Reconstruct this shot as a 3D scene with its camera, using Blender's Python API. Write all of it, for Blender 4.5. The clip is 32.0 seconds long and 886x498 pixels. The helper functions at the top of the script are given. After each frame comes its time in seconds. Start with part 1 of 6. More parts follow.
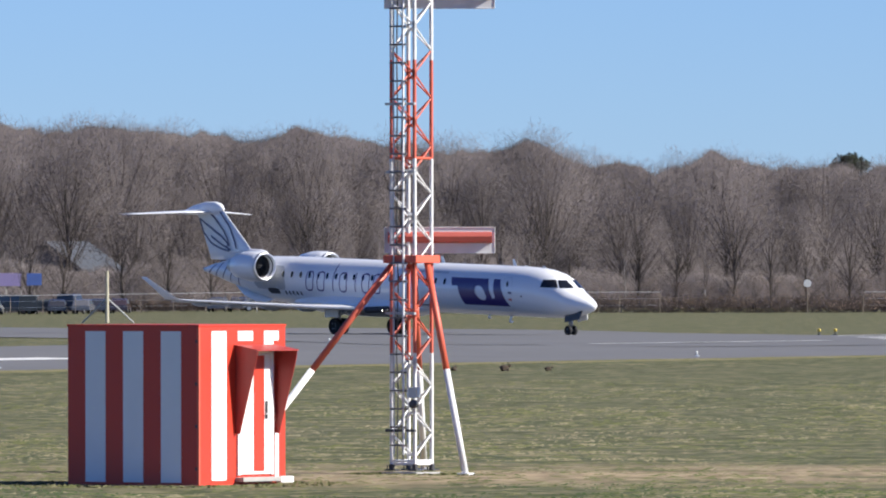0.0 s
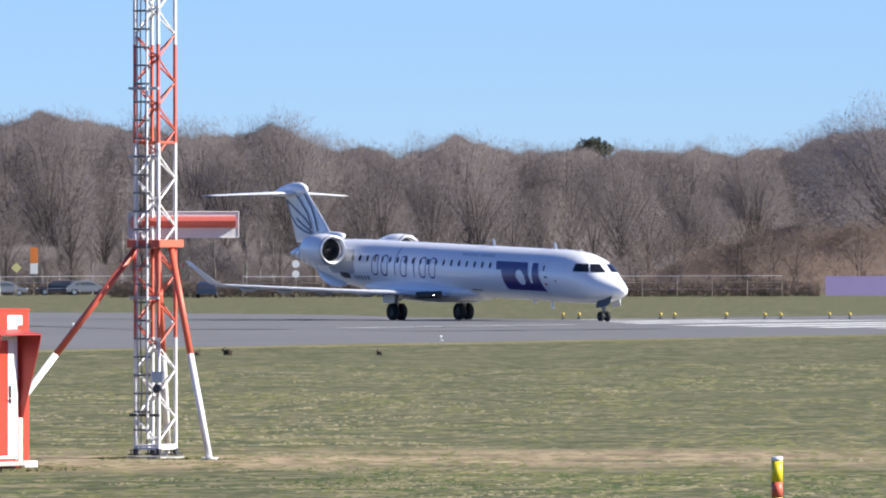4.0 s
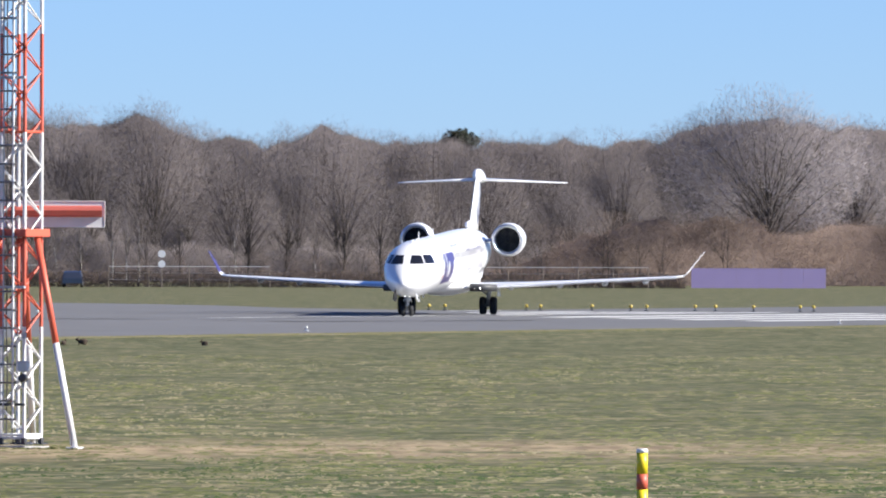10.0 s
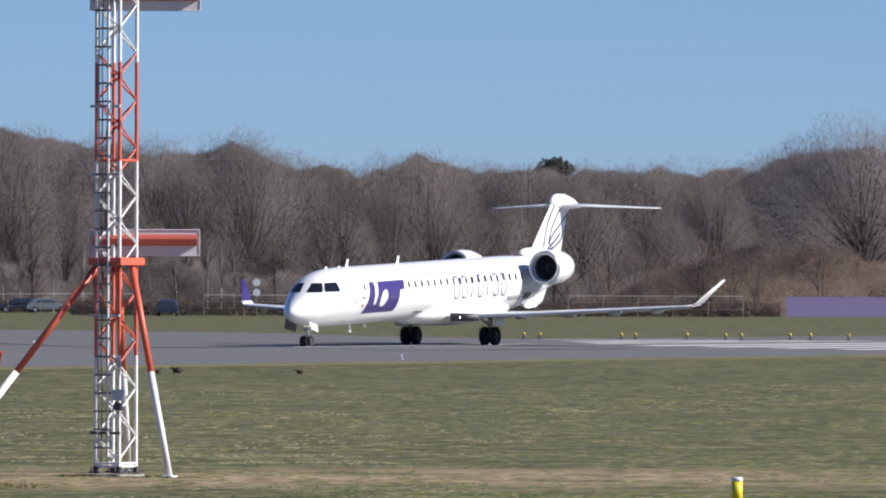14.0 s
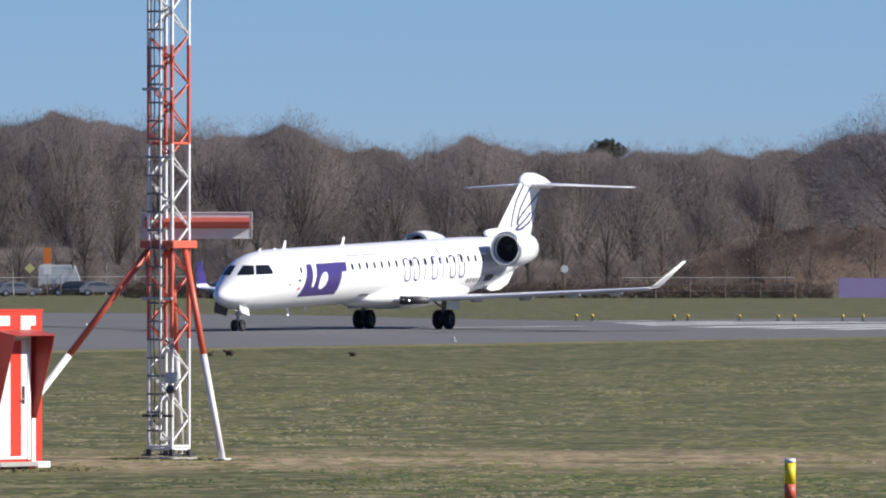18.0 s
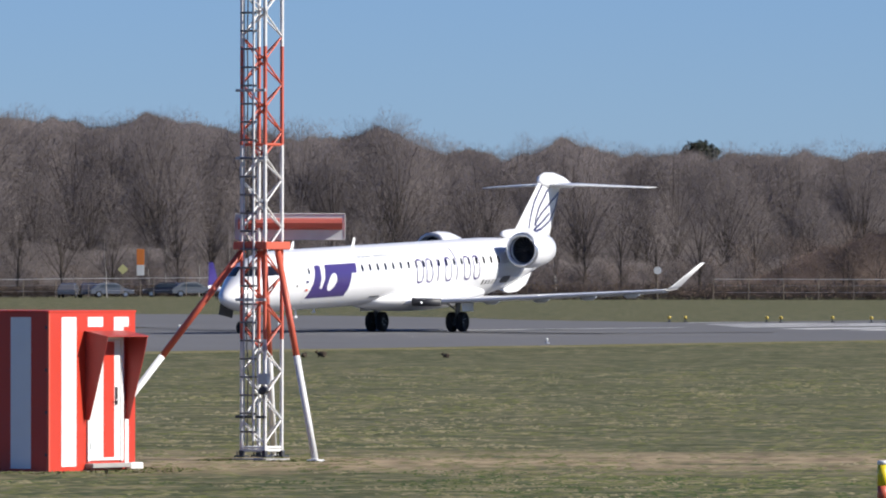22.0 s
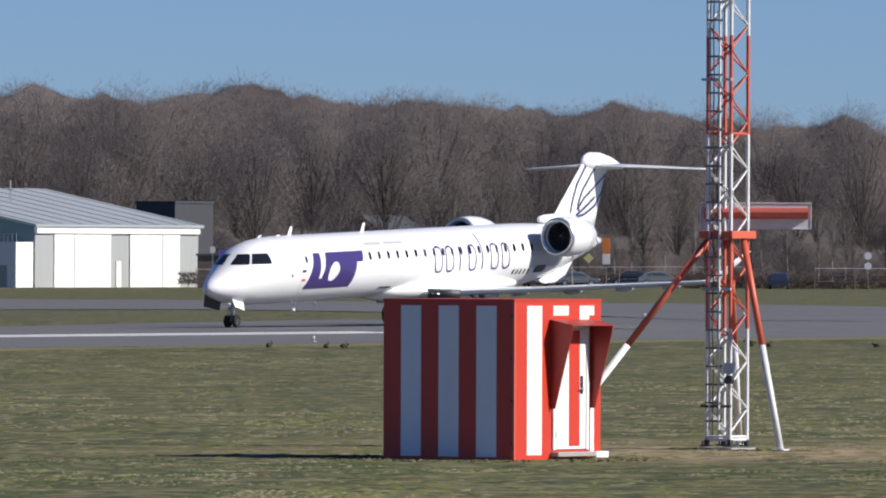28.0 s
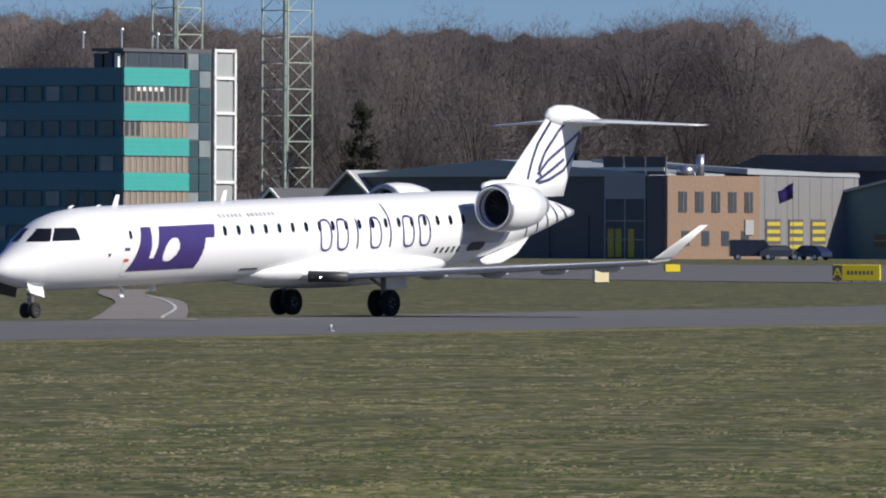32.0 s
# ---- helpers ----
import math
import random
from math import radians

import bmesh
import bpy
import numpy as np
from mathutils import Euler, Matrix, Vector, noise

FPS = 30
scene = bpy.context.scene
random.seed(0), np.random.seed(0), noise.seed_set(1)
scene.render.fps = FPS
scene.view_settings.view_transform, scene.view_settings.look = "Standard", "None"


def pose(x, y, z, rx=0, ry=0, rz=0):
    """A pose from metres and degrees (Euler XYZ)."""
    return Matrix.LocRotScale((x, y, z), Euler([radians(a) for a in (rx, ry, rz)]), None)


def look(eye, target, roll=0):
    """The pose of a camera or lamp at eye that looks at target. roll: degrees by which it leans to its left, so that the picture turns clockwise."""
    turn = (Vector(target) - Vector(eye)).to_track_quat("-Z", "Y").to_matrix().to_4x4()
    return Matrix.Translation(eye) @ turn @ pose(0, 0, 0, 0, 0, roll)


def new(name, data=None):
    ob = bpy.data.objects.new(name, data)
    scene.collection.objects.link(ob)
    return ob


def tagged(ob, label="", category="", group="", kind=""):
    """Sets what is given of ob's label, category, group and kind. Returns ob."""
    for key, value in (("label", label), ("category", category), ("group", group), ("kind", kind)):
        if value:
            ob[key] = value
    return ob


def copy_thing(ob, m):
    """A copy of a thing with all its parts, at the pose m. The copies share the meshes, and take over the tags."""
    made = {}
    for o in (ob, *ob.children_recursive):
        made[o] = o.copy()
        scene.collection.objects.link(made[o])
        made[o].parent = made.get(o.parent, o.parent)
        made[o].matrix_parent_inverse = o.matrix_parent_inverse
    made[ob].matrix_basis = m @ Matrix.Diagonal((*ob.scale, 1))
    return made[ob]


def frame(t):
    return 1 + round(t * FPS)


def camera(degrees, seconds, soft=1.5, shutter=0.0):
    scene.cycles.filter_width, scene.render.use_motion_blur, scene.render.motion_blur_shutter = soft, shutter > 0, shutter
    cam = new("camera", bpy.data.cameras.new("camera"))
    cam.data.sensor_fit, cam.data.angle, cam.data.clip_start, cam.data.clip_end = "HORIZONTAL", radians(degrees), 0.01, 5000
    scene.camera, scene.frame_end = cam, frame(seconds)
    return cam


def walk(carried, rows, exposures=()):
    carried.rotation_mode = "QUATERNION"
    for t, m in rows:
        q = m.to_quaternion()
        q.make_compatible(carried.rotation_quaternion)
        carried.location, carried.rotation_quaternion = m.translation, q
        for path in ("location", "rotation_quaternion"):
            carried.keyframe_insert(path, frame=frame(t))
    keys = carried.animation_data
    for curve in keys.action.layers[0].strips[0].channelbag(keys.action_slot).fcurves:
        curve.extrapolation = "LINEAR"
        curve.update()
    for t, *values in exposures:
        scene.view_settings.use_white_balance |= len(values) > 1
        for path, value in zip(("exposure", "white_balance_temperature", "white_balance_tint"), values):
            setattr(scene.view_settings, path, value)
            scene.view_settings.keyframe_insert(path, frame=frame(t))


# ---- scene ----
cam = camera(5.01, 32.0, soft=2.0)
EYE = Vector((0.0, 0.0, 2.908))


def aim(pan, tilt, roll):
    """The camera on its stand: degrees to the right of +y, degrees up, degrees of lean."""
    a, b = radians(pan), radians(tilt)
    return look(EYE, EYE + 100 * Vector((math.sin(a) * math.cos(b), math.cos(a) * math.cos(b), math.sin(b))), roll)


walk(cam, [
    (0.0, aim(-1.9941, 0.1800, -0.066)),
    (0.5, aim(-1.7438, 0.1668, -0.016)),
    (1.0, aim(-1.5430, 0.1786, 0.025)),
    (1.5, aim(-1.3354, 0.1815, 0.143)),
    (2.0, aim(-1.1869, 0.1626, 0.093)),
    (2.5, aim(-0.8680, 0.1651, 0.056)),
    (3.0, aim(-0.6656, 0.1723, -0.071)),
    (3.5, aim(-0.5807, 0.1367, -0.145)),
    (5.5, aim(-0.3539, 0.0077, 0.094)),
    (6.0, aim(-0.3119, -0.0053, 0.166)),
    (6.5, aim(-0.0781, -0.0432, 0.164)),
    (7.0, aim(0.1191, -0.0810, 0.253)),
    (7.5, aim(0.2847, -0.0638, 0.255)),
    (8.0, aim(0.2120, 0.0304, 0.238)),
    (8.5, aim(0.0016, 0.0263, 0.194)),
    (9.0, aim(-0.0000, 0.0164, 0.176)),
    (9.5, aim(0.1627, 0.0268, 0.224)),
    (10.0, aim(0.2123, 0.0380, 0.152)),
    (10.5, aim(0.2421, 0.0419, 0.026)),
    (11.0, aim(0.2477, 0.0394, 0.118)),
    (11.5, aim(-0.1361, 0.0557, 0.334)),
    (12.0, aim(-0.2358, 0.1516, 0.591)),
    (12.5, aim(-0.2469, 0.2463, 0.648)),
    (13.0, aim(-0.2271, 0.2375, 0.527)),
    (13.5, aim(-0.2574, 0.2210, 0.208)),
    (15.5, aim(-0.4375, 0.1424, 0.085)),
    (16.0, aim(-0.5821, 0.1351, 0.014)),
    (16.5, aim(-0.5954, 0.0764, 0.184)),
    (17.0, aim(-0.5769, 0.0690, 0.319)),
    (17.5, aim(-0.5858, 0.0780, 0.252)),
    (18.0, aim(-0.6206, 0.0965, -0.002)),
    (18.5, aim(-0.7958, 0.1011, -0.140)),
    (19.0, aim(-0.8655, 0.0869, -0.204)),
    (19.5, aim(-0.8562, 0.0680, 0.011)),
    (20.0, aim(-0.8571, 0.0626, 0.276)),
    (20.5, aim(-0.8389, 0.0734, 0.194)),
    (21.0, aim(-0.9027, 0.0802, 0.370)),
    (21.5, aim(-1.0058, 0.0884, 0.285)),
    (22.0, aim(-1.1471, 0.1042, 0.056)),
    (22.5, aim(-1.2186, 0.1259, 0.143)),
    (23.0, aim(-1.2972, 0.1175, 0.224)),
    (23.5, aim(-1.3684, 0.1060, 0.051)),
    (24.0, aim(-1.4172, 0.0467, 0.087)),
    (24.5, aim(-1.5437, 0.0158, 0.051)),
    (26.5, aim(-2.3213, -0.0724, 0.107)),
    (27.0, aim(-2.6617, -0.0694, 0.140)),
    (27.5, aim(-3.2647, -0.0145, 0.053)),
    (28.0, aim(-3.7818, 0.0365, 0.208)),
    (28.5, aim(-4.0010, 0.0517, 0.030)),
    (29.0, aim(-4.5423, 0.0667, -0.048)),
    (29.5, aim(-5.1408, 0.0412, -0.064)),
    (30.0, aim(-5.7803, 0.0239, 0.240)),
    (30.5, aim(-6.6541, 0.0099, 0.270)),
    (31.0, aim(-7.7361, -0.0321, 0.212)),
    (31.5, aim(-8.8424, -0.1367, 0.135)),
    (32.0, aim(-9.9938, -0.1390, 0.221)),
], exposures=[(0.0, 0.93), (3.0, 1.12), (6.0, 1.24), (9.0, 1.18), (11.0, 0.97), (12.0, 0.72), (13.0, 0.64), (17.0, 0.58), (19.0, 0.56), (23.0, 0.52), (27.0, 0.42), (28.0, 0.35), (30.0, 0.24), (32.0, 0.13)])

# ---- light ----
SUN_AZ, SUN_EL = -10.0, 33.0  # degrees: from +x towards -y, and up
sun_way = Vector((math.cos(radians(SUN_AZ)) * math.cos(radians(SUN_EL)), math.sin(radians(SUN_AZ)) * math.cos(radians(SUN_EL)), math.sin(radians(SUN_EL))))
world = bpy.data.worlds.new("world")
scene.world = world
world.use_nodes = True
wn = world.node_tree
sky = wn.nodes.new("ShaderNodeTexSky")
sky.sky_type, sky.sun_disc = "NISHITA", False
sky.sun_elevation, sky.sun_rotation = radians(SUN_EL), radians(90 - SUN_AZ)
sky.altitude, sky.air_density, sky.dust_density, sky.ozone_density = 2500, 1.0, 0.0, 3.0
tint = wn.nodes.new("ShaderNodeMix")
tint.data_type, tint.blend_type = "RGBA", "MULTIPLY"
tint.inputs[0].default_value, tint.inputs[7].default_value = 1.0, (0.64, 0.86, 1.38, 1)
wn.links.new(sky.outputs[0], tint.inputs[6])
wn.links.new(tint.outputs[2], wn.nodes["Background"].inputs[0])
wn.nodes["Background"].inputs[1].default_value = 0.05
sun_lamp = bpy.data.lights.new("sun", "SUN")
sun_lamp.energy, sun_lamp.angle, sun_lamp.color = 5.0, radians(0.53), (1.0, 0.95, 0.87)
sun = new("sun", sun_lamp)
sun.matrix_world = look(sun_way * 500, (0, 0, 0))


# ---- materials ----
def mat(name, color, rough=0.6, metal=0.0, grain=0.0, scale=8.0, bump=0.0, coat=0.0, spread=0.0, second=None, patch=0.4, stretch=None, spec=0.5):
    """A painted or natural surface: two scales of noise vary its colour and roughness, and a bump gives it relief."""
    m = bpy.data.materials.new(name)
    m.use_nodes = True
    nt = m.node_tree
    b = nt.nodes["Principled BSDF"]
    b.inputs["Roughness"].default_value, b.inputs["Metallic"].default_value = rough, metal
    b.inputs["Coat Weight"].default_value = coat
    b.inputs["Specular IOR Level"].default_value = spec
    dark = second or tuple(c * 0.62 for c in color)
    tc = nt.nodes.new("ShaderNodeTexCoord")
    mp = nt.nodes.new("ShaderNodeMapping")
    nt.links.new(tc.outputs["Object"], mp.inputs[0])
    if stretch:
        mp.inputs["Scale"].default_value = stretch
    fine, broad = nt.nodes.new("ShaderNodeTexNoise"), nt.nodes.new("ShaderNodeTexNoise")
    for n, s, d in ((fine, scale, 6), (broad, scale * 0.13, 4)):
        n.inputs["Scale"].default_value, n.inputs["Detail"].default_value = s, d
        nt.links.new(mp.outputs[0], n.inputs["Vector"])
    add = nt.nodes.new("ShaderNodeMath")
    add.operation = "MULTIPLY_ADD"
    add.inputs[1].default_value = 0.5
    half = nt.nodes.new("ShaderNodeMath")
    half.operation = "MULTIPLY"
    half.inputs[1].default_value = 0.5
    nt.links.new(broad.outputs[0], half.inputs[0])
    nt.links.new(fine.outputs[0], add.inputs[0])
    nt.links.new(half.outputs[0], add.inputs[2])
    ramp = nt.nodes.new("ShaderNodeMapRange")
    ramp.inputs[1].default_value, ramp.inputs[2].default_value = 0.5 - patch / 2, 0.5 + patch / 2
    ramp.inputs[3].default_value, ramp.inputs[4].default_value = grain, 0.0
    nt.links.new(add.outputs[0], ramp.inputs[0])
    mix = nt.nodes.new("ShaderNodeMix")
    mix.data_type = "RGBA"
    mix.inputs[6].default_value, mix.inputs[7].default_value = (*color, 1), (*dark, 1)
    nt.links.new(ramp.outputs[0], mix.inputs[0])
    out = mix.outputs[2]
    if spread:
        info, hsv, mr = nt.nodes.new("ShaderNodeObjectInfo"), nt.nodes.new("ShaderNodeHueSaturation"), nt.nodes.new("ShaderNodeMapRange")
        mr.inputs[3].default_value, mr.inputs[4].default_value = 1 - spread, 1 + spread
        nt.links.new(info.outputs["Random"], mr.inputs[0])
        nt.links.new(mr.outputs[0], hsv.inputs["Value"])
        nt.links.new(out, hsv.inputs["Color"])
        out = hsv.outputs[0]
    nt.links.new(out, b.inputs["Base Color"])
    if bump:
        bp = nt.nodes.new("ShaderNodeBump")
        bp.inputs["Strength"].default_value, bp.inputs["Distance"].default_value = bump, 0.5 / scale
        nt.links.new(fine.outputs[0], bp.inputs["Height"])
        nt.links.new(bp.outputs[0], b.inputs["Normal"])
    return m


def glow(name, color, strength):
    m = bpy.data.materials.new(name)
    m.use_nodes = True
    b = m.node_tree.nodes["Principled BSDF"]
    b.inputs["Base Color"].default_value = (*color, 1)
    b.inputs["Emission Color"].default_value = (*color, 1)
    b.inputs["Emission Strength"].default_value = strength
    return m


M_white = mat("white_paint", (0.80, 0.80, 0.80), 0.28, grain=0.25, scale=1.6, second=(0.70, 0.71, 0.73), coat=0.4)
M_grey = mat("grey_paint", (0.42, 0.44, 0.47), 0.35, grain=0.4, scale=3, coat=0.2)
M_alu = mat("bare_aluminium", (0.62, 0.63, 0.65), 0.32, metal=0.9, grain=0.4, scale=6)
M_steel = mat("galvanised_steel", (0.48, 0.50, 0.52), 0.45, metal=0.6, grain=0.6, scale=14)
M_dark = mat("dark_metal", (0.055, 0.057, 0.062), 0.5, metal=0.2, grain=0.4, scale=10)
M_tyre = mat("tyre_rubber", (0.018, 0.018, 0.019), 0.85, grain=0.5, scale=14)
M_purple = mat("purple_paint", (0.046, 0.028, 0.150), 0.35, grain=0.3, scale=3, coat=0.2)
M_navy = mat("navy_paint", (0.045, 0.045, 0.13), 0.35, grain=0.3, scale=3, coat=0.2)
M_glass = mat("cabin_window_glass", (0.012, 0.013, 0.018), 0.06, grain=0.3, scale=3)
M_red = mat("signal_red_paint", (0.54, 0.042, 0.019), 0.42, grain=0.35, scale=3, second=(0.43, 0.034, 0.017), bump=0.05)
M_stripe = mat("white_stripe_paint", (0.80, 0.80, 0.79), 0.45, grain=0.3, scale=3, second=(0.62, 0.63, 0.62), bump=0.05)
M_mast_red = mat("faded_red_paint", (0.60, 0.11, 0.06), 0.5, grain=0.5, scale=7, second=(0.42, 0.10, 0.07))
M_mast_white = mat("mast_white_paint", (0.76, 0.76, 0.75), 0.45, grain=0.45, scale=7, second=(0.5, 0.5, 0.5))
M_rung = mat("weathered_steel", (0.17, 0.17, 0.18), 0.55, metal=0.3, grain=0.5, scale=12)
M_yellow = mat("signal_yellow_paint", (0.80, 0.62, 0.02), 0.45, grain=0.3, scale=6)
M_concrete = mat("concrete", (0.36, 0.35, 0.33), 0.9, grain=0.6, scale=5, bump=0.2)


# ---- building helpers ----
def mesh_of(bm, material, name, smooth=False):
    me = bpy.data.meshes.new(name)
    bm.normal_update()
    bm.to_mesh(me)
    bm.free()
    if smooth:
        for p in me.polygons:
            p.use_smooth = True
    for m in material if isinstance(material, (list, tuple)) else (material,):
        me.materials.append(m)
    return me


def part(name, bm, material, parent, label="", smooth=False, at=None):
    """Links a bmesh as one mesh object under a thing or under a part."""
    ob = new(name, mesh_of(bm, material, name, smooth))
    ob.parent = parent
    if at is not None:
        ob.matrix_basis = at
    return tagged(ob, label)


def thing(name, label, category, at=None, group="", kind="", bm=None, material=None, smooth=False):
    ob = new(name, mesh_of(bm, material, name, smooth) if bm else None)
    if at is not None:
        ob.matrix_basis = at
    return tagged(ob, label, category, group, kind)


def box(bm, x0, x1, y0, y1, z0, z1, bevel=0.0, mi=0):
    vs = [bm.verts.new((x, y, z)) for x in (x0, x1) for y in (y0, y1) for z in (z0, z1)]
    fs = [bm.faces.new([vs[i] for i in q]) for q in ((0, 1, 3, 2), (4, 6, 7, 5), (0, 4, 5, 1), (2, 3, 7, 6), (0, 2, 6, 4), (1, 5, 7, 3))]
    for f in fs:
        f.material_index = mi
    if bevel:
        r = bmesh.ops.bevel(bm, geom=list({e for f in fs for e in f.edges}), offset=bevel, segments=1, affect="EDGES")
        for f in r["faces"]:
            f.material_index = mi
    return bm


def tube(bm, a, b, r0, r1=None, n=8, caps=True, mi=0):
    """A straight rod from a to b, tapering from r0 to r1."""
    a, b = Vector(a), Vector(b)
    r1 = r0 if r1 is None else r1
    d = (b - a).normalized()
    u = d.orthogonal().normalized()
    w = d.cross(u)
    rings = []
    for c, r in ((a, r0), (b, r1)):
        rings.append([bm.verts.new(c + (u * math.cos(k * math.tau / n) + w * math.sin(k * math.tau / n)) * r) for k in range(n)])
    for k in range(n):
        bm.faces.new((rings[0][k], rings[0][(k + 1) % n], rings[1][(k + 1) % n], rings[1][k])).material_index = mi
    if caps:
        bm.faces.new(rings[0][::-1]).material_index = mi
        bm.faces.new(rings[1]).material_index = mi
    return bm


def loft(bm, rings, closed=True, caps=True, mi=0):
    """A skin over rings of points, one after another."""
    vs = [[bm.verts.new(p) for p in ring] for ring in rings]
    n = len(vs[0])
    for a, b in zip(vs, vs[1:]):
        for k in range(n if closed else n - 1):
            try:
                bm.faces.new((a[k], a[(k + 1) % n], b[(k + 1) % n], b[k])).material_index = mi
            except ValueError:
                pass
    if caps and closed:
        bm.faces.new(vs[0][::-1]).material_index = mi
        bm.faces.new(vs[-1]).material_index = mi
    return bm


def spin(bm, profile, axis="x", n=24, at=(0, 0, 0), mi=0, caps=True):
    """Turns a profile of (along, radius) about an axis."""
    rings = []
    for s, r in profile:
        ring = []
        for k in range(n):
            a = k * math.tau / n
            c, d = r * math.cos(a), r * math.sin(a)
            p = {"x": (s, c, d), "y": (d, s, c), "z": (c, d, s)}[axis]
            ring.append(Vector(p) + Vector(at))
        rings.append(ring)
    return loft(bm, rings, mi=mi, caps=caps)


def lerp(table, x):
    return float(np.interp(x, [r[0] for r in table], [r[1] for r in table]))


def smooth01(x, a, b):
    t = min(1.0, max(0.0, (x - a) / (b - a)))
    return t * t * (3 - 2 * t)


# ---- the lie of the land ----
RWY, RWY_DIR, RWY_SIDE = Vector((-47.0, 373.4)), Vector((0.411, 0.911)), Vector((0.911, -0.411))


def across(x, y):
    return (x - RWY.x) * RWY_SIDE.x + (y - RWY.y) * RWY_SIDE.y


def along(x, y):
    return (x - RWY.x) * RWY_DIR.x + (y - RWY.y) * RWY_DIR.y


def on_runway(o, s):
    return RWY + RWY_SIDE * o + RWY_DIR * s


def land(x, y):
    """Height of the ground: the runway's crown, its fall to both sides, and the rise of the meadow."""
    o, s = across(x, y), along(x, y)
    z = -0.0125 * min(max(o, 0), 34) + 0.155 * smooth01(o, 60, 115) + 0.07 * smooth01(o, 128, 150)
    z -= 0.0125 * min(max(-o, 0), 24) * (1 - smooth01(-o, 24, 60)) * (1 - smooth01(s, 20, 90))
    return z - 0.4 * smooth01(-x, 40, 85)


# ---- ground ----
def ground_material():
    m = bpy.data.materials.new("meadow_grass")
    m.use_nodes = True
    nt = m.node_tree
    b = nt.nodes["Principled BSDF"]
    b.inputs["Roughness"].default_value = 0.9
    b.inputs["Specular IOR Level"].default_value = 0.15
    tc = nt.nodes.new("ShaderNodeTexCoord")

    def noise_at(scale, sx, sy, detail=5):
        mp, n = nt.nodes.new("ShaderNodeMapping"), nt.nodes.new("ShaderNodeTexNoise")
        mp.inputs["Scale"].default_value = (sx, sy, 1)
        n.inputs["Scale"].default_value, n.inputs["Detail"].default_value = scale, detail
        nt.links.new(tc.outputs["Object"], mp.inputs[0])
        nt.links.new(mp.outputs[0], n.inputs["Vector"])
        return n.outputs[0]

    def ramp(src, lo, hi):
        r = nt.nodes.new("ShaderNodeMapRange")
        r.inputs[1].default_value, r.inputs[2].default_value = lo, hi
        nt.links.new(src, r.inputs[0])
        return r.outputs[0]

    def blend(fac, a, bcol):
        x = nt.nodes.new("ShaderNodeMix")
        x.data_type = "RGBA"
        nt.links.new(fac, x.inputs[0])
        for i, c in ((6, a), (7, bcol)):
            if isinstance(c, tuple):
                x.inputs[i].default_value = (*c, 1)
            else:
                nt.links.new(c, x.inputs[i])
        return x.outputs[2]

    sep = nt.nodes.new("ShaderNodeSeparateXYZ")
    nt.links.new(tc.outputs["Object"], sep.inputs[0])

    def near(src, centre, width):
        """1 at the centre, 0 beyond the width."""
        d = nt.nodes.new("ShaderNodeMath")
        d.operation = "SUBTRACT"
        d.inputs[1].default_value = centre
        nt.links.new(src, d.inputs[0])
        c = nt.nodes.new("ShaderNodeMath")
        c.operation = "ABSOLUTE"
        nt.links.new(d.outputs[0], c.inputs[0])
        r = nt.nodes.new("ShaderNodeMapRange")
        r.inputs[1].default_value, r.inputs[2].default_value, r.inputs[3].default_value, r.inputs[4].default_value = width * 0.3, width, 1.0, 0.0
        nt.links.new(c.outputs[0], r.inputs[0])
        return r.outputs[0]

    def times(a, c):
        m2 = nt.nodes.new("ShaderNodeMath")
        m2.operation = "MULTIPLY"
        nt.links.new(a, m2.inputs[0])
        nt.links.new(c, m2.inputs[1])
        return m2.outputs[0]

    green = blend(ramp(noise_at(0.5, 0.8, 1.0), 0.42, 0.58), (0.048, 0.064, 0.026), (0.080, 0.087, 0.038))
    straw = blend(ramp(noise_at(0.790, 0.744, 0.744), 0.50, 0.64), green, (0.191, 0.166, 0.093))
    bands = blend(ramp(noise_at(0.11, 0.3, 0.9, 4), 0.45, 0.60), straw, blend(ramp(noise_at(1.3, 0.8, 0.6), 0.44, 0.60), (0.063, 0.074, 0.032), (0.140, 0.126, 0.073)))
    speck = blend(ramp(noise_at(3.2, 0.7, 0.4, 3), 0.50, 0.66), bands, (0.209, 0.181, 0.102))
    speck2 = blend(ramp(noise_at(3.6, 0.7, 0.35, 3), 0.52, 0.66), speck, (0.047, 0.052, 0.020))
    dark = blend(ramp(noise_at(0.9, 0.8, 0.8, 3), 0.54, 0.68), speck2, (0.054, 0.058, 0.022))
    # the trodden strip of bare soil past the hut and the mast
    worn = times(times(near(sep.outputs[1], 165.5, 12.0), near(sep.outputs[0], -1.0, 17.0)), ramp(noise_at(0.45, 0.7, 0.5), 0.36, 0.50))
    fine = blend(worn, dark, blend(ramp(noise_at(2.2, 1, 0.2), 0.4, 0.65), (0.32, 0.25, 0.155), (0.17, 0.128, 0.08)))
    nt.links.new(fine, b.inputs["Base Color"])
    return m


M_grass = ground_material()
M_asphalt = mat("asphalt", (0.135, 0.135, 0.14), 0.88, grain=0.7, scale=0.5, second=(0.095, 0.096, 0.10), bump=0.1, spec=0.3)
M_taxi = mat("old_concrete_paving", (0.235, 0.215, 0.20), 0.9, grain=0.6, scale=0.4, second=(0.17, 0.158, 0.148), spec=0.3)
M_mark = mat("runway_marking_paint", (0.62, 0.62, 0.60), 0.7, grain=0.6, scale=1.2, second=(0.30, 0.30, 0.30))


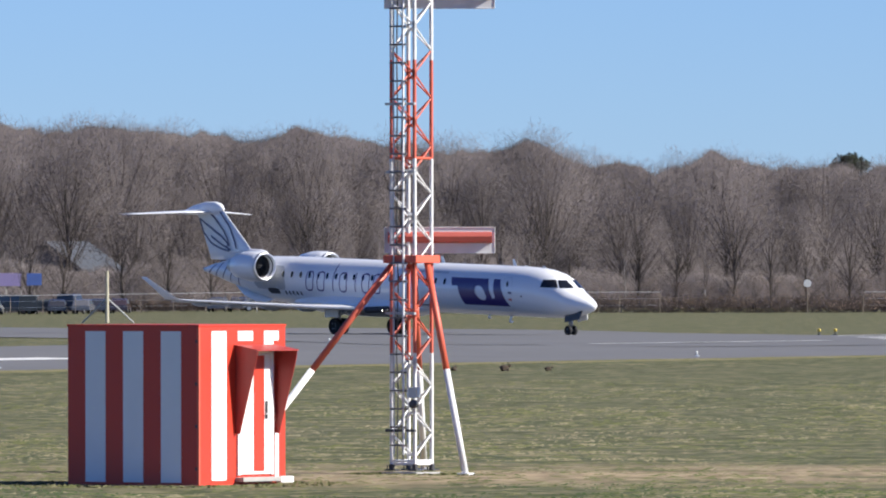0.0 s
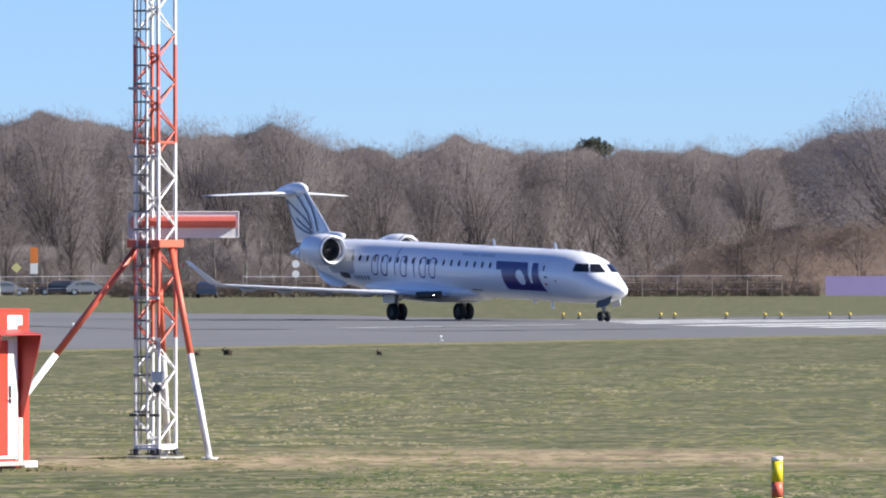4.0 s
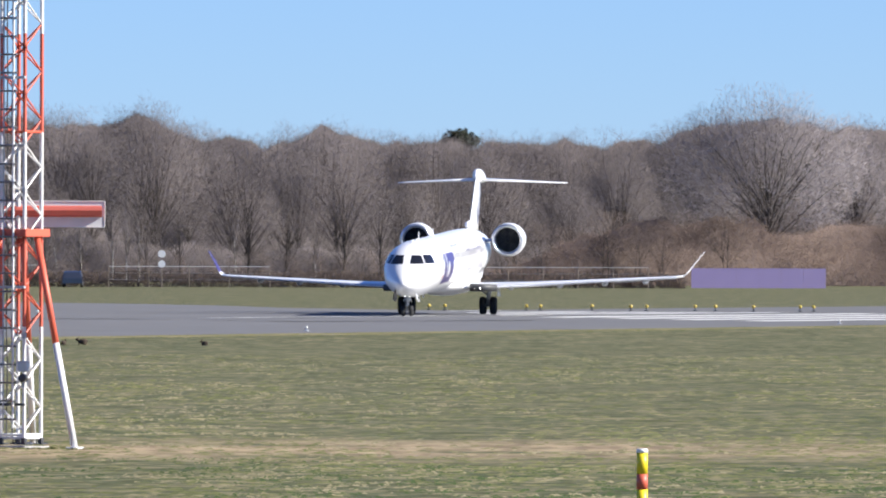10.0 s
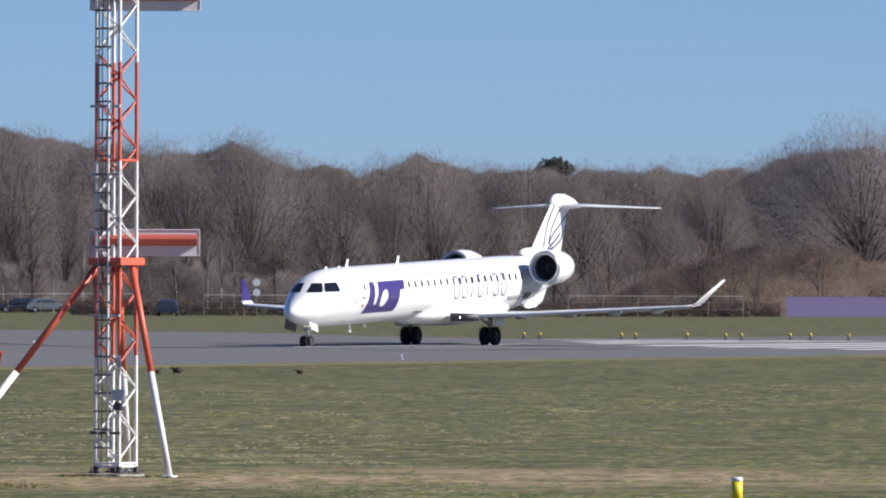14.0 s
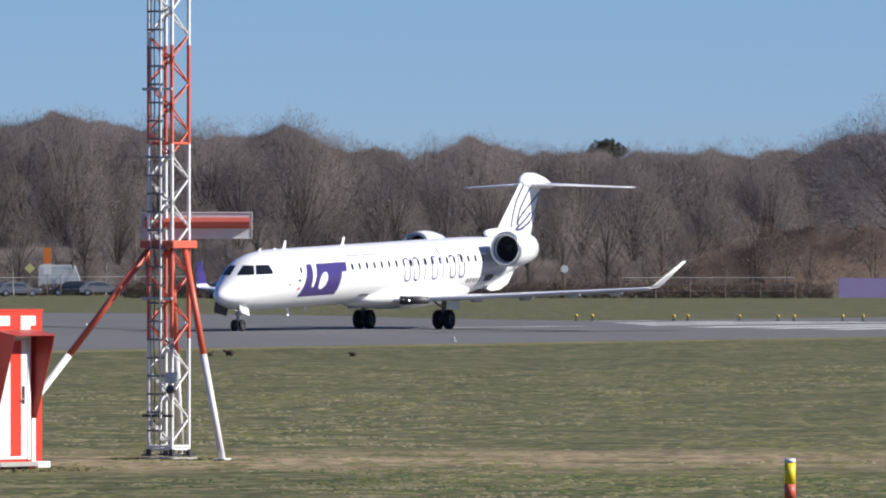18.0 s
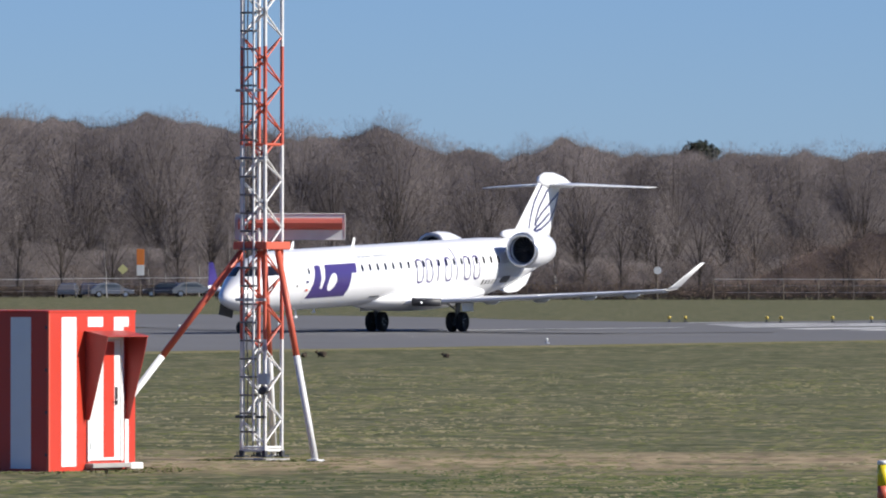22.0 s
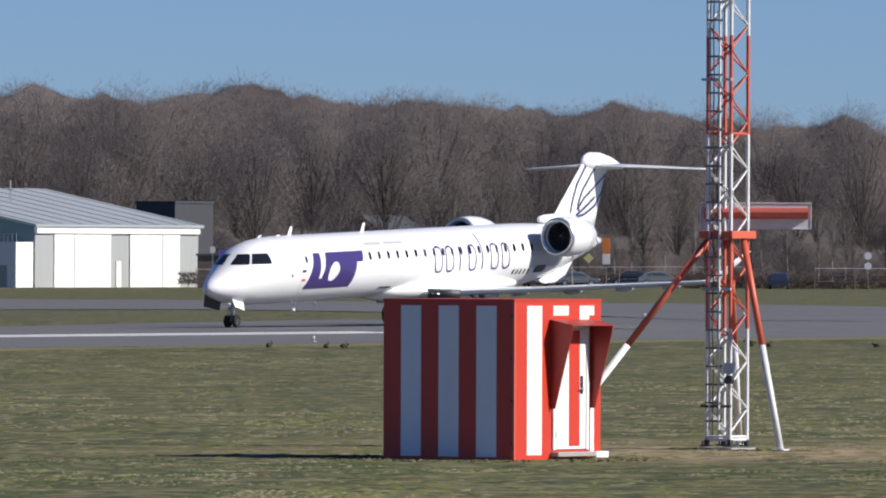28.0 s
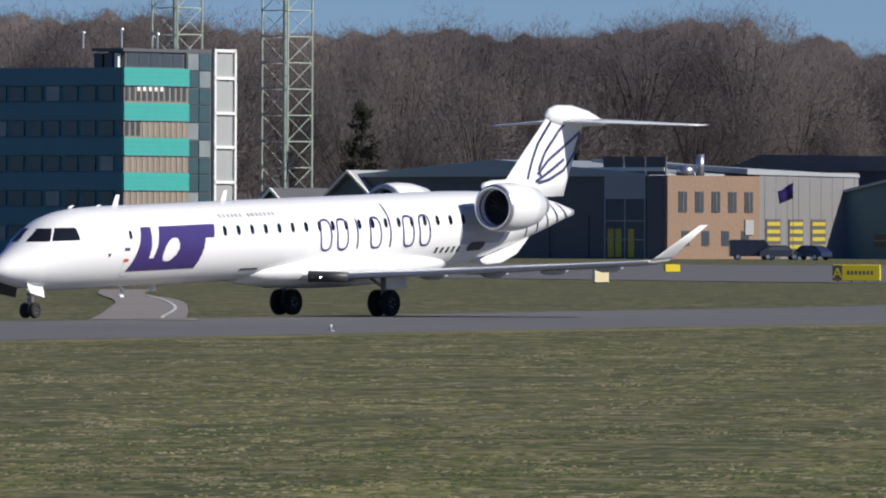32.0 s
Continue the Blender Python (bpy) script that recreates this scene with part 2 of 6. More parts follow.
def sheet(name, xs, ys, lift, material, label, category, keep=None):
    """A sheet of ground that follows the land, cut to keep(x, y)."""
    bm = bmesh.new()
    grid = {}
    for i, x in enumerate(xs):
        for j, y in enumerate(ys):
            grid[i, j] = bm.verts.new((x, y, land(x, y) + lift))
    for i in range(len(xs) - 1):
        for j in range(len(ys) - 1):
            bm.faces.new((grid[i, j], grid[i + 1, j], grid[i + 1, j + 1], grid[i, j + 1]))
    ob = thing(name, label, category, kind="structure", bm=bm, material=material)
    return ob


def spaced(*runs):
    out = []
    for a, b, n in runs:
        out += [a + (b - a) * k / n for k in range(n)]
    return out + [runs[-1][1]]


sheet("ground", spaced((-4500, -400, 6), (-400, -120, 8), (-120, 90, 60), (90, 400, 8), (400, 4500, 6)),
      spaced((-4500, -200, 5), (-200, 90, 4), (90, 700, 150), (700, 1300, 14), (1300, 4800, 6)), 0.0, M_grass,
      "flat airfield meadow of short green grass with straw-coloured streaks", "grass")


def strip(name, o0, o1, s0, s1, lift, material, label, category, parent=None, no=12, ns=80, wave=0.0):
    """A paved band along the runway's line: offsets o0..o1, from s0 to s1."""
    bm = bmesh.new()
    rows = []
    for j in range(ns + 1):
        s = s0 + (s1 - s0) * j / ns
        row = []
        for i in range(no + 1):
            o = o0 + (o1 - o0) * i / no
            if i in (0, no) and wave:
                o += wave * noise.noise((s * 0.21, i * 7.0, 0.0)) + 0.4 * wave * noise.noise((s * 1.3, i * 3.0, 4.0))
            p = on_runway(o, s)
            row.append(bm.verts.new((p.x, p.y, land(p.x, p.y) + lift)))
        rows.append(row)
    for a, b in zip(rows, rows[1:]):
        for i in range(no):
            bm.faces.new((a[i], a[i + 1], b[i + 1], b[i]))
    if parent:
        return part(name, bm, material, parent, label)
    return thing(name, label, category, kind="structure", bm=bm, material=material)


runway = strip("runway", -22.5, 22.5, -420, 330, 0.012, M_asphalt, "worn grey asphalt runway with white painted markings", "runway", ns=240, wave=0.5)
strip("verge", 22.3, 25.0, -330, 320, 0.006, mat("straw_verge", (0.235, 0.205, 0.115), 0.95, grain=0.9, scale=0.9, second=(0.11, 0.112, 0.048), patch=0.25, spec=0.1), "strip of straw-coloured dead grass beside the runway", "grass", no=4, ns=300, wave=0.9)
strip("marking", 7.0, 10.0, -6.0, 27.0, 0.018, M_mark, "worn white stripe painted on the asphalt", "", runway, 2, 12)


# ---- the airliner: x forward, y to its left, origin on the ground between the main wheels ----
NOSE_DOWN = Matrix.Rotation(radians(1.7), 4, "Y")
BODY = [  # station, top, bottom, half width
    (19.28, 2.13, 2.07, 0.03), (19.17, 2.30, 1.93, 0.20), (18.93, 2.45, 1.80, 0.38), (18.55, 2.63, 1.68, 0.58), (18.1, 2.83, 1.58, 0.78),
    (17.7, 3.02, 1.50, 0.93), (17.2, 3.36, 1.455, 1.075), (16.8, 3.60, 1.41, 1.165), (16.3, 3.80, 1.39, 1.24), (15.6, 3.95, 1.38, 1.305),
    (14.8, 4.03, 1.375, 1.335), (13.8, 4.065, 1.375, 1.345), (-5.0, 4.065, 1.375, 1.345), (-6.5, 4.06, 1.44, 1.335), (-8.0, 4.03, 1.62, 1.28), (-9.5, 3.97, 1.90, 1.16),
    (-11.0, 3.87, 2.22, 0.97), (-12.3, 3.73, 2.50, 0.74), (-13.4, 3.52, 2.76, 0.48), (-14.1, 3.34, 2.92, 0.30), (-14.45, 3.22, 3.00, 0.14)]


def section(x):
    xs = [r[0] for r in BODY][::-1]
    return [float(np.interp(x, xs, [r[k] for r in BODY][::-1])) for k in (1, 2, 3)]


def skin(x, z, side, off=0.012):
    """The point of the fuselage's skin at station x and height z, on the left (1) or the right (-1)."""
    top, bot, hw = section(x)
    c, hh = (top + bot) / 2, (top - bot) / 2
    q = max(-0.999, min(0.999, (z - c) / hh))
    n = Vector((0, side * math.sqrt(1 - q * q) / hw, q / hh)).normalized()
    return Vector((x, side * hw * math.sqrt(1 - q * q), z)) + n * off


def skin_patch(bm, x0, x1, z0, z1, side, slant=0.0, nx=3, nz=4, round_=0.0, off=0.012, mi=0, lag=0.0):
    """A patch that lies on the skin; slant moves its lower edge forward (by lag less at the rear), round_ cuts its corners."""
    g = []
    for j in range(nz + 1):
        v = j / nz
        z = z0 + (z1 - z0) * v
        pull = round_ * (1 - math.sqrt(max(0.0, 1 - (2 * abs(v - 0.5)) ** 4)))
        row = []
        for i in range(nx + 1):
            u = i / nx
            x = x0 + (x1 - x0) * (pull + (1 - 2 * pull) * u) + (slant - lag * u) * (1 - v)
            row.append(bm.verts.new(skin(x, z, side, off)))
        g.append(row)
    for a, b in zip(g, g[1:]):
        for i in range(nx):
            q = (a[i], a[i + 1], b[i + 1], b[i])
            bm.faces.new(q if side > 0 else q[::-1]).material_index = mi
    return bm


def skin_stroke(bm, pts, width, side, off=0.014, closed=False):
    """A painted line along points (x, z) of the skin."""
    pts = list(pts)
    n = len(pts)
    row = []
    for k, (x, z) in enumerate(pts):
        a, b = pts[(k - 1) % n if closed else max(0, k - 1)], pts[(k + 1) % n if closed else min(n - 1, k + 1)]
        t = Vector((b[0] - a[0], b[1] - a[1])).normalized() * width / 2
        row.append((bm.verts.new(skin(x - t.y, z + t.x, side, off)), bm.verts.new(skin(x + t.y, z - t.x, side, off))))
    for k in range(n if closed else n - 1):
        a, b = row[k], row[(k + 1) % n]
        bm.faces.new((a[0], a[1], b[1], b[0]))
    return bm


def capsule(x, z, w, h, lean=0.0, n=20, a0=0.0, a1=math.tau):
    out = []
    for k in range(n):
        a = a0 + (a1 - a0) * k / (n - (0 if a1 - a0 > 6.2 else 1))
        c, s = math.cos(a), math.sin(a)
        c, s = math.copysign(abs(c) ** 0.6, c), math.copysign(abs(s) ** 0.6, s)
        out.append((x + c * w / 2 - lean * s * h / 2, z + s * h / 2))
    return out


def airfoil(le, chord, thick, up=(0, 0, 1), twist=0.0, n=9):
    """A closed wing section: le is the leading edge, chord runs aft."""
    le, up = Vector(le), Vector(up)
    pts = []
    for k in range(n):
        t = k / (n - 1)
        s = t * t * (3 - 2 * t)
        pts.append((s, 0.5 * thick * (1.48 * math.sqrt(s) * (1 - s) + 0.35 * s * (1 - s)) + 0.004))
    ring = [le + Vector((-s * chord, 0, 0)) + up * h for s, h in pts] + [le + Vector((-s * chord, 0, 0)) - up * h * 0.75 for s, h in pts[::-1]]
    return ring


def body_part(name, bm, material, parent, label="", smooth=False):
    bm.transform(NOSE_DOWN)
    return part(name, bm, material, parent, label, smooth)


def wheel(parent, name, at, r, w):
    """A tyre on its rim, turning on the axle: the wheel's own origin is its hub."""
    hub = bmesh.new()
    spin(hub, [(-w * 0.30, 0.10 * r), (-w * 0.32, 0.52 * r), (-w * 0.2, 0.56 * r), (w * 0.2, 0.56 * r), (w * 0.32, 0.52 * r), (w * 0.30, 0.10 * r)], "y", 20)
    for k in range(6):
        a = k * math.tau / 6
        for s in (-1, 1):
            tube(hub, (0.34 * r * math.cos(a), s * w * 0.3, 0.34 * r * math.sin(a)), (0.34 * r * math.cos(a), s * w * 0.36, 0.34 * r * math.sin(a)), 0.05 * r, n=6)
    rim = part(name, hub, M_steel, parent, "black tyre on a grey metal rim", at=Matrix.Translation(at))
    t = bmesh.new()
    spin(t, [(-w * 0.34, 0.55 * r), (-w * 0.5, 0.66 * r), (-w * 0.5, 0.85 * r), (-w * 0.36, 0.97 * r), (0, r), (w * 0.36, 0.97 * r), (w * 0.5, 0.85 * r), (w * 0.5, 0.66 * r), (w * 0.34, 0.55 * r)], "y", 28)
    part("tyre", t, M_tyre, rim, "black rubber tyre", smooth=True)
    return rim


def airliner():
    ship = thing("airliner", "white twin-engined regional jet airliner with purple markings, taxiing", "airliner")
    # fuselage
    bm = bmesh.new()
    xs = [r[0] for r in BODY[:11]] + [14.2 - 0.8 * k for k in range(1, 24)] + [r[0] for r in BODY[11:]]
    xs = sorted(set(round(x, 3) for x in xs), reverse=True)
    rings = []
    for x in xs:
        top, bot, hw = section(x)
        c, hh = (top + bot) / 2, (top - bot) / 2
        rings.append([(x, hw * math.cos(k * math.tau / 40), c + hh * math.sin(k * math.tau / 40)) for k in range(40)])
    loft(bm, rings)
    fuselage = body_part("fuselage", bm, M_white, ship, "glossy white fuselage", True)
    # belly fairing over the wing root
    bm = bmesh.new()
    rings = []
    for k in range(15):
        t = k / 14
        x, e = 6.2 - 12.2 * t, math.sin(math.pi * t) ** 0.55
        rings.append([(x, (0.55 + 0.95 * e) * math.cos(a), 1.62 + (0.20 + 0.46 * e) * math.sin(a)) for a in [j * math.tau / 28 for j in range(28)]])
    loft(bm, rings)
    body_part("belly_fairing", bm, M_white, ship, smooth=True)
    # windscreen and flight deck windows
    for side in (1, -1):
        for x0, x1, z0, z1, sl, lag in ((17.09, 16.85, 3.01, 3.42, 0.61, 0.21), (16.78, 16.06, 3.02, 3.43, 0.40, 0.36)):
            bm = bmesh.new()
            skin_patch(bm, x0, x1, z0, z1, side, sl, 5, 6, 0.02, lag=lag)
            body_part("cockpit_window", bm, M_glass, ship, "dark cockpit window")
    # cabin windows
    for side in (1, -1):
        for k in range(25):
            x = 12.82 - 0.782 * k
            if x < -6.8 or k < 6:
                continue
            bm = bmesh.new()
            skin_patch(bm, x + 0.10, x - 0.10, 2.95, 3.27, side, 0.03, 2, 4, 0.25)
            body_part("cabin_window", bm, M_glass, ship)
        for x, w in ((13.45, 0.8), (-6.9, 0.0)):
            if not w:
                continue
            bm = bmesh.new()
            skin_stroke(bm, capsule(x, 2.62, w, 1.75), 0.014, side, 0.006, True)
            body_part("door_seam", bm, M_grey, fuselage)
            bm = bmesh.new()
            skin_patch(bm, 13.52, 13.36, 2.98, 3.26, side, 0.03, 2, 4, 0.25)
            body_part("door_window", bm, M_glass, fuselage)
            bm = bmesh.new()
            skin_patch(bm, 14.75, 14.62, 2.45, 2.56, side, 0, 2, 3, 0.3)
            body_part("port", bm, M_dark, fuselage)
        # two small flags painted beside the door, and the hatch lines low on the side
        for z, m in ((2.66, M_navy), (2.30, M_mast_red)):
            bm = bmesh.new()
            skin_patch(bm, 13.86, 13.58, z - 0.05, z + 0.05, side)
            body_part("flag_mark", bm, m, fuselage)
        for x in (6.9, 3.4):
            bm = bmesh.new()
            skin_stroke(bm, [(x, 1.74), (x, 1.80), (x - 1.0, 1.80), (x - 1.0, 1.74)], 0.05, side)
            body_part("hatch_seam", bm, M_dark, fuselage)
        # purple emblem on the front: a slanted block with an oval gap and two slits
        bm = bmesh.new()
        n = 110
        for i in range(n):
            for j in range(36):
                def at(u, v):
                    z = 1.93 + 1.42 * v
                    return 13.55 - 4.15 * u - 1.0 * v * (1 - 0.25 * v), z
                u, v = (i + 0.5) / n, (j + 0.5) / 36
                oval = ((u - 0.46) / 0.10) ** 2 + ((v - 0.46) / 0.27) ** 2 < 1
                slit = abs(u - 0.185 - 0.06 * (1 - v)) < 0.022 + 0.034 * v and v > 0.27
                if oval or slit or (u > 0.925 - 0.06 * v and v < 0.70):
                    continue
                q = [bm.verts.new(skin(*at(i / n + a / n, j / 36 + b / 36), side, 0.013)) for a, b in ((0, 0), (1, 0), (1, 1), (0, 1))]
                bm.faces.new(q if side < 0 else q[::-1])
        bmesh.ops.remove_doubles(bm, verts=bm.verts, dist=0.002)
        body_part("emblem", bm, M_purple, fuselage, "purple slanted block emblem")
        # a row of thin looped outlines along the cabin
        for k in range(7):
            x = 2.35 - 0.98 * k
            bm = bmesh.new()
            if k in (2, 4):
                h = 1.02 if k == 2 else 1.45
                skin_stroke(bm, [(x + 0.1, 2.30 + h * t / 9) for t in range(10)], 0.075, side)
            else:
                skin_stroke(bm, capsule(x, 2.80, 0.62, 1.02), 0.075, side, closed=True)
            body_part("loop_mark", bm, M_purple, fuselage, "thin purple looped line")
        # writing too small to read, as bars
        for k in range(14):
            if k == 6:
                continue
            bm = bmesh.new()
            x = 8.15 - 0.235 * k
            skin_patch(bm, x, x - 0.13, 3.53, 3.65, side, 0, 1, 1)
            body_part("small_bar", bm, M_grey, fuselage)
        for k in range(5):
            bm = bmesh.new()
            x = -4.35 - 0.34 * k
            skin_patch(bm, x, x - 0.14, 2.0, 2.20, side, 0.05, 1, 2)
            body_part("registration_bar", bm, M_dark, fuselage)
    # wings
    plan = [(1.0, 3.7, -2.1, 1.42, 0.62), (4.4, 1.75, -2.05, 1.50, 0.42), (8.0, -0.05, -2.6, 1.66, 0.28), (11.15, -1.62, -3.12, 1.80, 0.18), (11.5, -1.85, -3.2, 1.84, 0.15)]
    for side in (1, -1):
        bm = bmesh.new()
        rings = [airfoil((le, side * y, z), le - te, th) for y, le, te, z, th in plan]
        loft(bm, rings if side < 0 else [r[::-1] for r in rings])
        wing = body_part("wing", bm, M_white, ship, "swept white wing with a grey underside", True)
        # leading edge, bare metal
        bm = bmesh.new()
        for (y, le, te, z, th), (y2, le2, te2, z2, th2) in zip(plan, plan[1:]):
            tube(bm, (le - 0.03, side * y, z), (le2 - 0.03, side * y2, z2), th * 0.17, th2 * 0.17, 8, False)
        body_part("leading_edge", bm, M_alu, wing, "bare metal leading edge", True)
        bm = bmesh.new()
        for (y, le, te, z, th), (y2, le2, te2, z2, th2) in zip(plan[:-1], plan[1:-1]):
            for (ya, ta, za), (yb, tb, zb) in (((y + 0.12, te, z), (y2 - 0.12, te2, z2)),):
                loft(bm, [[(ta + 0.75, side * ya, za - 0.03), (ta - 0.1, side * ya, za - 0.13), (ta - 0.12, side * ya, za - 0.16), (ta + 0.75, side * ya, za - 0.13)],
                          [(tb + 0.55, side * yb, zb - 0.03), (tb - 0.08, side * yb, zb - 0.10), (tb - 0.1, side * yb, zb - 0.12), (tb + 0.55, side * yb, zb - 0.10)]])
        body_part("flap", bm, M_grey, wing)
        for y in (3.0, 5.4, 7.6, 9.6):
            te, z = lerp([(p[0], p[2]) for p in plan], y), lerp([(p[0], p[3]) for p in plan], y)
            bm = bmesh.new()
            spin(bm, [(te + 1.3, 0.03), (te + 0.9, 0.12), (te + 0.2, 0.14), (te - 0.35, 0.03)], "x", 10, (0, side * y, z - 0.16))
            body_part("flap_fairing", bm, M_grey, wing, smooth=True)
        # winglet
        bm = bmesh.new()
        rings = []
        for t, y, x, z, c in ((0, 11.48, -1.88, 1.84, 1.30), (0.2, 11.66, -2.12, 1.98, 1.1), (0.5, 11.92, -2.72, 2.36, 0.86), (1, 12.40, -3.70, 3.0, 0.46)):
            rings.append(airfoil((x, side * y, z), c, 0.10 - 0.06 * t, (0, -side * 0.85, 0.5)))
        loft(bm, rings if side < 0 else [r[::-1] for r in rings])
        bm.normal_update()
        for f in bm.faces:
            f.material_index = int(f.normal.y * side < -0.3 and f.calc_center_median().z > 1.95)
        body_part("winglet", bm, (M_white, M_purple), wing, "upturned winglet, white outside and purple inside", True)
        # landing light in the root
        bm = bmesh.new()
        skin_box = (3.72, side * 1.55, 1.46)
        tube(bm, skin_box, (3.15, side * 2.75, 1.42), 0.20, 0.17, 10)
        body_part("light_bay", bm, M_dark, wing, "dark glazed landing light bay", True)
        for dy in (1.75, 2.0):
            bm = bmesh.new()
            x = lerp([(1.55, 3.72), (2.75, 3.15)], dy)
            spin(bm, [(x + 0.12, 0.045), (x + 0.19, 0.04), (x + 0.20, 0.02)], "x", 12, (0, side * dy, 1.45))
            body_part("landing_light", bm, M_lamp, wing, "lit landing light")
    # engines
    for side in (1, -1):
        y, z, x = side * 2.3, 3.50, -6.25
        bm = bmesh.new()
        spin(bm, [(x - 0.9, 0.60), (x - 0.25, 0.615), (x - 0.06, 0.64), (x - 0.02, 0.67), (x, 0.72), (x - 0.06, 0.78), (x - 0.4, 0.83), (x - 0.95, 0.845), (x - 1.6, 0.80), (x - 2.35, 0.66), (x - 2.35, 0.58), (x - 1.9, 0.6)], "x", 36, (0, y, z))
        nac = body_part("engine_nacelle", bm, M_white, ship, "white engine nacelle with a bare metal lip", True)
        bm = bmesh.new()
        spin(bm, [(x - 0.10, 0.635), (x - 0.02, 0.66), (x + 0.012, 0.72), (x - 0.02, 0.772), (x - 0.12, 0.808)], "x", 36, (0, y, z), caps=False)
        body_part("intake_lip", bm, M_alu, nac, "bare metal intake lip", True)
        bm = bmesh.new()
        spin(bm, [(x - 0.75, 0.61), (x - 0.74, 0.02)], "x", 36, (0, y, z))
        spin(bm, [(x - 0.35, 0.01), (x - 0.45, 0.09), (x - 0.72, 0.17)], "x", 16, (0, y, z))
        body_part("fan_hub", bm, M_dark, nac, "dark fan inside the intake")
        # dark sleeve added inside the white nacelle, so its colour darkens the intake
        bm = bmesh.new()
        spin(bm, [(x - 0.10, 0.628), (x - 0.74, 0.592)], "x", 36, (0, y, z), caps=False)
        body_part("intake_duct", bm, M_duct, nac, "dark intake duct", True)
        for k in range(18):
            a = k * math.tau / 18
            bm = bmesh.new()
            vs = [bm.verts.new((x - dx, y + r * math.cos(a + da), z + r * math.sin(a + da))) for r, da, dx in ((0.17, 0, 0.60), (0.60, 0.12, 0.55), (0.60, 0.32, 0.70), (0.17, 0.22, 0.70))]
            bm.faces.new(vs)
            body_part("fan_blade", bm, M_dark, nac)
        bm = bmesh.new()
        spin(bm, [(x - 2.2, 0.56), (x - 2.6, 0.50), (x - 3.0, 0.36), (x - 3.0, 0.30), (x - 2.5, 0.3)], "x", 24, (0, y, z))
        body_part("exhaust", bm, M_steel, nac, "grey metal exhaust cone", True)
        bm = bmesh.new()
        loft(bm, [airfoil((x - 0.6, side * 0.95, 3.40), 2.6, 0.34), airfoil((x - 0.6, side * 1.6, 3.46), 1.7, 0.26)])
        body_part("pylon", bm, M_white, ship, smooth=True)
        # tail strake
        bm = bmesh.new()
        rim = []
        for x2, reach in ((-7.7, 0.02), (-8.3, 0.36), (-9.1, 0.50), (-10.1, 0.42), (-11.2, 0.05)):
            root = Vector((x2, side * 0.42, section(x2)[1] + 0.10))
            out, across_ = Vector((0, side * 0.6, -0.8)), Vector((0, side * 0.8, 0.6)) * 0.03
            rim.append([root - across_, root + out * reach - across_ * 0.4, root + out * reach + across_ * 0.4, root + across_])
        loft(bm, rim)
        body_part("strake", bm, M_white, ship, "white tail strake", True)
        # plain grey patch on the skin beside the engine
        bm = bmesh.new()
        skin_patch(bm, -5.95, -8.9, 2.25, 3.55, side, 0.35, 6, 6, 0.06, 0.008)
        body_part("grey_side_patch", bm, M_grey, fuselage, "grey patch on the skin beside the engine")
    for side in (1, -1):
        bm = bmesh.new()
        skin_patch(bm, -6.35, -7.45, 2.02, 2.32, side, 0.12, 3, 3, 0.1, 0.016)
        body_part("vent", bm, M_dark, fuselage, "dark vent low on the side")
    # fin
    fin = [(3.70, -9.2, -14.1, 0.34), (4.25, -10.35, -14.35, 0.42), (5.2, -11.5, -14.85, 0.38), (6.2, -12.75, -15.4, 0.34), (6.62, -13.25, -15.7, 0.34)]
    bm = bmesh.new()
    loft(bm, [airfoil((le, 0, z), le - te, th, (0, 1, 0)) for z, le, te, th in fin])
    tail_fin = body_part("fin", bm, M_white, ship, "tall white swept fin with dark leaf-like lines", True)
    bm = bmesh.new()
    spin(bm, [(-9.0, 0.02), (-9.15, 0.14), (-9.6, 0.2), (-10.6, 0.22), (-11.6, 0.1)], "x", 14, (0, 0, 4.16))
    body_part("fin_intake", bm, M_white, tail_fin, smooth=True)
    bm = bmesh.new()
    rings = []
    for x, top, bot, hw in ((-13.0, 6.55, 6.45, 0.05), (-13.25, 6.78, 6.25, 0.18), (-13.7, 6.90, 6.15, 0.24), (-14.6, 6.88, 6.12, 0.27), (-15.6, 6.68, 6.12, 0.24), (-16.4, 6.40, 6.12, 0.14), (-16.9, 6.24, 6.16, 0.03)):
        c, hh = (top + bot) / 2, (top - bot) / 2
        rings.append([(x, hw * math.cos(k * math.tau / 20), c + hh * math.sin(k * math.tau / 20)) for k in range(20)])
    loft(bm, rings)
    body_part("fin_fairing", bm, M_white, tail_fin, "rounded white fairing on top of the fin", True)

    def fin_at(u, z):
        """A place on the fin: u from its front edge (0) to its rear edge (1)."""
        le, te, th = (float(np.interp(z, [r[0] for r in fin], [r[k] for r in fin])) for k in (1, 2, 3))
        return le + (te - le) * u, 0.5 * th * (1.48 * math.sqrt(max(u, 0.001)) * (1 - u) + 0.35 * u * (1 - u)) + 0.02

    leaf = [[(0.55, 6.55), (0.42, 6.0), (0.36, 5.3), (0.40, 4.7), (0.52, 4.35)], [(0.97, 5.95), (0.72, 5.5), (0.50, 5.0), (0.42, 4.5)],
            [(0.97, 5.9), (0.98, 5.2), (0.86, 4.6), (0.66, 4.3), (0.5, 4.2)], [(0.12, 6.5), (0.13, 5.6), (0.22, 4.9), (0.3, 4.35)], [(0.8, 5.0), (0.62, 4.6), (0.45, 4.25)]]
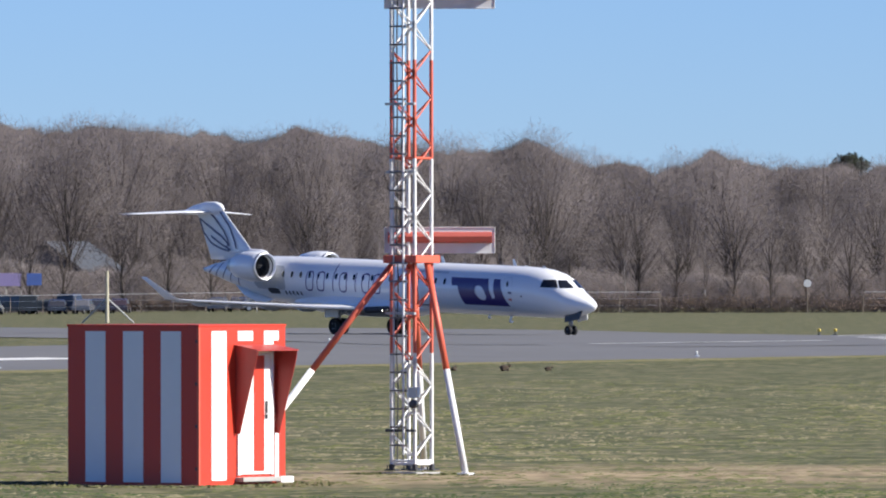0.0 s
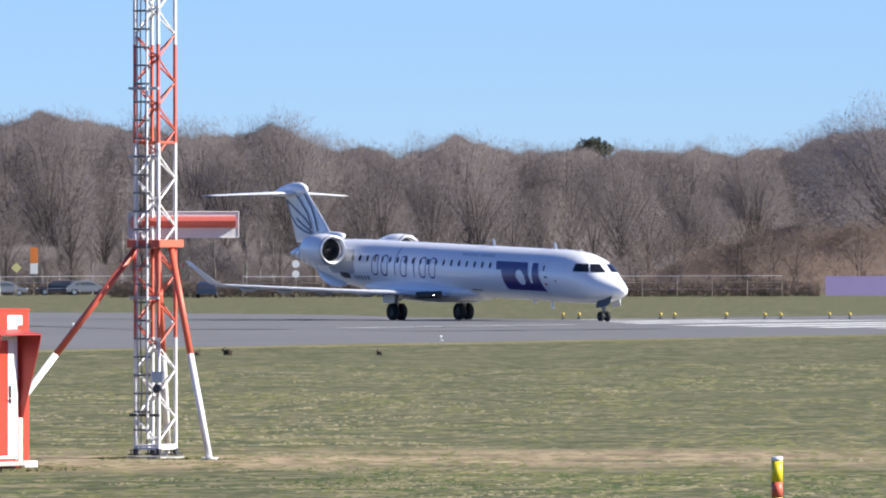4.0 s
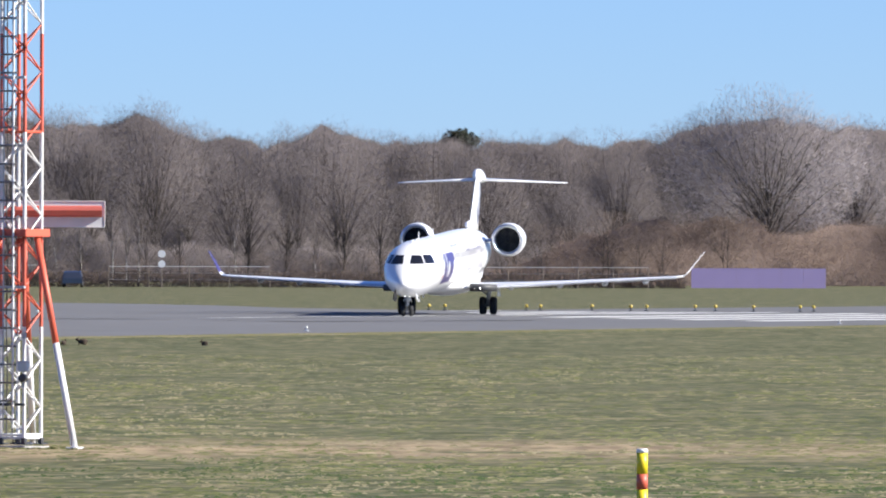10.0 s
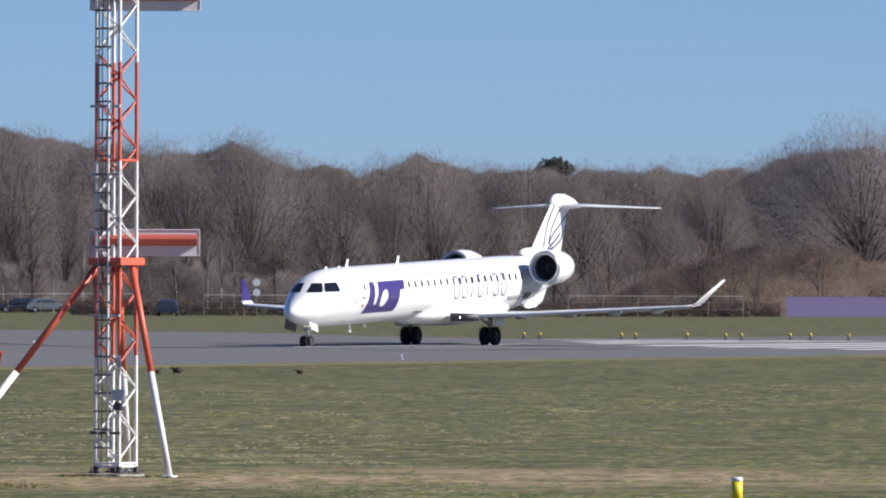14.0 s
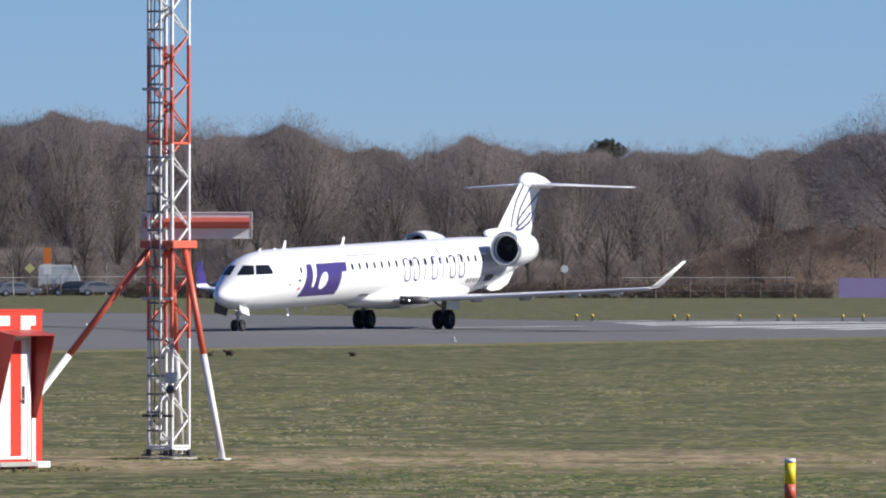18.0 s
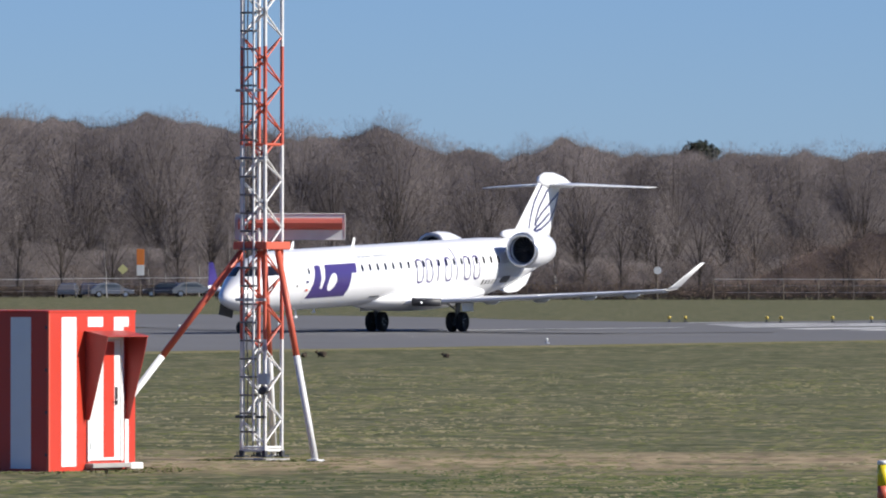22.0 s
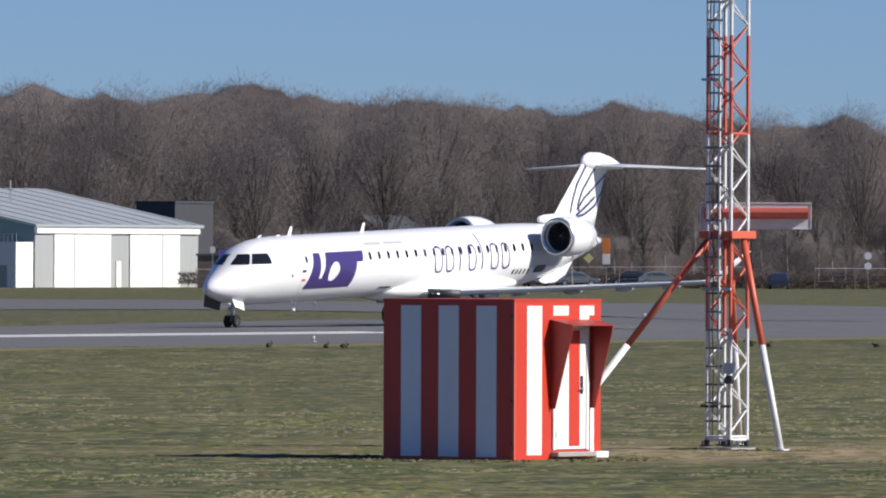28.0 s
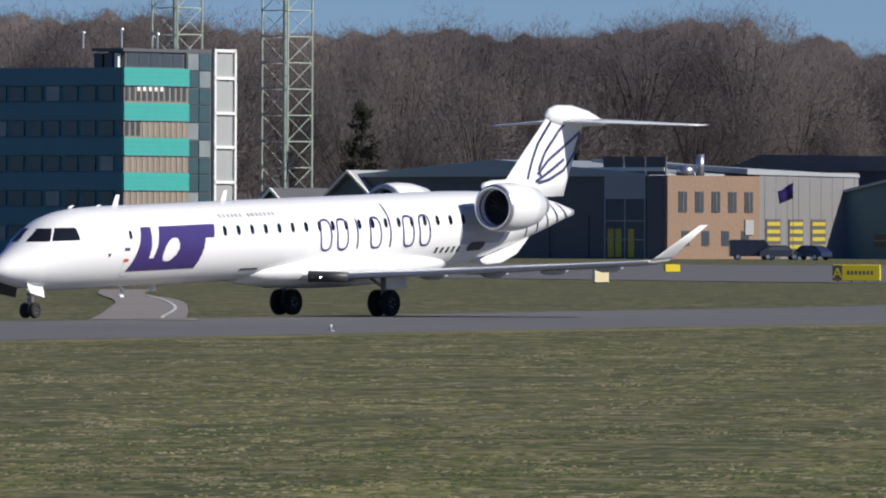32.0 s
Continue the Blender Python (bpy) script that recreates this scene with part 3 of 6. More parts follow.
    for side in (1, -1):
        for line in leaf:
            bm = bmesh.new()
            pts = []
            for k in range(17):
                t = k / 16 * (len(line) - 1)
                u, z = float(np.interp(t, range(len(line)), [p[0] for p in line])), float(np.interp(t, range(len(line)), [p[1] for p in line]))
                pts.append((*fin_at(u, z), z))
            row = []
            for k, (x, y, z) in enumerate(pts):
                a, b = pts[max(0, k - 1)], pts[min(16, k + 1)]
                t = Vector((b[0] - a[0], b[2] - a[2])).normalized() * 0.055
                row.append((bm.verts.new((x - t.y, side * y, z + t.x)), bm.verts.new((x + t.y, side * y, z - t.x))))
            for p, q in zip(row, row[1:]):
                bm.faces.new((p[0], p[1], q[1], q[0]))
            body_part("leaf_line", bm, M_navy, tail_fin, "dark painted line")
        for k in range(5):
            bm = bmesh.new()
            x = -9.6 - 0.85 * k
            top, bot, hw = section(x)
            pts = []
            for t in range(9):
                xx = x - 0.22 * t * 0.5
                tp, bt, _ = section(xx)
                pts.append((xx, tp - (tp - bt) * (0.12 + 0.09 * t)))
            skin_stroke(bm, pts, 0.085, side)
            body_part("leaf_line", bm, M_navy, fuselage, "dark painted line")
    # tailplane
    for side in (1, -1):
        bm = bmesh.new()
        rings = [airfoil((-13.75, 0, 6.32), 2.75, 0.30), airfoil((-14.5, side * 1.5, 6.26), 2.15, 0.22), airfoil((-15.75, side * 4.0, 6.14), 1.15, 0.12), airfoil((-16.0, side * 4.3, 6.13), 0.9, 0.06)]
        loft(bm, rings if side < 0 else [r[::-1] for r in rings])
        body_part("tailplane", bm, M_white, ship, "white tailplane", True)
    bm = bmesh.new()
    spin(bm, [(-13.9, 0.22), (-14.3, 0.19), (-14.6, 0.12), (-14.62, 0.05)], "x", 16, (0, 0, 3.12))
    body_part("tail_cone", bm, M_steel, ship, "bare metal exhaust at the tail", True)
    # aerials
    for x, s, h in ((12.7, 1, 0.36), (6.6, 1, 0.36), (15.2, 1, 0.07), (13.7, 1, 0.06)):
        bm = bmesh.new()
        loft(bm, [airfoil((x, 0, 4.03), 0.30 * (1 if h > 0.2 else 0.7), 0.05, (0, 1, 0)), airfoil((x - 0.22, 0, 4.05 + h), 0.2, 0.03, (0, 1, 0))])
        body_part("aerial", bm, M_white, ship, "small white blade aerial")
    for x, h in ((12.4, 0.33), (10.6, 0.16), (1.6, 0.3)):
        bm = bmesh.new()
        loft(bm, [airfoil((x, 0, 1.40), 0.22, 0.03, (0, 1, 0)), airfoil((x - 0.14, 0, 1.40 - h), 0.14, 0.03, (0, 1, 0))])
        tube(bm, (x + 0.0, 0, 1.40 - h), (x - 0.25, 0, 1.40 - h - 0.02), 0.05, 0.04, 8)
        body_part("drain_mast", bm, M_white, ship)
    # nose gear
    bm = bmesh.new()
    tube(bm, (17.3, 0, 0.26), (17.12, 0, 1.6), 0.08, 0.12, 12)
    tube(bm, (17.3, -0.2, 0.26), (17.3, 0.2, 0.26), 0.045, n=10)
    for y in (-0.14, 0.14):
        tube(bm, (17.22, y * 0.6, 0.75), (16.55, y, 1.45), 0.045, n=8)
    tube(bm, (17.2, -0.2, 0.78), (17.2, 0.2, 0.78), 0.05, n=8)
    tube(bm, (17.33, 0.0, 0.36), (17.45, 0, 0.62), 0.03, n=8)
    tube(bm, (17.45, 0.0, 0.62), (17.22, 0, 0.86), 0.03, n=8)
    part("nose_gear_leg", bm, M_steel, ship, "grey metal nose gear leg", True)
    wheels = [wheel(ship, "nose_wheel", (17.3, s * 0.19, 0.26), 0.26, 0.17) for s in (1, -1)]
    # right door dark on both faces: the shade on its inside, put in as colour
    for s, xa, xb, m in ((1, 17.25, 18.15, M_white), (-1, 17.4, 18.75, M_dark)):
        bm = bmesh.new()
        loft(bm, [[(xb, s * 0.40, 1.30), (xb, s * 0.43, 1.30), (xa, s * 0.43, 1.25), (xa, s * 0.40, 1.25)],
                  [(xb - 0.1, s * 0.52, 0.84), (xb - 0.1, s * 0.55, 0.84), (xa, s * 0.55, 0.68), (xa, s * 0.52, 0.68)]])
        part("nose_gear_door", bm, m, ship, "open nose gear door")
    for s in (1, -1):
        bm = bmesh.new()
        tube(bm, (17.25, s * 0.1, 1.02), (17.33, s * 0.1, 1.02), 0.085, 0.085, 12)
        part("taxi_light", bm, M_lamp_dim, ship, "round taxi light on the nose gear")
    # main gear
    for s in (1, -1):
        bm = bmesh.new()
        tube(bm, (0.0, s * 2.02, 0.45), (0.1, s * 2.1, 1.5), 0.10, 0.13, 12)
        tube(bm, (0.0, s * 1.72, 0.45), (0.0, s * 2.32, 0.45), 0.06, n=10)
        tube(bm, (0.05, s * 2.06, 0.95), (0.1, s * 1.2, 1.5), 0.05, n=8)
        tube(bm, (0.0, s * 2.02, 0.62), (-0.35, s * 2.02, 0.85), 0.045, n=8)
        tube(bm, (-0.35, s * 2.02, 0.85), (0.02, s * 2.06, 1.1), 0.045, n=8)
        part("main_gear_leg", bm, M_steel, ship, "grey metal main gear leg", True)
        bm = bmesh.new()
        box(bm, -0.55, 0.65, s * 2.55 - 0.02, s * 2.55 + 0.02, 0.92, 1.45, 0.01)
        part("main_gear_door", bm, M_white, ship, "white main gear door")
        wheels += [wheel(ship, "main_wheel", (0.0, s * 2.02 + d, 0.45), 0.45, 0.31) for d in (0.26, -0.26)]
    return ship, wheels


M_duct = mat("dark_intake_sleeve", (0.06, 0.06, 0.065), 0.6, grain=0.3, scale=6)
M_lamp = glow("landing_lamp", (1.0, 0.97, 0.9), 12.0)
M_lamp_dim = glow("taxi_lamp", (1.0, 0.97, 0.9), 1.2)
plane, plane_wheels = airliner()


# ---- the striped equipment hut ----
# a deeper red than the walls: the canopy's shade is put into its colour
M_canopy_shade = mat("shaded_red_sheet", (0.34, 0.040, 0.030), 0.5, grain=0.4, scale=4)


def hut():
    """The hut's origin is the corner between its two striped sides; x runs along the door side, y along the other."""
    W, L, H = 2.36, 2.52, 2.47
    p = pose(-9.265, 157.02, land(-9.2, 157) - 0.02, 0, 0, 58) @ Matrix.Diagonal((1, 1, 1.016, 1))
    hut_ob = thing("equipment_hut", "square red and white striped airfield equipment hut on the grass", "hut", p)
    bm = bmesh.new()
    box(bm, 0.0, W, 0.0, L, 0.0, H, 0.012)
    body = part("body", bm, M_red, hut_ob, "red painted sheet metal walls")
    # white stripes: the shaded side
    for k in range(3):
        y = 0.335 + 0.725 * k
        bm = bmesh.new()
        box(bm, -0.006, 0.004, y, y + 0.385, 0.06, H - 0.09)
        part("stripe", bm, M_stripe, body, "white painted stripe")
    # the door side, along x at y = 0
    for x0, x1, z0, z1 in ((0.34, 0.74, 0.09, H - 0.09), (1.05, 1.46, H - 0.24, H - 0.09), (1.76, 2.16, H - 0.24, H - 0.09), (1.76, 2.02, H - 0.30, H - 0.245), (2.06, 2.16, 0.10, H - 1.2)):
        bm = bmesh.new()
        box(bm, x0, x1, -0.006, 0.004, z0, z1)
        part("stripe", bm, M_stripe, body, "white painted stripe")
    # door with its frame, sill, handle and hinges
    bm = bmesh.new()
    for x0, x1, z0, z1 in ((1.02, 1.08, 0.16, 2.08), (1.92, 1.99, 0.16, 2.08), (1.02, 1.99, 2.03, 2.10)):
        box(bm, x0, x1, -0.035, 0.0, z0, z1, 0.006)
    part("door_frame", bm, M_stripe, hut_ob, "white door frame")
    bm = bmesh.new()
    box(bm, 1.085, 1.915, -0.022, 0.0, 0.17, 2.025, 0.008)
    door = part("door", bm, M_stripe, hut_ob, "white door with a red stripe")
    bm = bmesh.new()
    box(bm, 1.45, 1.74, -0.027, -0.02, 0.22, 2.0)
    part("stripe", bm, M_red, door, "red stripe on the door")
    bm = bmesh.new()
    box(bm, 1.76, 1.83, -0.034, -0.02, 1.02, 1.30, 0.004)
    part("lock_plate", bm, M_dark, door, "dark lock plate")
    bm = bmesh.new()
    tube(bm, (1.795, -0.03, 1.10), (1.795, -0.08, 1.10), 0.012, n=8)
    tube(bm, (1.795, -0.075, 1.10), (1.70, -0.075, 1.10), 0.011, n=8)
    part("handle", bm, M_steel, door, "metal door handle")
    for z in (0.4, 1.1, 1.8):
        bm = bmesh.new()
        tube(bm, (1.085, -0.032, z - 0.06), (1.085, -0.032, z + 0.06), 0.014, n=8)
        part("hinge", bm, M_steel, door)
    bm = bmesh.new()
    box(bm, 0.98, 2.03, -0.16, 0.0, 0.06, 0.13, 0.008)
    part("door_sill", bm, M_concrete, hut_ob, "pale sill under the door")
    # canopy of bent sheet: a lid and two tapering cheeks
    x0, x1, dp = 0.98, 2.06, 0.44
    bm = bmesh.new()
    loft(bm, [[(x0 - 0.03, 0.0, 2.17), (x1 + 0.03, 0.0, 2.17), (x1 + 0.03, 0.0, 2.155), (x0 - 0.03, 0.0, 2.155)], [(x0 - 0.03, -dp, 2.09), (x1 + 0.03, -dp, 2.09), (x1 + 0.03, -dp, 2.075), (x0 - 0.03, -dp, 2.075)]])
    canopy = part("canopy", bm, M_canopy_shade, hut_ob, "red sheet metal canopy over the door")
    for x in (x0, x1):
        bm = bmesh.new()
        loft(bm, [[(q, -0.005, 2.15), (q, -dp + 0.01, 2.075), (q, -dp + 0.03, 1.95), (q, -0.09, 0.80), (q, -0.005, 0.80)] for q in (x, x + 0.012)])
        part("canopy_cheek", bm, M_canopy_shade, canopy, "tapering red side sheet")
    # roof lid, corner trims and plinth
    bm = bmesh.new()
    box(bm, -0.008, W + 0.008, -0.008, L + 0.008, H - 0.02, H + 0.012, 0.004)
    part("roof", bm, M_red, hut_ob, "flat red roof edge")
    bm = bmesh.new()
    box(bm, -0.012, 0.03, -0.012, 0.03, 0.02, H - 0.035, 0.004)
    part("corner_trim", bm, M_mast_red, hut_ob)
    bm = bmesh.new()
    box(bm, -0.05, W + 0.05, -0.05, L + 0.05, -0.15, 0.01, 0.005)
    part("plinth", bm, M_concrete, hut_ob, "concrete plinth in the grass")
    bm = bmesh.new()
    box(bm, 2.10, 2.44, -0.10, 0.0, 0.03, 0.13, 0.008)
    part("step_block", bm, M_stripe, hut_ob, "small white block at the corner")
    for z in (0.25, 0.9, 1.55, 2.2):
        bm = bmesh.new()
        box(bm, -0.016, 0.012, 0.02, 0.06, z, z + 0.05, 0.003)
        part("clip", bm, M_dark, hut_ob)
    return hut_ob


hut()


# ---- the aerial mast ----
def mast():
    W, TOP, BAY = 0.47, 12.0, 0.395
    m = thing("aerial_mast", "slender lattice aerial mast banded in red and white paint", "mast", pose(-6.33, 166.9, land(-6.3, 166.9) + 0.07, 0, 0, 56))

    def shade(z):
        z0, b = z - 3.50, 1.625
        if z < 1.92:
            return M_mast_white
        if z < 3.50:
            return M_mast_red
        return M_mast_red if int(z0 / b) % 2 == 1 else M_mast_white

    h = W / 2
    cuts = [0.05, 1.92, 3.50] + [3.50 + 1.625 * k for k in range(1, 5)] + [TOP]
    corners = [(-h, -h), (h, -h), (h, h), (-h, h)]
    for x, y in corners:
        for a, b in zip(cuts, cuts[1:]):
            bm = bmesh.new()
            tube(bm, (x, y, a), (x, y, b), 0.032, n=8)
            part("chord", bm, shade((a + b) / 2), m, "painted corner tube")
    n = int((TOP - 0.2) / BAY)
    for f in range(4):
        (x0, y0), (x1, y1) = corners[f], corners[(f + 1) % 4]
        for k in range(n):
            z0, z1 = 0.2 + k * BAY, 0.2 + (k + 1) * BAY
            a, b = ((x0, y0, z0), (x1, y1, z1)) if (k + f) % 2 == 0 else ((x1, y1, z0), (x0, y0, z1))
            bm = bmesh.new()
            tube(bm, a, b, 0.015, n=6)
            part("brace", bm, shade((z0 + z1) / 2), m)
            if k % 2 == 1:
                bm = bmesh.new()
                gx, gy = b[0], b[1]
                tube(bm, (gx, gy, z1 - 0.05), (gx, gy, z1 + 0.05), 0.042, n=6)
                part("gusset", bm, shade(z1), m)
    for z in (0.09, 0.14, 3.44, 5.13, 8.4):
        for f in range(4):
            (x0, y0), (x1, y1) = corners[f], corners[(f + 1) % 4]
            bm = bmesh.new()
            tube(bm, (x0, y0, z), (x1, y1, z), 0.022, n=6)
            part("ring_bar", bm, shade(z), m)
    # base: plate, bolts
    bm = bmesh.new()
    box(bm, -0.36, 0.36, -0.36, 0.36, -0.2, -0.045, 0.015)
    part("footing", bm, M_concrete, m, "concrete footing")
    for x, y in corners:
        bm = bmesh.new()
        box(bm, x - 0.09, x + 0.09, y - 0.09, y + 0.09, -0.02, 0.005)
        tube(bm, (x, y, 0.0), (x, y, 0.09), 0.05, n=8)
        for s in (-1, 1):
            tube(bm, (x + 0.06 * s, y + 0.05, 0.0), (x + 0.06 * s, y + 0.05, 0.07), 0.012, n=6)
        part("foot_plate", bm, M_dark, m, "dark bolted foot plate")
    # collar and the raking struts
    bm = bmesh.new()
    for a, b in (((-0.34, -0.34), (0.34, -0.26)), ((-0.34, 0.26), (0.34, 0.34)), ((-0.34, -0.26), (-0.26, 0.26)), ((0.26, -0.26), (0.34, 0.26))):
        box(bm, a[0], b[0], a[1], b[1], 3.40, 3.53, 0.01)
    collar = part("collar", bm, M_mast_red, m, "red steel collar round the mast")
    inv = pose(0, 0, 0, 0, 0, -56)
    for dx, dy, start in ((0.93, -1.1, (0.26, -0.05)), (-2.95, -0.7, (-0.30, -0.05)), (0.1, 2.9, (0.02, 0.3))):
        a = inv @ Vector((*start, 3.40))
        b = inv @ Vector((dx, dy, -0.11))
        a.z, b.z = 3.40, -0.11
        mid = a.lerp(b, 0.5)
        bm = bmesh.new()
        tube(bm, a, mid, 0.055, n=12)
        strut = part("strut", bm, M_mast_red, m, "raking tube strut, red above and white below", True)
        bm = bmesh.new()
        tube(bm, mid, a.lerp(b, 0.985), 0.0565, n=12)
        part("strut_lower", bm, M_mast_white, strut, "white lower half of the strut", True)
        bm = bmesh.new()
        box(bm, b.x - 0.11, b.x + 0.11, b.y - 0.11, b.y + 0.11, -0.19, -0.04, 0.01)
        tube(bm, (b.x, b.y, -0.07), a.lerp(b, 0.97), 0.035, n=8)
        part("strut_foot", bm, M_mast_white, strut)
    # ladder and cables on the shaded face
    lx = -h - 0.13
    for y in (-0.10, 0.10):
        bm = bmesh.new()
        tube(bm, (lx, y * 1.0, 0.25), (lx, y * 1.0, TOP), 0.020 if y < 0 else 0.016, n=6)
        part("ladder_rail", bm, M_mast_white if y < 0 else M_steel, m, "pale ladder rail")
    for k in range(38):
        z = 0.4 + 0.30 * k
        bm = bmesh.new()
        tube(bm, (lx, -0.17, z), (lx, 0.17, z), 0.017, n=6)
        tube(bm, (lx, 0.0, z), (-h, 0.0, z), 0.010, n=6)
        part("rung", bm, M_rung, m, "dark grey ladder rung")
    for z in (0.62, 2.55, 4.88, 6.0, 7.8, 9.6):
        bm = bmesh.new()
        box(bm, -h - 0.10, -h - 0.05, -0.30, 0.30, z, z + 0.045, 0.004)
        part("clamp_bar", bm, M_grey if z > 0.7 else M_dark, m, "grey clamp bar")
    for y, r in ((0.03, 0.013), (0.14, 0.012)):
        bm = bmesh.new()
        pts = [(-h + 0.03 + 0.012 * math.sin(k * 1.7 + y * 40), y + 0.012 * math.sin(k * 2.3), 0.1 + k * 0.6) for k in range(19)]
        loft(bm, [[(px + r * math.cos(a), py + r * math.sin(a), pz) for a in [j * math.tau / 5 for j in range(5)]] for px, py, pz in pts])
        part("cable", bm, M_dark, m, "black feeder cable")
    bm = bmesh.new()
    box(bm, -h - 0.14, -h - 0.04, -0.08 - 0.3, 0.10 - 0.3, 1.18, 1.36, 0.01)
    part("junction_box", bm, M_steel, m, "grey junction box")
    bm = bmesh.new()
    spin(bm, [(-h - 0.16, 0.02), (-h - 0.15, 0.07), (-h - 0.05, 0.07)], "x", 14, (0, -0.29, 1.08))
    part("junction_lamp", bm, M_dark, m)
    return m


mast()


def panel_aerial(z, name="panel_aerial"):
    """A long shallow box with a red trough, carried on the far side of the mast."""
    p = thing(name, "pale grey box aerial with a red trough, carried on the mast", "aerial", pose(-5.88, 167.35, land(-6.3, 166.9) + 0.07 + z, 0, 0, 3), group="aerials on the mast")
    bm = bmesh.new()
    box(bm, -0.91, 0.91, -0.03, 0.0, 0.0, 0.42, 0.004)
    part("reflector", bm, M_grey_light, p, "pale grey reflector sheet")
    for x0, x1, z0, z1, d in ((-0.91, 0.91, 0.415, 0.43, -0.045), (-0.91, 0.91, -0.01, 0.005, -0.04), (0.90, 0.915, 0.0, 0.42, -0.04), (-0.915, -0.90, 0.0, 0.42, -0.04)):
        bm = bmesh.new()
        box(bm, x0, x1, d, 0.14, z0, z1, 0.004)
        part("frame_edge", bm, M_grey_light, p)
    bm = bmesh.new()
    loft(bm, [[(x, -0.028, 0.35), (x, -0.13, 0.325), (x, -0.16, 0.27), (x, -0.14, 0.19), (x, -0.028, 0.16)] for x in (-0.86, 0.86)])
    part("trough", bm, M_canopy2, p, "red trough cover")
    for x in (-0.75, -0.1, 0.1, 0.75):
        bm = bmesh.new()
        box(bm, x - 0.02, x + 0.02, 0.0, 0.10, 0.02, 0.40, 0.003)
        part("rib", bm, M_steel, p)
    return p


M_canopy2 = mat("dull_red_cover", (0.46, 0.10, 0.075), 0.55, grain=0.4, scale=5)
M_grey_light = mat("pale_grey_paint", (0.66, 0.66, 0.67), 0.5, grain=0.4, scale=5)
panel_aerial(3.57)
panel_aerial(7.62)


def marker_post():
    p = thing("marker_post", "yellow round marker post with a red band and a white cap", "post", pose(2.46, 105.0, land(2.5, 105)))
    for z0, z1, m, r in ((0.43, 0.69, M_yellow, 0.058), (0.85, 1.07, M_yellow, 0.058)):
        bm = bmesh.new()
        tube(bm, (0, 0, z0), (0, 0, z1), r, n=20)
        part("post", bm, m, p, "yellow post", True)
    bm = bmesh.new()
    tube(bm, (0, 0, 0.69), (0, 0, 0.85), 0.0585, n=20)
    part("band", bm, M_mast_red, p, "red band", True)
    bm = bmesh.new()
    tube(bm, (0, 0, -0.1), (0, 0, 0.44), 0.024, n=12)
    part("stem", bm, M_dark, p, "thin dark stem", True)
    bm = bmesh.new()
    spin(bm, [(1.07, 0.060), (1.105, 0.058), (1.112, 0.05)], "z", 20)
    part("cap", bm, M_stripe, p, "white cap", True)


def survey_stake(u, d):
    s = thing("survey_stake", "short orange-topped survey stake in the grass", "stake", pose(*bearing_(u, d)), group="survey stakes")
    bm = bmesh.new()
    box(bm, -0.012, 0.012, -0.012, 0.012, -0.1, 0.06)
    part("stem", bm, M_stripe, s, "pale wooden stem")
    bm = bmesh.new()
    box(bm, -0.017, 0.017, -0.017, 0.017, 0.06, 0.185, 0.003)
    part("tip", bm, M_stake, s, "bright orange tip")


def bearing_(u, d):
    x, y = d * math.sin(u / 17922), d * math.cos(u / 17922)
    return x, y, land(x, y)


M_stake = mat("orange_spray_paint", (0.85, 0.16, 0.04), 0.5, grain=0.3, scale=20)
survey_stake(-547.6, 119.4)
survey_stake(-187, 119.8)
marker_post()


# ---- paving beyond the runway ----
def paving(name, outline, lift, material, label, category, parent=None):
    """A paved field with the given corners, laid on the land."""
    bm = bmesh.new()
    f = bm.faces.new([bm.verts.new((x, y, 0)) for x, y in outline])
    bmesh.ops.triangulate(bm, faces=[f])
    for _ in range(4):
        long = [e for e in bm.edges if e.calc_length() > 9]
        if long:
            bmesh.ops.subdivide_edges(bm, edges=long, cuts=1)
            bmesh.ops.triangulate(bm, faces=bm.faces[:])
    for v in bm.verts:
        v.co.z = land(v.co.x, v.co.y) + lift
    for f in bm.faces:
        if f.normal.z < 0:
            f.normal_flip()
    if parent:
        return part(name, bm, material, parent, label)
    return thing(name, label, category, kind="structure", bm=bm, material=material)


taxiway = paving("taxiway", [(2, 532), (-7, 557), (-11, 580), (-16, 597), (-27, 618), (-45, 625), (-67, 700), (-81, 731), (-106, 830), (-150, 850), (-260, 930),
                             (-260, 760), (-170, 690), (-118, 626), (-88, 590), (-61, 554), (-48, 536), (-38, 515), (-25, 488), (-19, 458), (-5, 452), (6, 470)],
                 0.03, M_asphalt, "grey asphalt taxiway that joins the runway", "taxiway")
def curved(pts, n=6):
    """Points on a smooth curve through the given ones."""
    out = []
    for i in range(len(pts) - 1):
        p0, p1, p2, p3 = (Vector(pts[max(0, min(len(pts) - 1, i + k))]) for k in (-1, 0, 1, 2))
        for j in range(n):
            t = j / n
            out.append(tuple(0.5 * ((2 * p1) + (p2 - p0) * t + (2 * p0 - 5 * p1 + 4 * p2 - p3) * t * t + (3 * p1 - p0 - 3 * p2 + p3) * t ** 3)))
    return out + [tuple(pts[-1])]


left_rim = curved([(-69.5, 326), (-77, 360), (-83.3, 393), (-88.6, 420), (-98, 461), (-104, 490)])
right_rim = curved([(-100.5, 492), (-95.0, 463), (-85.4, 424), (-79.6, 397), (-72.6, 362), (-64.5, 324)])
left_rim, right_rim = [(x + 0.5, y) for x, y in left_rim], [(x - 0.7, y) for x, y in right_rim]
exit_way = paving("exit_taxiway", left_rim + right_rim, 0.035, M_taxi, "pale concrete taxiway curving away from the runway", "taxiway")
line = curved([(-71.6, 352), (-76.3, 372), (-81.9, 402), (-89.2, 434), (-93, 450)])
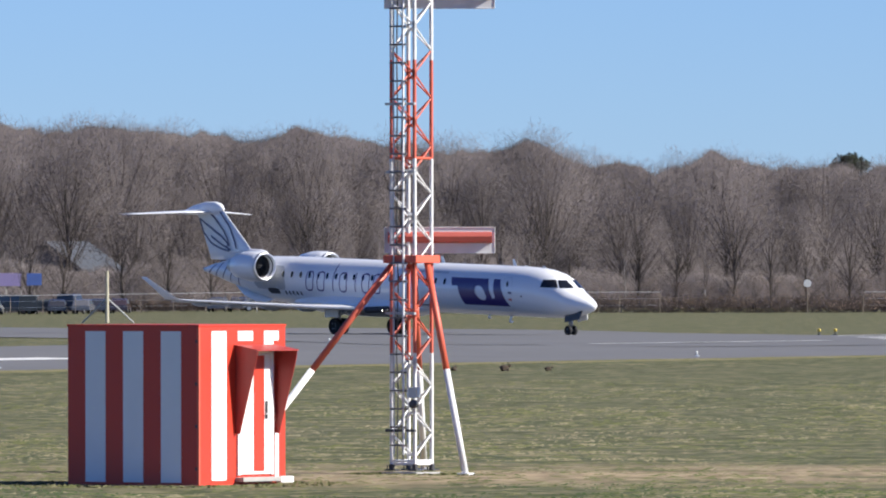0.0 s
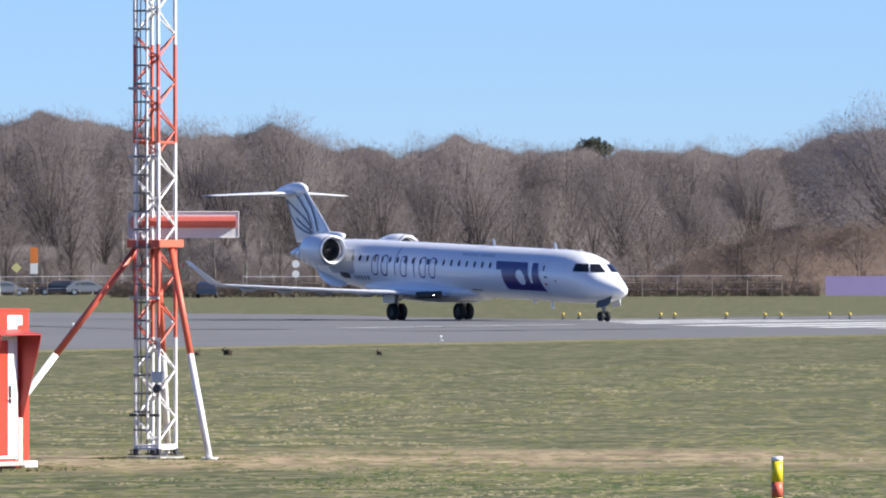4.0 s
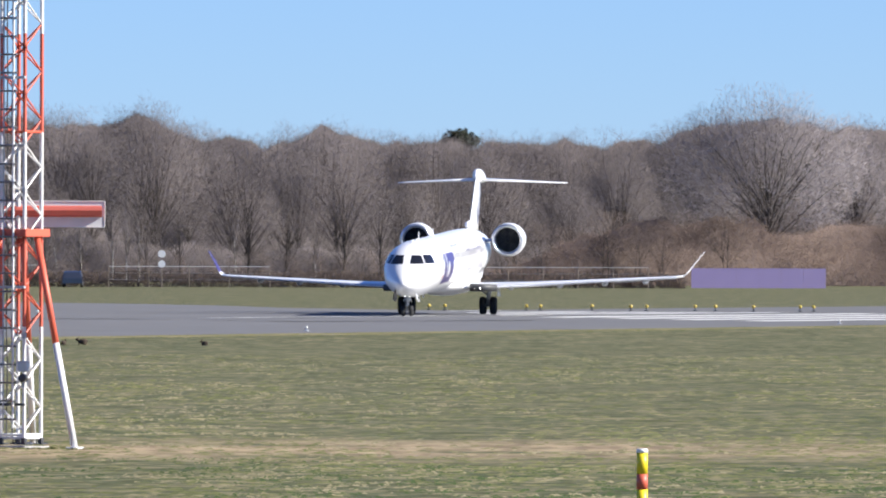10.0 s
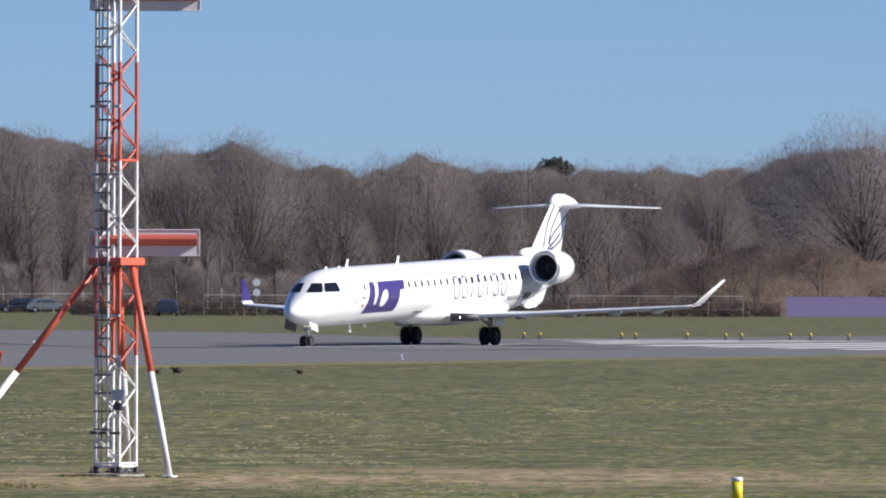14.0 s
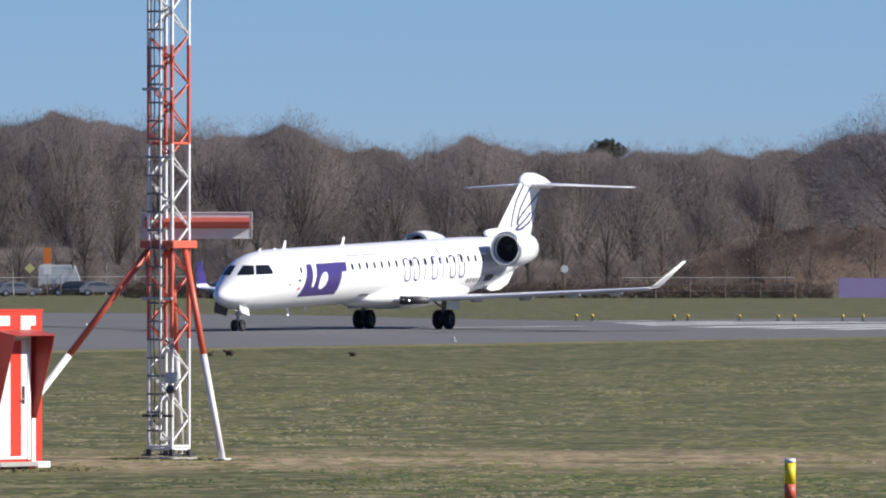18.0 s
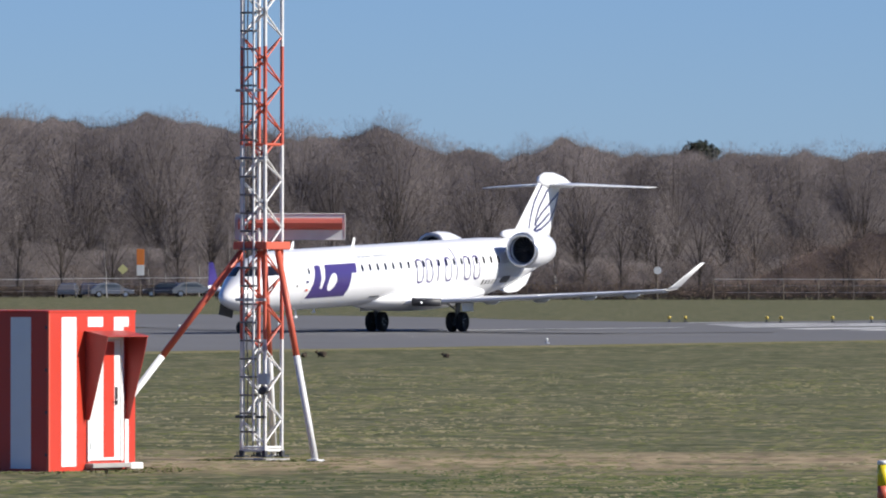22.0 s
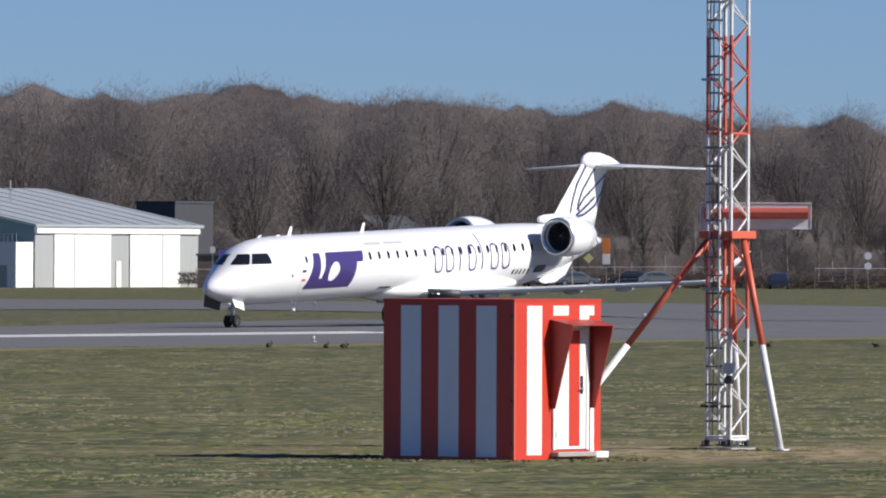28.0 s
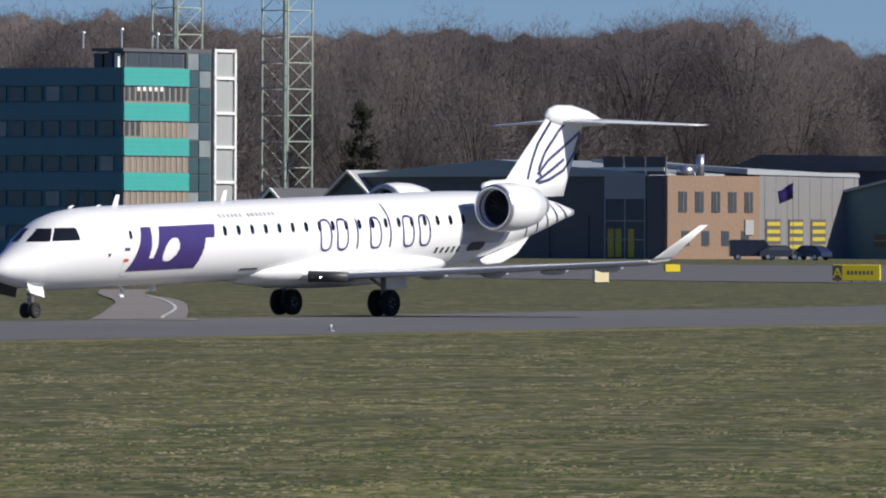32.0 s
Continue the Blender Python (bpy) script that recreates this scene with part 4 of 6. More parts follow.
paving("taxi_line", line + [(x + 0.14, y) for x, y in line[::-1]], 0.05, M_mark, "faded pale guide line", "", exit_way)

for o in (2.4, 5.8, 9.2, 12.8, -3.0, -6.6, -10.2, -13.8):
    strip("marking", o, o + 1.8, 124, 166, 0.018, M_mark, "white threshold stripe", "", runway, 2, 12)
strip("marking", -20.6, -19.7, 128, 172, 0.018, M_mark, "white edge line", "", runway, 1, 12)
strip("marking", -2.2, -1.3, 96, 122, 0.04, M_mark, "white centre line", "", runway, 1, 12)

# ---- lamps beside the runway ----
M_lamp_yellow = mat("lamp_yellow", (0.50, 0.37, 0.06), 0.4, grain=0.2, scale=9)
M_lamp_glass = mat("lamp_glass", (0.75, 0.76, 0.72), 0.2, grain=0.2, scale=9)


def edge_lamp(name, label, h, r, m, at, group):
    ob = thing(name, label, "lamp", at, group)
    bm = bmesh.new()
    tube(bm, (0, 0, -0.05), (0, 0, h * 0.55), 0.03, n=8)
    tube(bm, (0, 0, -0.02), (0, 0, 0.03), 0.12, n=12)
    part("stem", bm, M_dark if m is M_lamp_yellow else M_steel, ob)
    bm = bmesh.new()
    spin(bm, [(h * 0.5, r * 0.7), (h * 0.6, r), (h * 0.9, r), (h, r * 0.6)], "z", 14)
    part("head", bm, m, ob, smooth=True)
    return ob


first = None
for o, s in ((-24.0, 170.6), (-23.2, 170.9), (-18.2, 170.3), (-17.7, 171), (-15.8, 173.5), (-12.5, 171), (-11.8, 171.5), (-9.9, 173.6), (-8.9, 174), (-5.9, 172), (-3.9, 173.6), (-3.3, 174)):
    p = on_runway(o, s)
    at = pose(p.x, p.y, land(p.x, p.y) + 0.03)
    if first is None:
        first = edge_lamp("threshold_lamp", "small yellow elevated lamp at the runway end", 0.32, 0.095, M_lamp_yellow, at, "lamps at the runway end")
    else:
        copy_thing(first, at)
first = None
for o, s in ((22.0, 60.5), (22.0, 120), (22.0, 0.3), (22.0, -68), (-23.5, 47), (-23.5, 118), (-21, 103), (22, 178)):
    p = on_runway(o * 0.9, s)
    at = pose(p.x, p.y, land(p.x, p.y) + 0.02)
    if first is None:
        first = edge_lamp("edge_lamp", "small pale runway edge lamp on a short stem", 0.20, 0.045, M_lamp_glass, at, "runway edge lamps")
    else:
        copy_thing(first, at)


# ---- trees ----
def bark(name, color, spread=0.25):
    return mat(name, color, 0.95, grain=0.7, scale=1.3, spread=spread, spec=0.1)


def spray(name, color, veil=0.0, glow_through=0.48, spread=0.12):
    """Sprays of twigs or needles too fine to stand alone: light passes between them and through them."""
    m = bpy.data.materials.new(name)
    m.use_nodes = True
    nt = m.node_tree
    nt.nodes.remove(nt.nodes["Principled BSDF"])
    geo, tc, n, mr = (nt.nodes.new("ShaderNode" + k) for k in ("NewGeometry", "TexCoord", "TexNoise", "MapRange"))
    n.inputs["Scale"].default_value, n.inputs["Detail"].default_value = 0.35, 3
    nt.links.new(tc.outputs["Object"], n.inputs["Vector"])
    mr.inputs[1].default_value, mr.inputs[2].default_value, mr.inputs[3].default_value, mr.inputs[4].default_value = 0.3, 0.7, 0.85, 1.15
    nt.links.new(n.outputs[0], mr.inputs[0])
    isl, info, mul, mul2, hsv = (nt.nodes.new("ShaderNode" + k) for k in ("MapRange", "ObjectInfo", "Math", "Math", "HueSaturation"))
    isl.inputs[3].default_value, isl.inputs[4].default_value = 0.96, 1.04
    nt.links.new(geo.outputs["Random Per Island"], isl.inputs[0])
    mul.operation = mul2.operation = "MULTIPLY"
    nt.links.new(mr.outputs[0], mul.inputs[0])
    nt.links.new(isl.outputs[0], mul.inputs[1])
    obr = nt.nodes.new("ShaderNodeMapRange")
    obr.inputs[3].default_value, obr.inputs[4].default_value = 1 - spread, 1 + spread
    nt.links.new(info.outputs["Random"], obr.inputs[0])
    nt.links.new(obr.outputs[0], mul2.inputs[1])
    nt.links.new(mul.outputs[0], mul2.inputs[0])
    hsv.inputs["Color"].default_value = (*color, 1)
    nt.links.new(mul2.outputs[0], hsv.inputs["Value"])
    dif, tra, mix, air, mix2 = (nt.nodes.new("ShaderNode" + k) for k in ("BsdfDiffuse", "BsdfTranslucent", "MixShader", "BsdfTransparent", "MixShader"))
    nt.links.new(hsv.outputs[0], dif.inputs[0])
    nt.links.new(hsv.outputs[0], tra.inputs[0])
    mix.inputs[0].default_value, mix2.inputs[0].default_value = glow_through, veil
    nt.links.new(dif.outputs[0], mix.inputs[1])
    nt.links.new(tra.outputs[0], mix.inputs[2])
    nt.links.new(mix.outputs[0], mix2.inputs[1])
    nt.links.new(air.outputs[0], mix2.inputs[2])
    nt.links.new((mix2 if veil else mix).outputs[0], nt.nodes["Material Output"].inputs[0])
    return m


M_bark = bark("grey_brown_bark", (0.070, 0.060, 0.056))
M_twig = spray("brown_twigs", (0.240, 0.213, 0.215), 0.35, 0.5)
M_twig_red = spray("reddish_twigs", (0.275, 0.214, 0.186), 0.35, 0.5)
M_twig_pale = spray("pale_grey_twigs", (0.36, 0.33, 0.34), 0.3, 0.5)
M_birch = bark("white_birch_bark", (0.46, 0.44, 0.41), 0.15)
M_needles = spray("dark_pine_needles", (0.080, 0.092, 0.074), 0.35)


class Sticks:
    """Gathers tapering three-sided sticks and thin twigs into one mesh."""

    def __init__(self):
        self.v, self.f = [], []

    def stick(self, a, b, r0, r1, n=3):
        d = (b - a).normalized()
        u = d.orthogonal().normalized()
        w = d.cross(u)
        i = len(self.v)
        for c, r in ((a, r0), (b, r1)):
            for k in range(n):
                t = k * math.tau / n
                self.v.append(c + (u * math.cos(t) + w * math.sin(t)) * r)
        for k in range(n):
            self.f.append((i + k, i + (k + 1) % n, i + n + (k + 1) % n, i + n + k))

    def twig(self, a, b, r, u):
        i = len(self.v)
        self.v += [a - u * r, a + u * r, b]
        self.f.append((i, i + 1, i + 2))

    def mesh(self, name, material, around=None, rough=0.1, lean=None):
        """With around, the sprays shade like the rounded crown that they make up about that point."""
        me = bpy.data.meshes.new(name)
        me.from_pydata([tuple(p) for p in self.v], [], self.f)
        me.materials.append(material)
        if around is not None or lean is not None:
            rng, normals = random.Random(3), []
            for f in self.f:
                d = rand_dir(rng) * rough
                while len(normals) <= max(f):
                    q = self.v[len(normals)]
                    n = q - around if lean is None else lean + Vector((noise.noise(q * 0.14), noise.noise(q * 0.14 + lean * 9), noise.noise(q * 0.14 - lean * 7))) * 1.3
                    normals.append(tuple((n.normalized() + d + Vector((0, 0, 0.3))).normalized()))
            for q in me.polygons:
                q.use_smooth = True
            me.normals_split_custom_set_from_vertices(normals)
        return me


def rand_dir(rng, up=0.0):
    v = Vector((rng.gauss(0, 1), rng.gauss(0, 1), rng.gauss(0, 1) + up))
    return v.normalized()


def bare_tree(name, label, seed, H=17.0, spread=0.30, low=0.22, m_trunk=None, m_twig=None, limbs=22, thick=0.015, stems=1, fine=7, boughs=4):
    """A leafless tree: trunk and limbs in one part, a rounded crown of branches and twigs in another."""
    rng = random.Random(seed)
    wood, crown = Sticks(), Sticks()
    mid = Vector((0, 0, H * (0.30 + 0.5 * low + 0.14)))
    radii = Vector((spread * H, spread * H, H * 1.0 - mid.z))
    for s in range(stems):
        base = Vector((rng.uniform(-0.05, 0.05) * H * (stems > 1), rng.uniform(-0.05, 0.05) * H * (stems > 1), -0.2))
        pts = [base]
        lean = Vector((rng.uniform(-1, 1), rng.uniform(-1, 1), 0)) * (0.04 + 0.10 * (stems > 1))
        for k in range(1, 7):
            pts.append(base + Vector((lean.x * k / 6 * H + rng.uniform(-0.012, 0.012) * H, lean.y * k / 6 * H + rng.uniform(-0.012, 0.012) * H, H * 0.72 * k / 6 + 0.2)))
        r = thick * H / math.sqrt(stems)
        for k in range(6):
            wood.stick(pts[k], pts[k + 1], r * 0.8 * (1 - k / 6.4), r * (1 - (k + 1) / 6.4), 6)
        for i in range(limbs):
            a = i * 2.39996 + rng.uniform(-0.4, 0.4)
            h = -0.35 + 1.35 * ((i + rng.random()) / limbs) ** 0.8
            c = math.sqrt(max(0.0, 1 - min(1.0, h) ** 2))
            out = Vector((math.cos(a) * c, math.sin(a) * c, h))
            end = mid + Vector((out.x * radii.x, out.y * radii.y, out.z * radii.z)) * rng.uniform(0.6, 0.86)
            t = max(low, min(0.98, (end.z / H - 0.28) * 1.05 * rng.uniform(0.75, 1.0)))
            q = t * 6
            k = min(5, int(q))
            p = pts[k].lerp(pts[k + 1], min(1.0, q - k))
            reach = (end - p).length
            bend = p.lerp(end, 0.5) + Vector((0, 0, 0.10 * reach)) + rand_dir(rng) * 0.06 * reach
            limb = []
            for j in range(5):
                w = j / 4
                limb.append(p * (1 - w) ** 2 + bend * 2 * w * (1 - w) + end * w * w + rand_dir(rng) * 0.025 * reach * (0 < j < 4))
            lr = (0.022 + 0.005 * reach) * min(1.0, H / 14)
            for j in range(4):
                (crown if m_trunk else wood).stick(limb[j], limb[j + 1], lr * (1 - j * 0.22), lr * (0.78 - j * 0.22), 4)
            for b in range(boughs):
                u = 0.22 + 0.70 * (b + rng.random()) / boughs
                j = min(3, int(u * 4))
                p2 = limb[j].lerp(limb[j + 1], u * 4 - j)
                d2 = ((limb[4] - limb[2]).normalized() * 0.5 + out * 0.4 + rand_dir(rng, 0.1)).normalized()
                l2 = H * rng.uniform(0.04, 0.08)
                e2 = p2 + d2 * l2
                (crown if m_trunk else wood).stick(p2, e2, 0.026, 0.010, 3)
                for c3 in range(4):
                    p3 = p2.lerp(e2, rng.uniform(0.15, 1.0))
                    crown.twig(p3, p3 + (d2 * 0.6 + out * 0.3 + rand_dir(rng, 0.1)).normalized() * l2 * rng.uniform(0.4, 0.85), 0.018, rand_dir(rng))
        fork = base + Vector((0, 0, H * (low + 0.10)))
        for g in range(fine * 1000 // stems):  # the haze of fine twigs that rounds the crown, in lumps, fanning out from the fork
            w = rand_dir(rng)
            if w.z < -0.8:
                continue
            lump = 0.86 + 0.19 * noise.noise((w.x * 2.1 + seed, w.y * 2.1, w.z * 2.1)) + 0.13 * noise.noise((w.x * 5 + seed, w.y * 5, w.z * 5))
            r = lump * (0.35 + 0.65 * rng.random() ** 0.45)
            p = mid + base * 0.9 + Vector((w.x * radii.x, w.y * radii.y, w.z * radii.z)) * r
            d = ((p - fork).normalized() + rand_dir(rng) * 0.85).normalized()
            crown.twig(p, p + d * H * rng.uniform(0.020, 0.045), 0.0014 * H, rand_dir(rng))
    ob = thing(name, label, "tree")
    t = new("trunk", wood.mesh("trunk", m_trunk or M_bark))
    c = new("crown", crown.mesh("crown", m_twig or M_twig, mid - Vector((0, 0, 0.25 * radii.z))))
    t.parent = c.parent = ob
    tagged(t, "bare trunk and limbs"), tagged(c, "leafless crown of fine twigs")
    return ob


def pine_tree(name, label, seed, H=18.0, low=0.82, span=0.12, wide=2.7, taper=0.85):
    rng = random.Random(seed)
    wood, crown = Sticks(), Sticks()
    wood.stick(Vector((0, 0, -0.2)), Vector((0, 0, H * 0.93)), 0.3, 0.06, 7)
    for i in range(60):
        a, h = i * 2.39996, rng.random()
        reach = wide * math.sqrt(1 - taper * h * h) * rng.uniform(0.35, 1.0)
        p = Vector((0, 0, H * (low + span * h)))
        e = Vector((math.cos(a) * reach, math.sin(a) * reach, H * (low + 0.065 + (span - 0.02) * h) + rng.uniform(-0.3, 0.3)))
        wood.stick(p, e, 0.06, 0.02, 4)
        for k in range(9):
            c = p.lerp(e, rng.uniform(0.55, 1.05)) + rand_dir(rng) * 0.4
            for g in range(12):
                d = rand_dir(rng, 0.3)
                crown.twig(c, c + d * rng.uniform(0.25, 0.5), 0.11, rand_dir(rng))
    ob = thing(name, label, "tree")
    t, c = new("trunk", wood.mesh("trunk", M_bark)), new("crown", crown.mesh("crown", M_needles, Vector((0, 0, H * 0.78))))
    t.parent = c.parent = ob
    tagged(t, "straight brown trunk"), tagged(c, "dark green needle clumps")
    return ob


F = 17922.0  # sight-line units: how far one metre at one metre spreads


def bearing(u, d):
    """The place d metres away along the bearing u, with u in 1/17922 of a radian to the right of +y."""
    return d * math.sin(u / F), d * math.cos(u / F)


SKYLINE = [(-4300, 375), (-3908, 372), (-3708, 384), (-3508, 360), (-3348, 346), (-3108, 360), (-3008, 347), (-2858, 352), (-2664, 372), (-2604, 382), (-2530, 345),
           (-2364, 325), (-2264, 300), (-2164, 292), (-2010, 296), (-1906, 314), (-1846, 291), (-1684, 290), (-1596, 303), (-1516, 313), (-1396, 291), (-1326, 276),
           (-1276, 288), (-1086, 274), (-946, 268), (-866, 286), (-786, 258), (-626, 250), (-546, 240), (-474, 260), (-390, 228), (-254, 207), (-154, 237), (-24, 210),
           (96, 215), (216, 215), (366, 206), (456, 226), (546, 248), (666, 256), (746, 238), (900, 240), (1300, 244)]


def skyline(u, d):
    """Height of the woods' top, in metres, for trees d metres away."""
    return lerp(SKYLINE, u) * d / F * 1.10 + 3.1


KINDS = []
for k in range(6):
    KINDS.append(bare_tree("bare_tree", "leafless grey-brown deciduous tree at the airfield's edge", 11 + k, spread=(0.36, 0.31, 0.42, 0.34, 0.46, 0.39)[k], low=(0.25, 0.3, 0.2, 0.32, 0.22, 0.26)[k], limbs=(26, 22, 28, 24, 30, 26)[k], fine=10))
OPEN = [bare_tree("spreading_tree", "low spreading leafless tree with dark limbs", 61 + k, H=11.0, spread=(0.46, 0.40)[k], low=0.10, limbs=20, thick=0.02, fine=4, boughs=6) for k in range(2)]
RED = bare_tree("bare_shrub", "leafless reddish-brown shrub at the wood's edge", 31, H=7.0, spread=0.44, low=0.1, m_twig=M_twig_red, limbs=8, stems=2, thick=0.012, fine=6)
RED2 = bare_tree("bare_shrub", "leafless reddish-brown shrub at the wood's edge", 37, H=7.0, spread=0.38, low=0.08, m_twig=M_twig_red, limbs=8, stems=2, thick=0.012, fine=6)
BIRCH = bare_tree("birch_tree", "slender leafless birch tree with a white trunk", 41, H=13.0, spread=0.14, low=0.35, m_trunk=M_birch, limbs=8, thick=0.007, fine=1, boughs=3)
BIRCH2 = bare_tree("birch_tree", "slender leafless birch tree with a white trunk", 43, H=13.0, spread=0.12, low=0.3, m_trunk=M_birch, limbs=9, thick=0.007, fine=1, boughs=3)
used = set()


def plant(kind, H, u, d, rng, group, own):
    x, y = bearing(u, d)
    s = H / own
    m = pose(x, y, land(x, y), 0, 0, rng.uniform(0, 360)) @ Matrix.Diagonal((s * rng.uniform(0.9, 1.15), s * rng.uniform(0.9, 1.15), s, 1))
    if kind not in used:
        used.add(kind)
        kind.matrix_basis = m
        tagged(kind, group=group)
        return kind
    keep = kind.matrix_basis.copy()
    kind.matrix_basis = Matrix.Identity(4)
    ob = copy_thing(kind, m)
    kind.matrix_basis = keep
    return ob


rng = random.Random(5)
u = -4260.0
while u < 1180:  # the front rank, of many heights
    d = rng.uniform(1080, 1112)
    plant(rng.choice(KINDS), skyline(u, d) * rng.uniform(0.62, 0.93), u, d, rng, "trees along the wood's edge", 17.0)
    u += rng.uniform(75, 150)
u = -4300.0
while u < 1230:  # a second rank behind them, to the skyline
    d = rng.uniform(1128, 1150)
    plant(rng.choice(KINDS), skyline(u, d) * rng.uniform(0.94, 1.04), u, d, rng, "trees along the wood's edge", 17.0)
    u += rng.uniform(60, 110)
u = -4330.0
while u < 1260:  # and a third, whose tops close the skyline
    d = rng.uniform(1160, 1178)
    plant(rng.choice(KINDS), skyline(u, d) * rng.uniform(0.95, 1.02), u, d, rng, "trees along the wood's edge", 17.0)
    u += rng.uniform(70, 115)
u = -4280.0
while u < 300:  # lower spreading trees along the edge, their dark limbs in view
    d = rng.uniform(1058, 1076)
    plant(rng.choice(OPEN), rng.uniform(8.0, 12.5), u, d, rng, "low trees along the wood's edge", 11.0)
    u += rng.uniform(60, 120)
for k, u in enumerate((-953, -878, -850, -790, -741, -617, -573, -517, -494, -472, -300, -160, -1425, -1395, -1372, -1345)):  # birches in front
    plant((BIRCH, BIRCH2)[k % 2], rng.uniform(7.0, 10.5), u, rng.uniform(985, 1050), rng, "birches along the wood's edge", 13.0)
u = -1150.0
while u < 1150:  # shrubs, thicker towards the open end
    d = rng.uniform(960, 1050)
    tall = 3.0 + 4.5 * smooth01(u, -200, 500)
    plant(rng.choice((RED, RED2)), tall * rng.uniform(0.8, 1.25), u, d, rng, "shrubs along the wood's edge", 7.0)
    u += rng.uniform(34, 70)
# single broad trees that stand out
plant(bare_tree("broad_tree", "broad leafless tree standing above the shrubs", 71, spread=0.56, low=0.25, m_twig=M_twig_pale, limbs=40, fine=24, boughs=6), 20.6, 640, 1014, rng, "", 17.0)
plant(bare_tree("broad_tree", "broad leafless tree standing above the shrubs", 73, spread=0.44, low=0.2, m_twig=M_twig_pale, limbs=34, fine=14, boughs=6), 16.0, 800, 1030, rng, "", 17.0)
for u, top in ((-474, 262), (-866, 290), (-2604, 385), (-1906, 316), (-154, 240), (-3708, 385)):
    d = 1130
    plant(bare_tree("tall_tree", "tall leafless tree rising over the wood", 80 + int(abs(u)) % 17, spread=0.28, low=0.3, limbs=24, fine=7), top * d / F + 3.2, u, d, rng, "", 17.0)
P1 = pine_tree("pine_tree", "dark green pine among the bare trees", 51, low=0.84, span=0.09, wide=2.3)
plant(P1, 17.5, 96, 1170, rng, "", 18.0)
P2 = pine_tree("pine_tree", "ragged dark green conifer among the bare trees", 57, low=0.40, span=0.52, wide=2.3, taper=0.93)
for u, d, H in ((-3270, 1040, 16.5), (-2912, 1040, 16.0)):
    plant(P2, H, u, d, rng, "", 18.0)


def bank(name, label, u0, u1, d0, depth, top, material, twigs, seed, many=40, fade=0.75, step=7.0, rows=14):
    """A bank of closed woodland, too deep to see through, with fine twigs standing out of it all over."""
    rng = random.Random(seed)
    vs, fs, normals = [], [], []
    n, m = int((u1 - u0) / step), rows + 2
    for i in range(n + 1):
        u = u0 + (u1 - u0) * i / n
        H = top(u)
        for j in range(rows + 2):
            v = min(1.0, j / rows)
            x, y = bearing(u, d0 + depth * v ** 1.5 + 1.5 * noise.noise((u * 0.011, v * 2.0, seed)) + 40 * (j > rows))
            vs.append((x, y, v * H - 0.7 if j <= rows else -1.0))
            q = Vector((x, y, v * H)) * 0.11
            normals.append(tuple((Vector((0.25, -0.7, 0.45)) + Vector((noise.noise(q), noise.noise(q + Vector((9, 2, 1))), noise.noise(q - Vector((4, 7, 3))))) * 0.7).normalized()))
    for i in range(n):
        for j in range(rows + 1):
            a = i * m + j
            fs.append((a, a + m, a + m + 1, a + 1))
    me = bpy.data.meshes.new(name)
    me.from_pydata(vs, [], fs)
    me.materials.append(material)
    for p in me.polygons:
        p.use_smooth = True
    me.normals_split_custom_set_from_vertices(normals)
    tagged(new(name, me), label, "woods", kind="stuff")
    st = Sticks()
    for k in range(int((u1 - u0) * many)):
        i, j = rng.randrange(n), int((rows + 1) * rng.random() ** fade)
        a, b = i * m + min(j, rows), (i + 1) * m + min(j + 1, rows)
        p, q, t = Vector(vs[a]), Vector(vs[b]), rng.random()
        p = Vector((p.x + (q.x - p.x) * rng.random(), p.y - rng.uniform(0, 2.5), p.z + (q.z - p.z) * t))
        d = (Vector((0, -0.3, 0.55)) + rand_dir(rng) * 0.75).normalized()
        st.twig(p, p + d * rng.uniform(0.3, 0.8), 0.024, rand_dir(rng))
    tagged(new(name + "_twigs", st.mesh(name + "_twigs", twigs, lean=Vector((0.25, -0.7, 0.45)))), "fine leafless twigs of the " + name, "twigs", kind="stuff")


M_under = spray("woodland_bank", (0.205, 0.182, 0.184))
M_shrub = spray("shrub_bank", (0.265, 0.207, 0.180))
bank("woods", "dense leafless brown woodland behind the airfield", -4500, 1500, 1152, 12, lambda u: skyline(u, 1160) * (0.90 + 0.05 * noise.noise((u * 0.012, 3, 0)) + 0.04 * noise.noise((u * 0.03, 8, 0))), M_under, M_twig, 9, 48, 0.55)
bank("undergrowth", "leafless brown undergrowth along the wood's edge", -4450, 1450, 1074, 6, lambda u: skyline(u, 1080) * (0.24 + 0.08 * noise.noise((u * 0.006, 7, 0)) + 0.07 * noise.noise((u * 0.02, 2, 0))), M_under, M_twig, 19, 40)
bank("shrubs", "reddish-brown leafless shrubs before the wood", 60, 1400, 1005, 6, lambda u: 1.0 + 6.6 * smooth01(u, 60, 420) * (0.85 + 0.3 * noise.noise((u * 0.008, 3, 0)) + 0.12 * noise.noise((u * 0.03, 5, 0))), M_shrub, M_twig_red, 29, 40)


# ---- buildings on the far side: all share one grid, x along their shaded front, y along their sunlit side ----
GRID = -24.3
# the office's teal, darker and bluer: its front's shade put into the colour
M_teal_shade = mat("shaded_teal_cladding", (0.085, 0.215, 0.255), 0.5, grain=0.5, scale=0.9, second=(0.065, 0.165, 0.20), stretch=(3, 3, 0.3))
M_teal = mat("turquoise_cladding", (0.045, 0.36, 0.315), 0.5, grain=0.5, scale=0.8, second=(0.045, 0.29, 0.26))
M_roof = mat("pale_metal_roof", (0.36, 0.39, 0.41), 0.5, grain=0.5, scale=0.7, second=(0.28, 0.31, 0.33), metal=0.1)
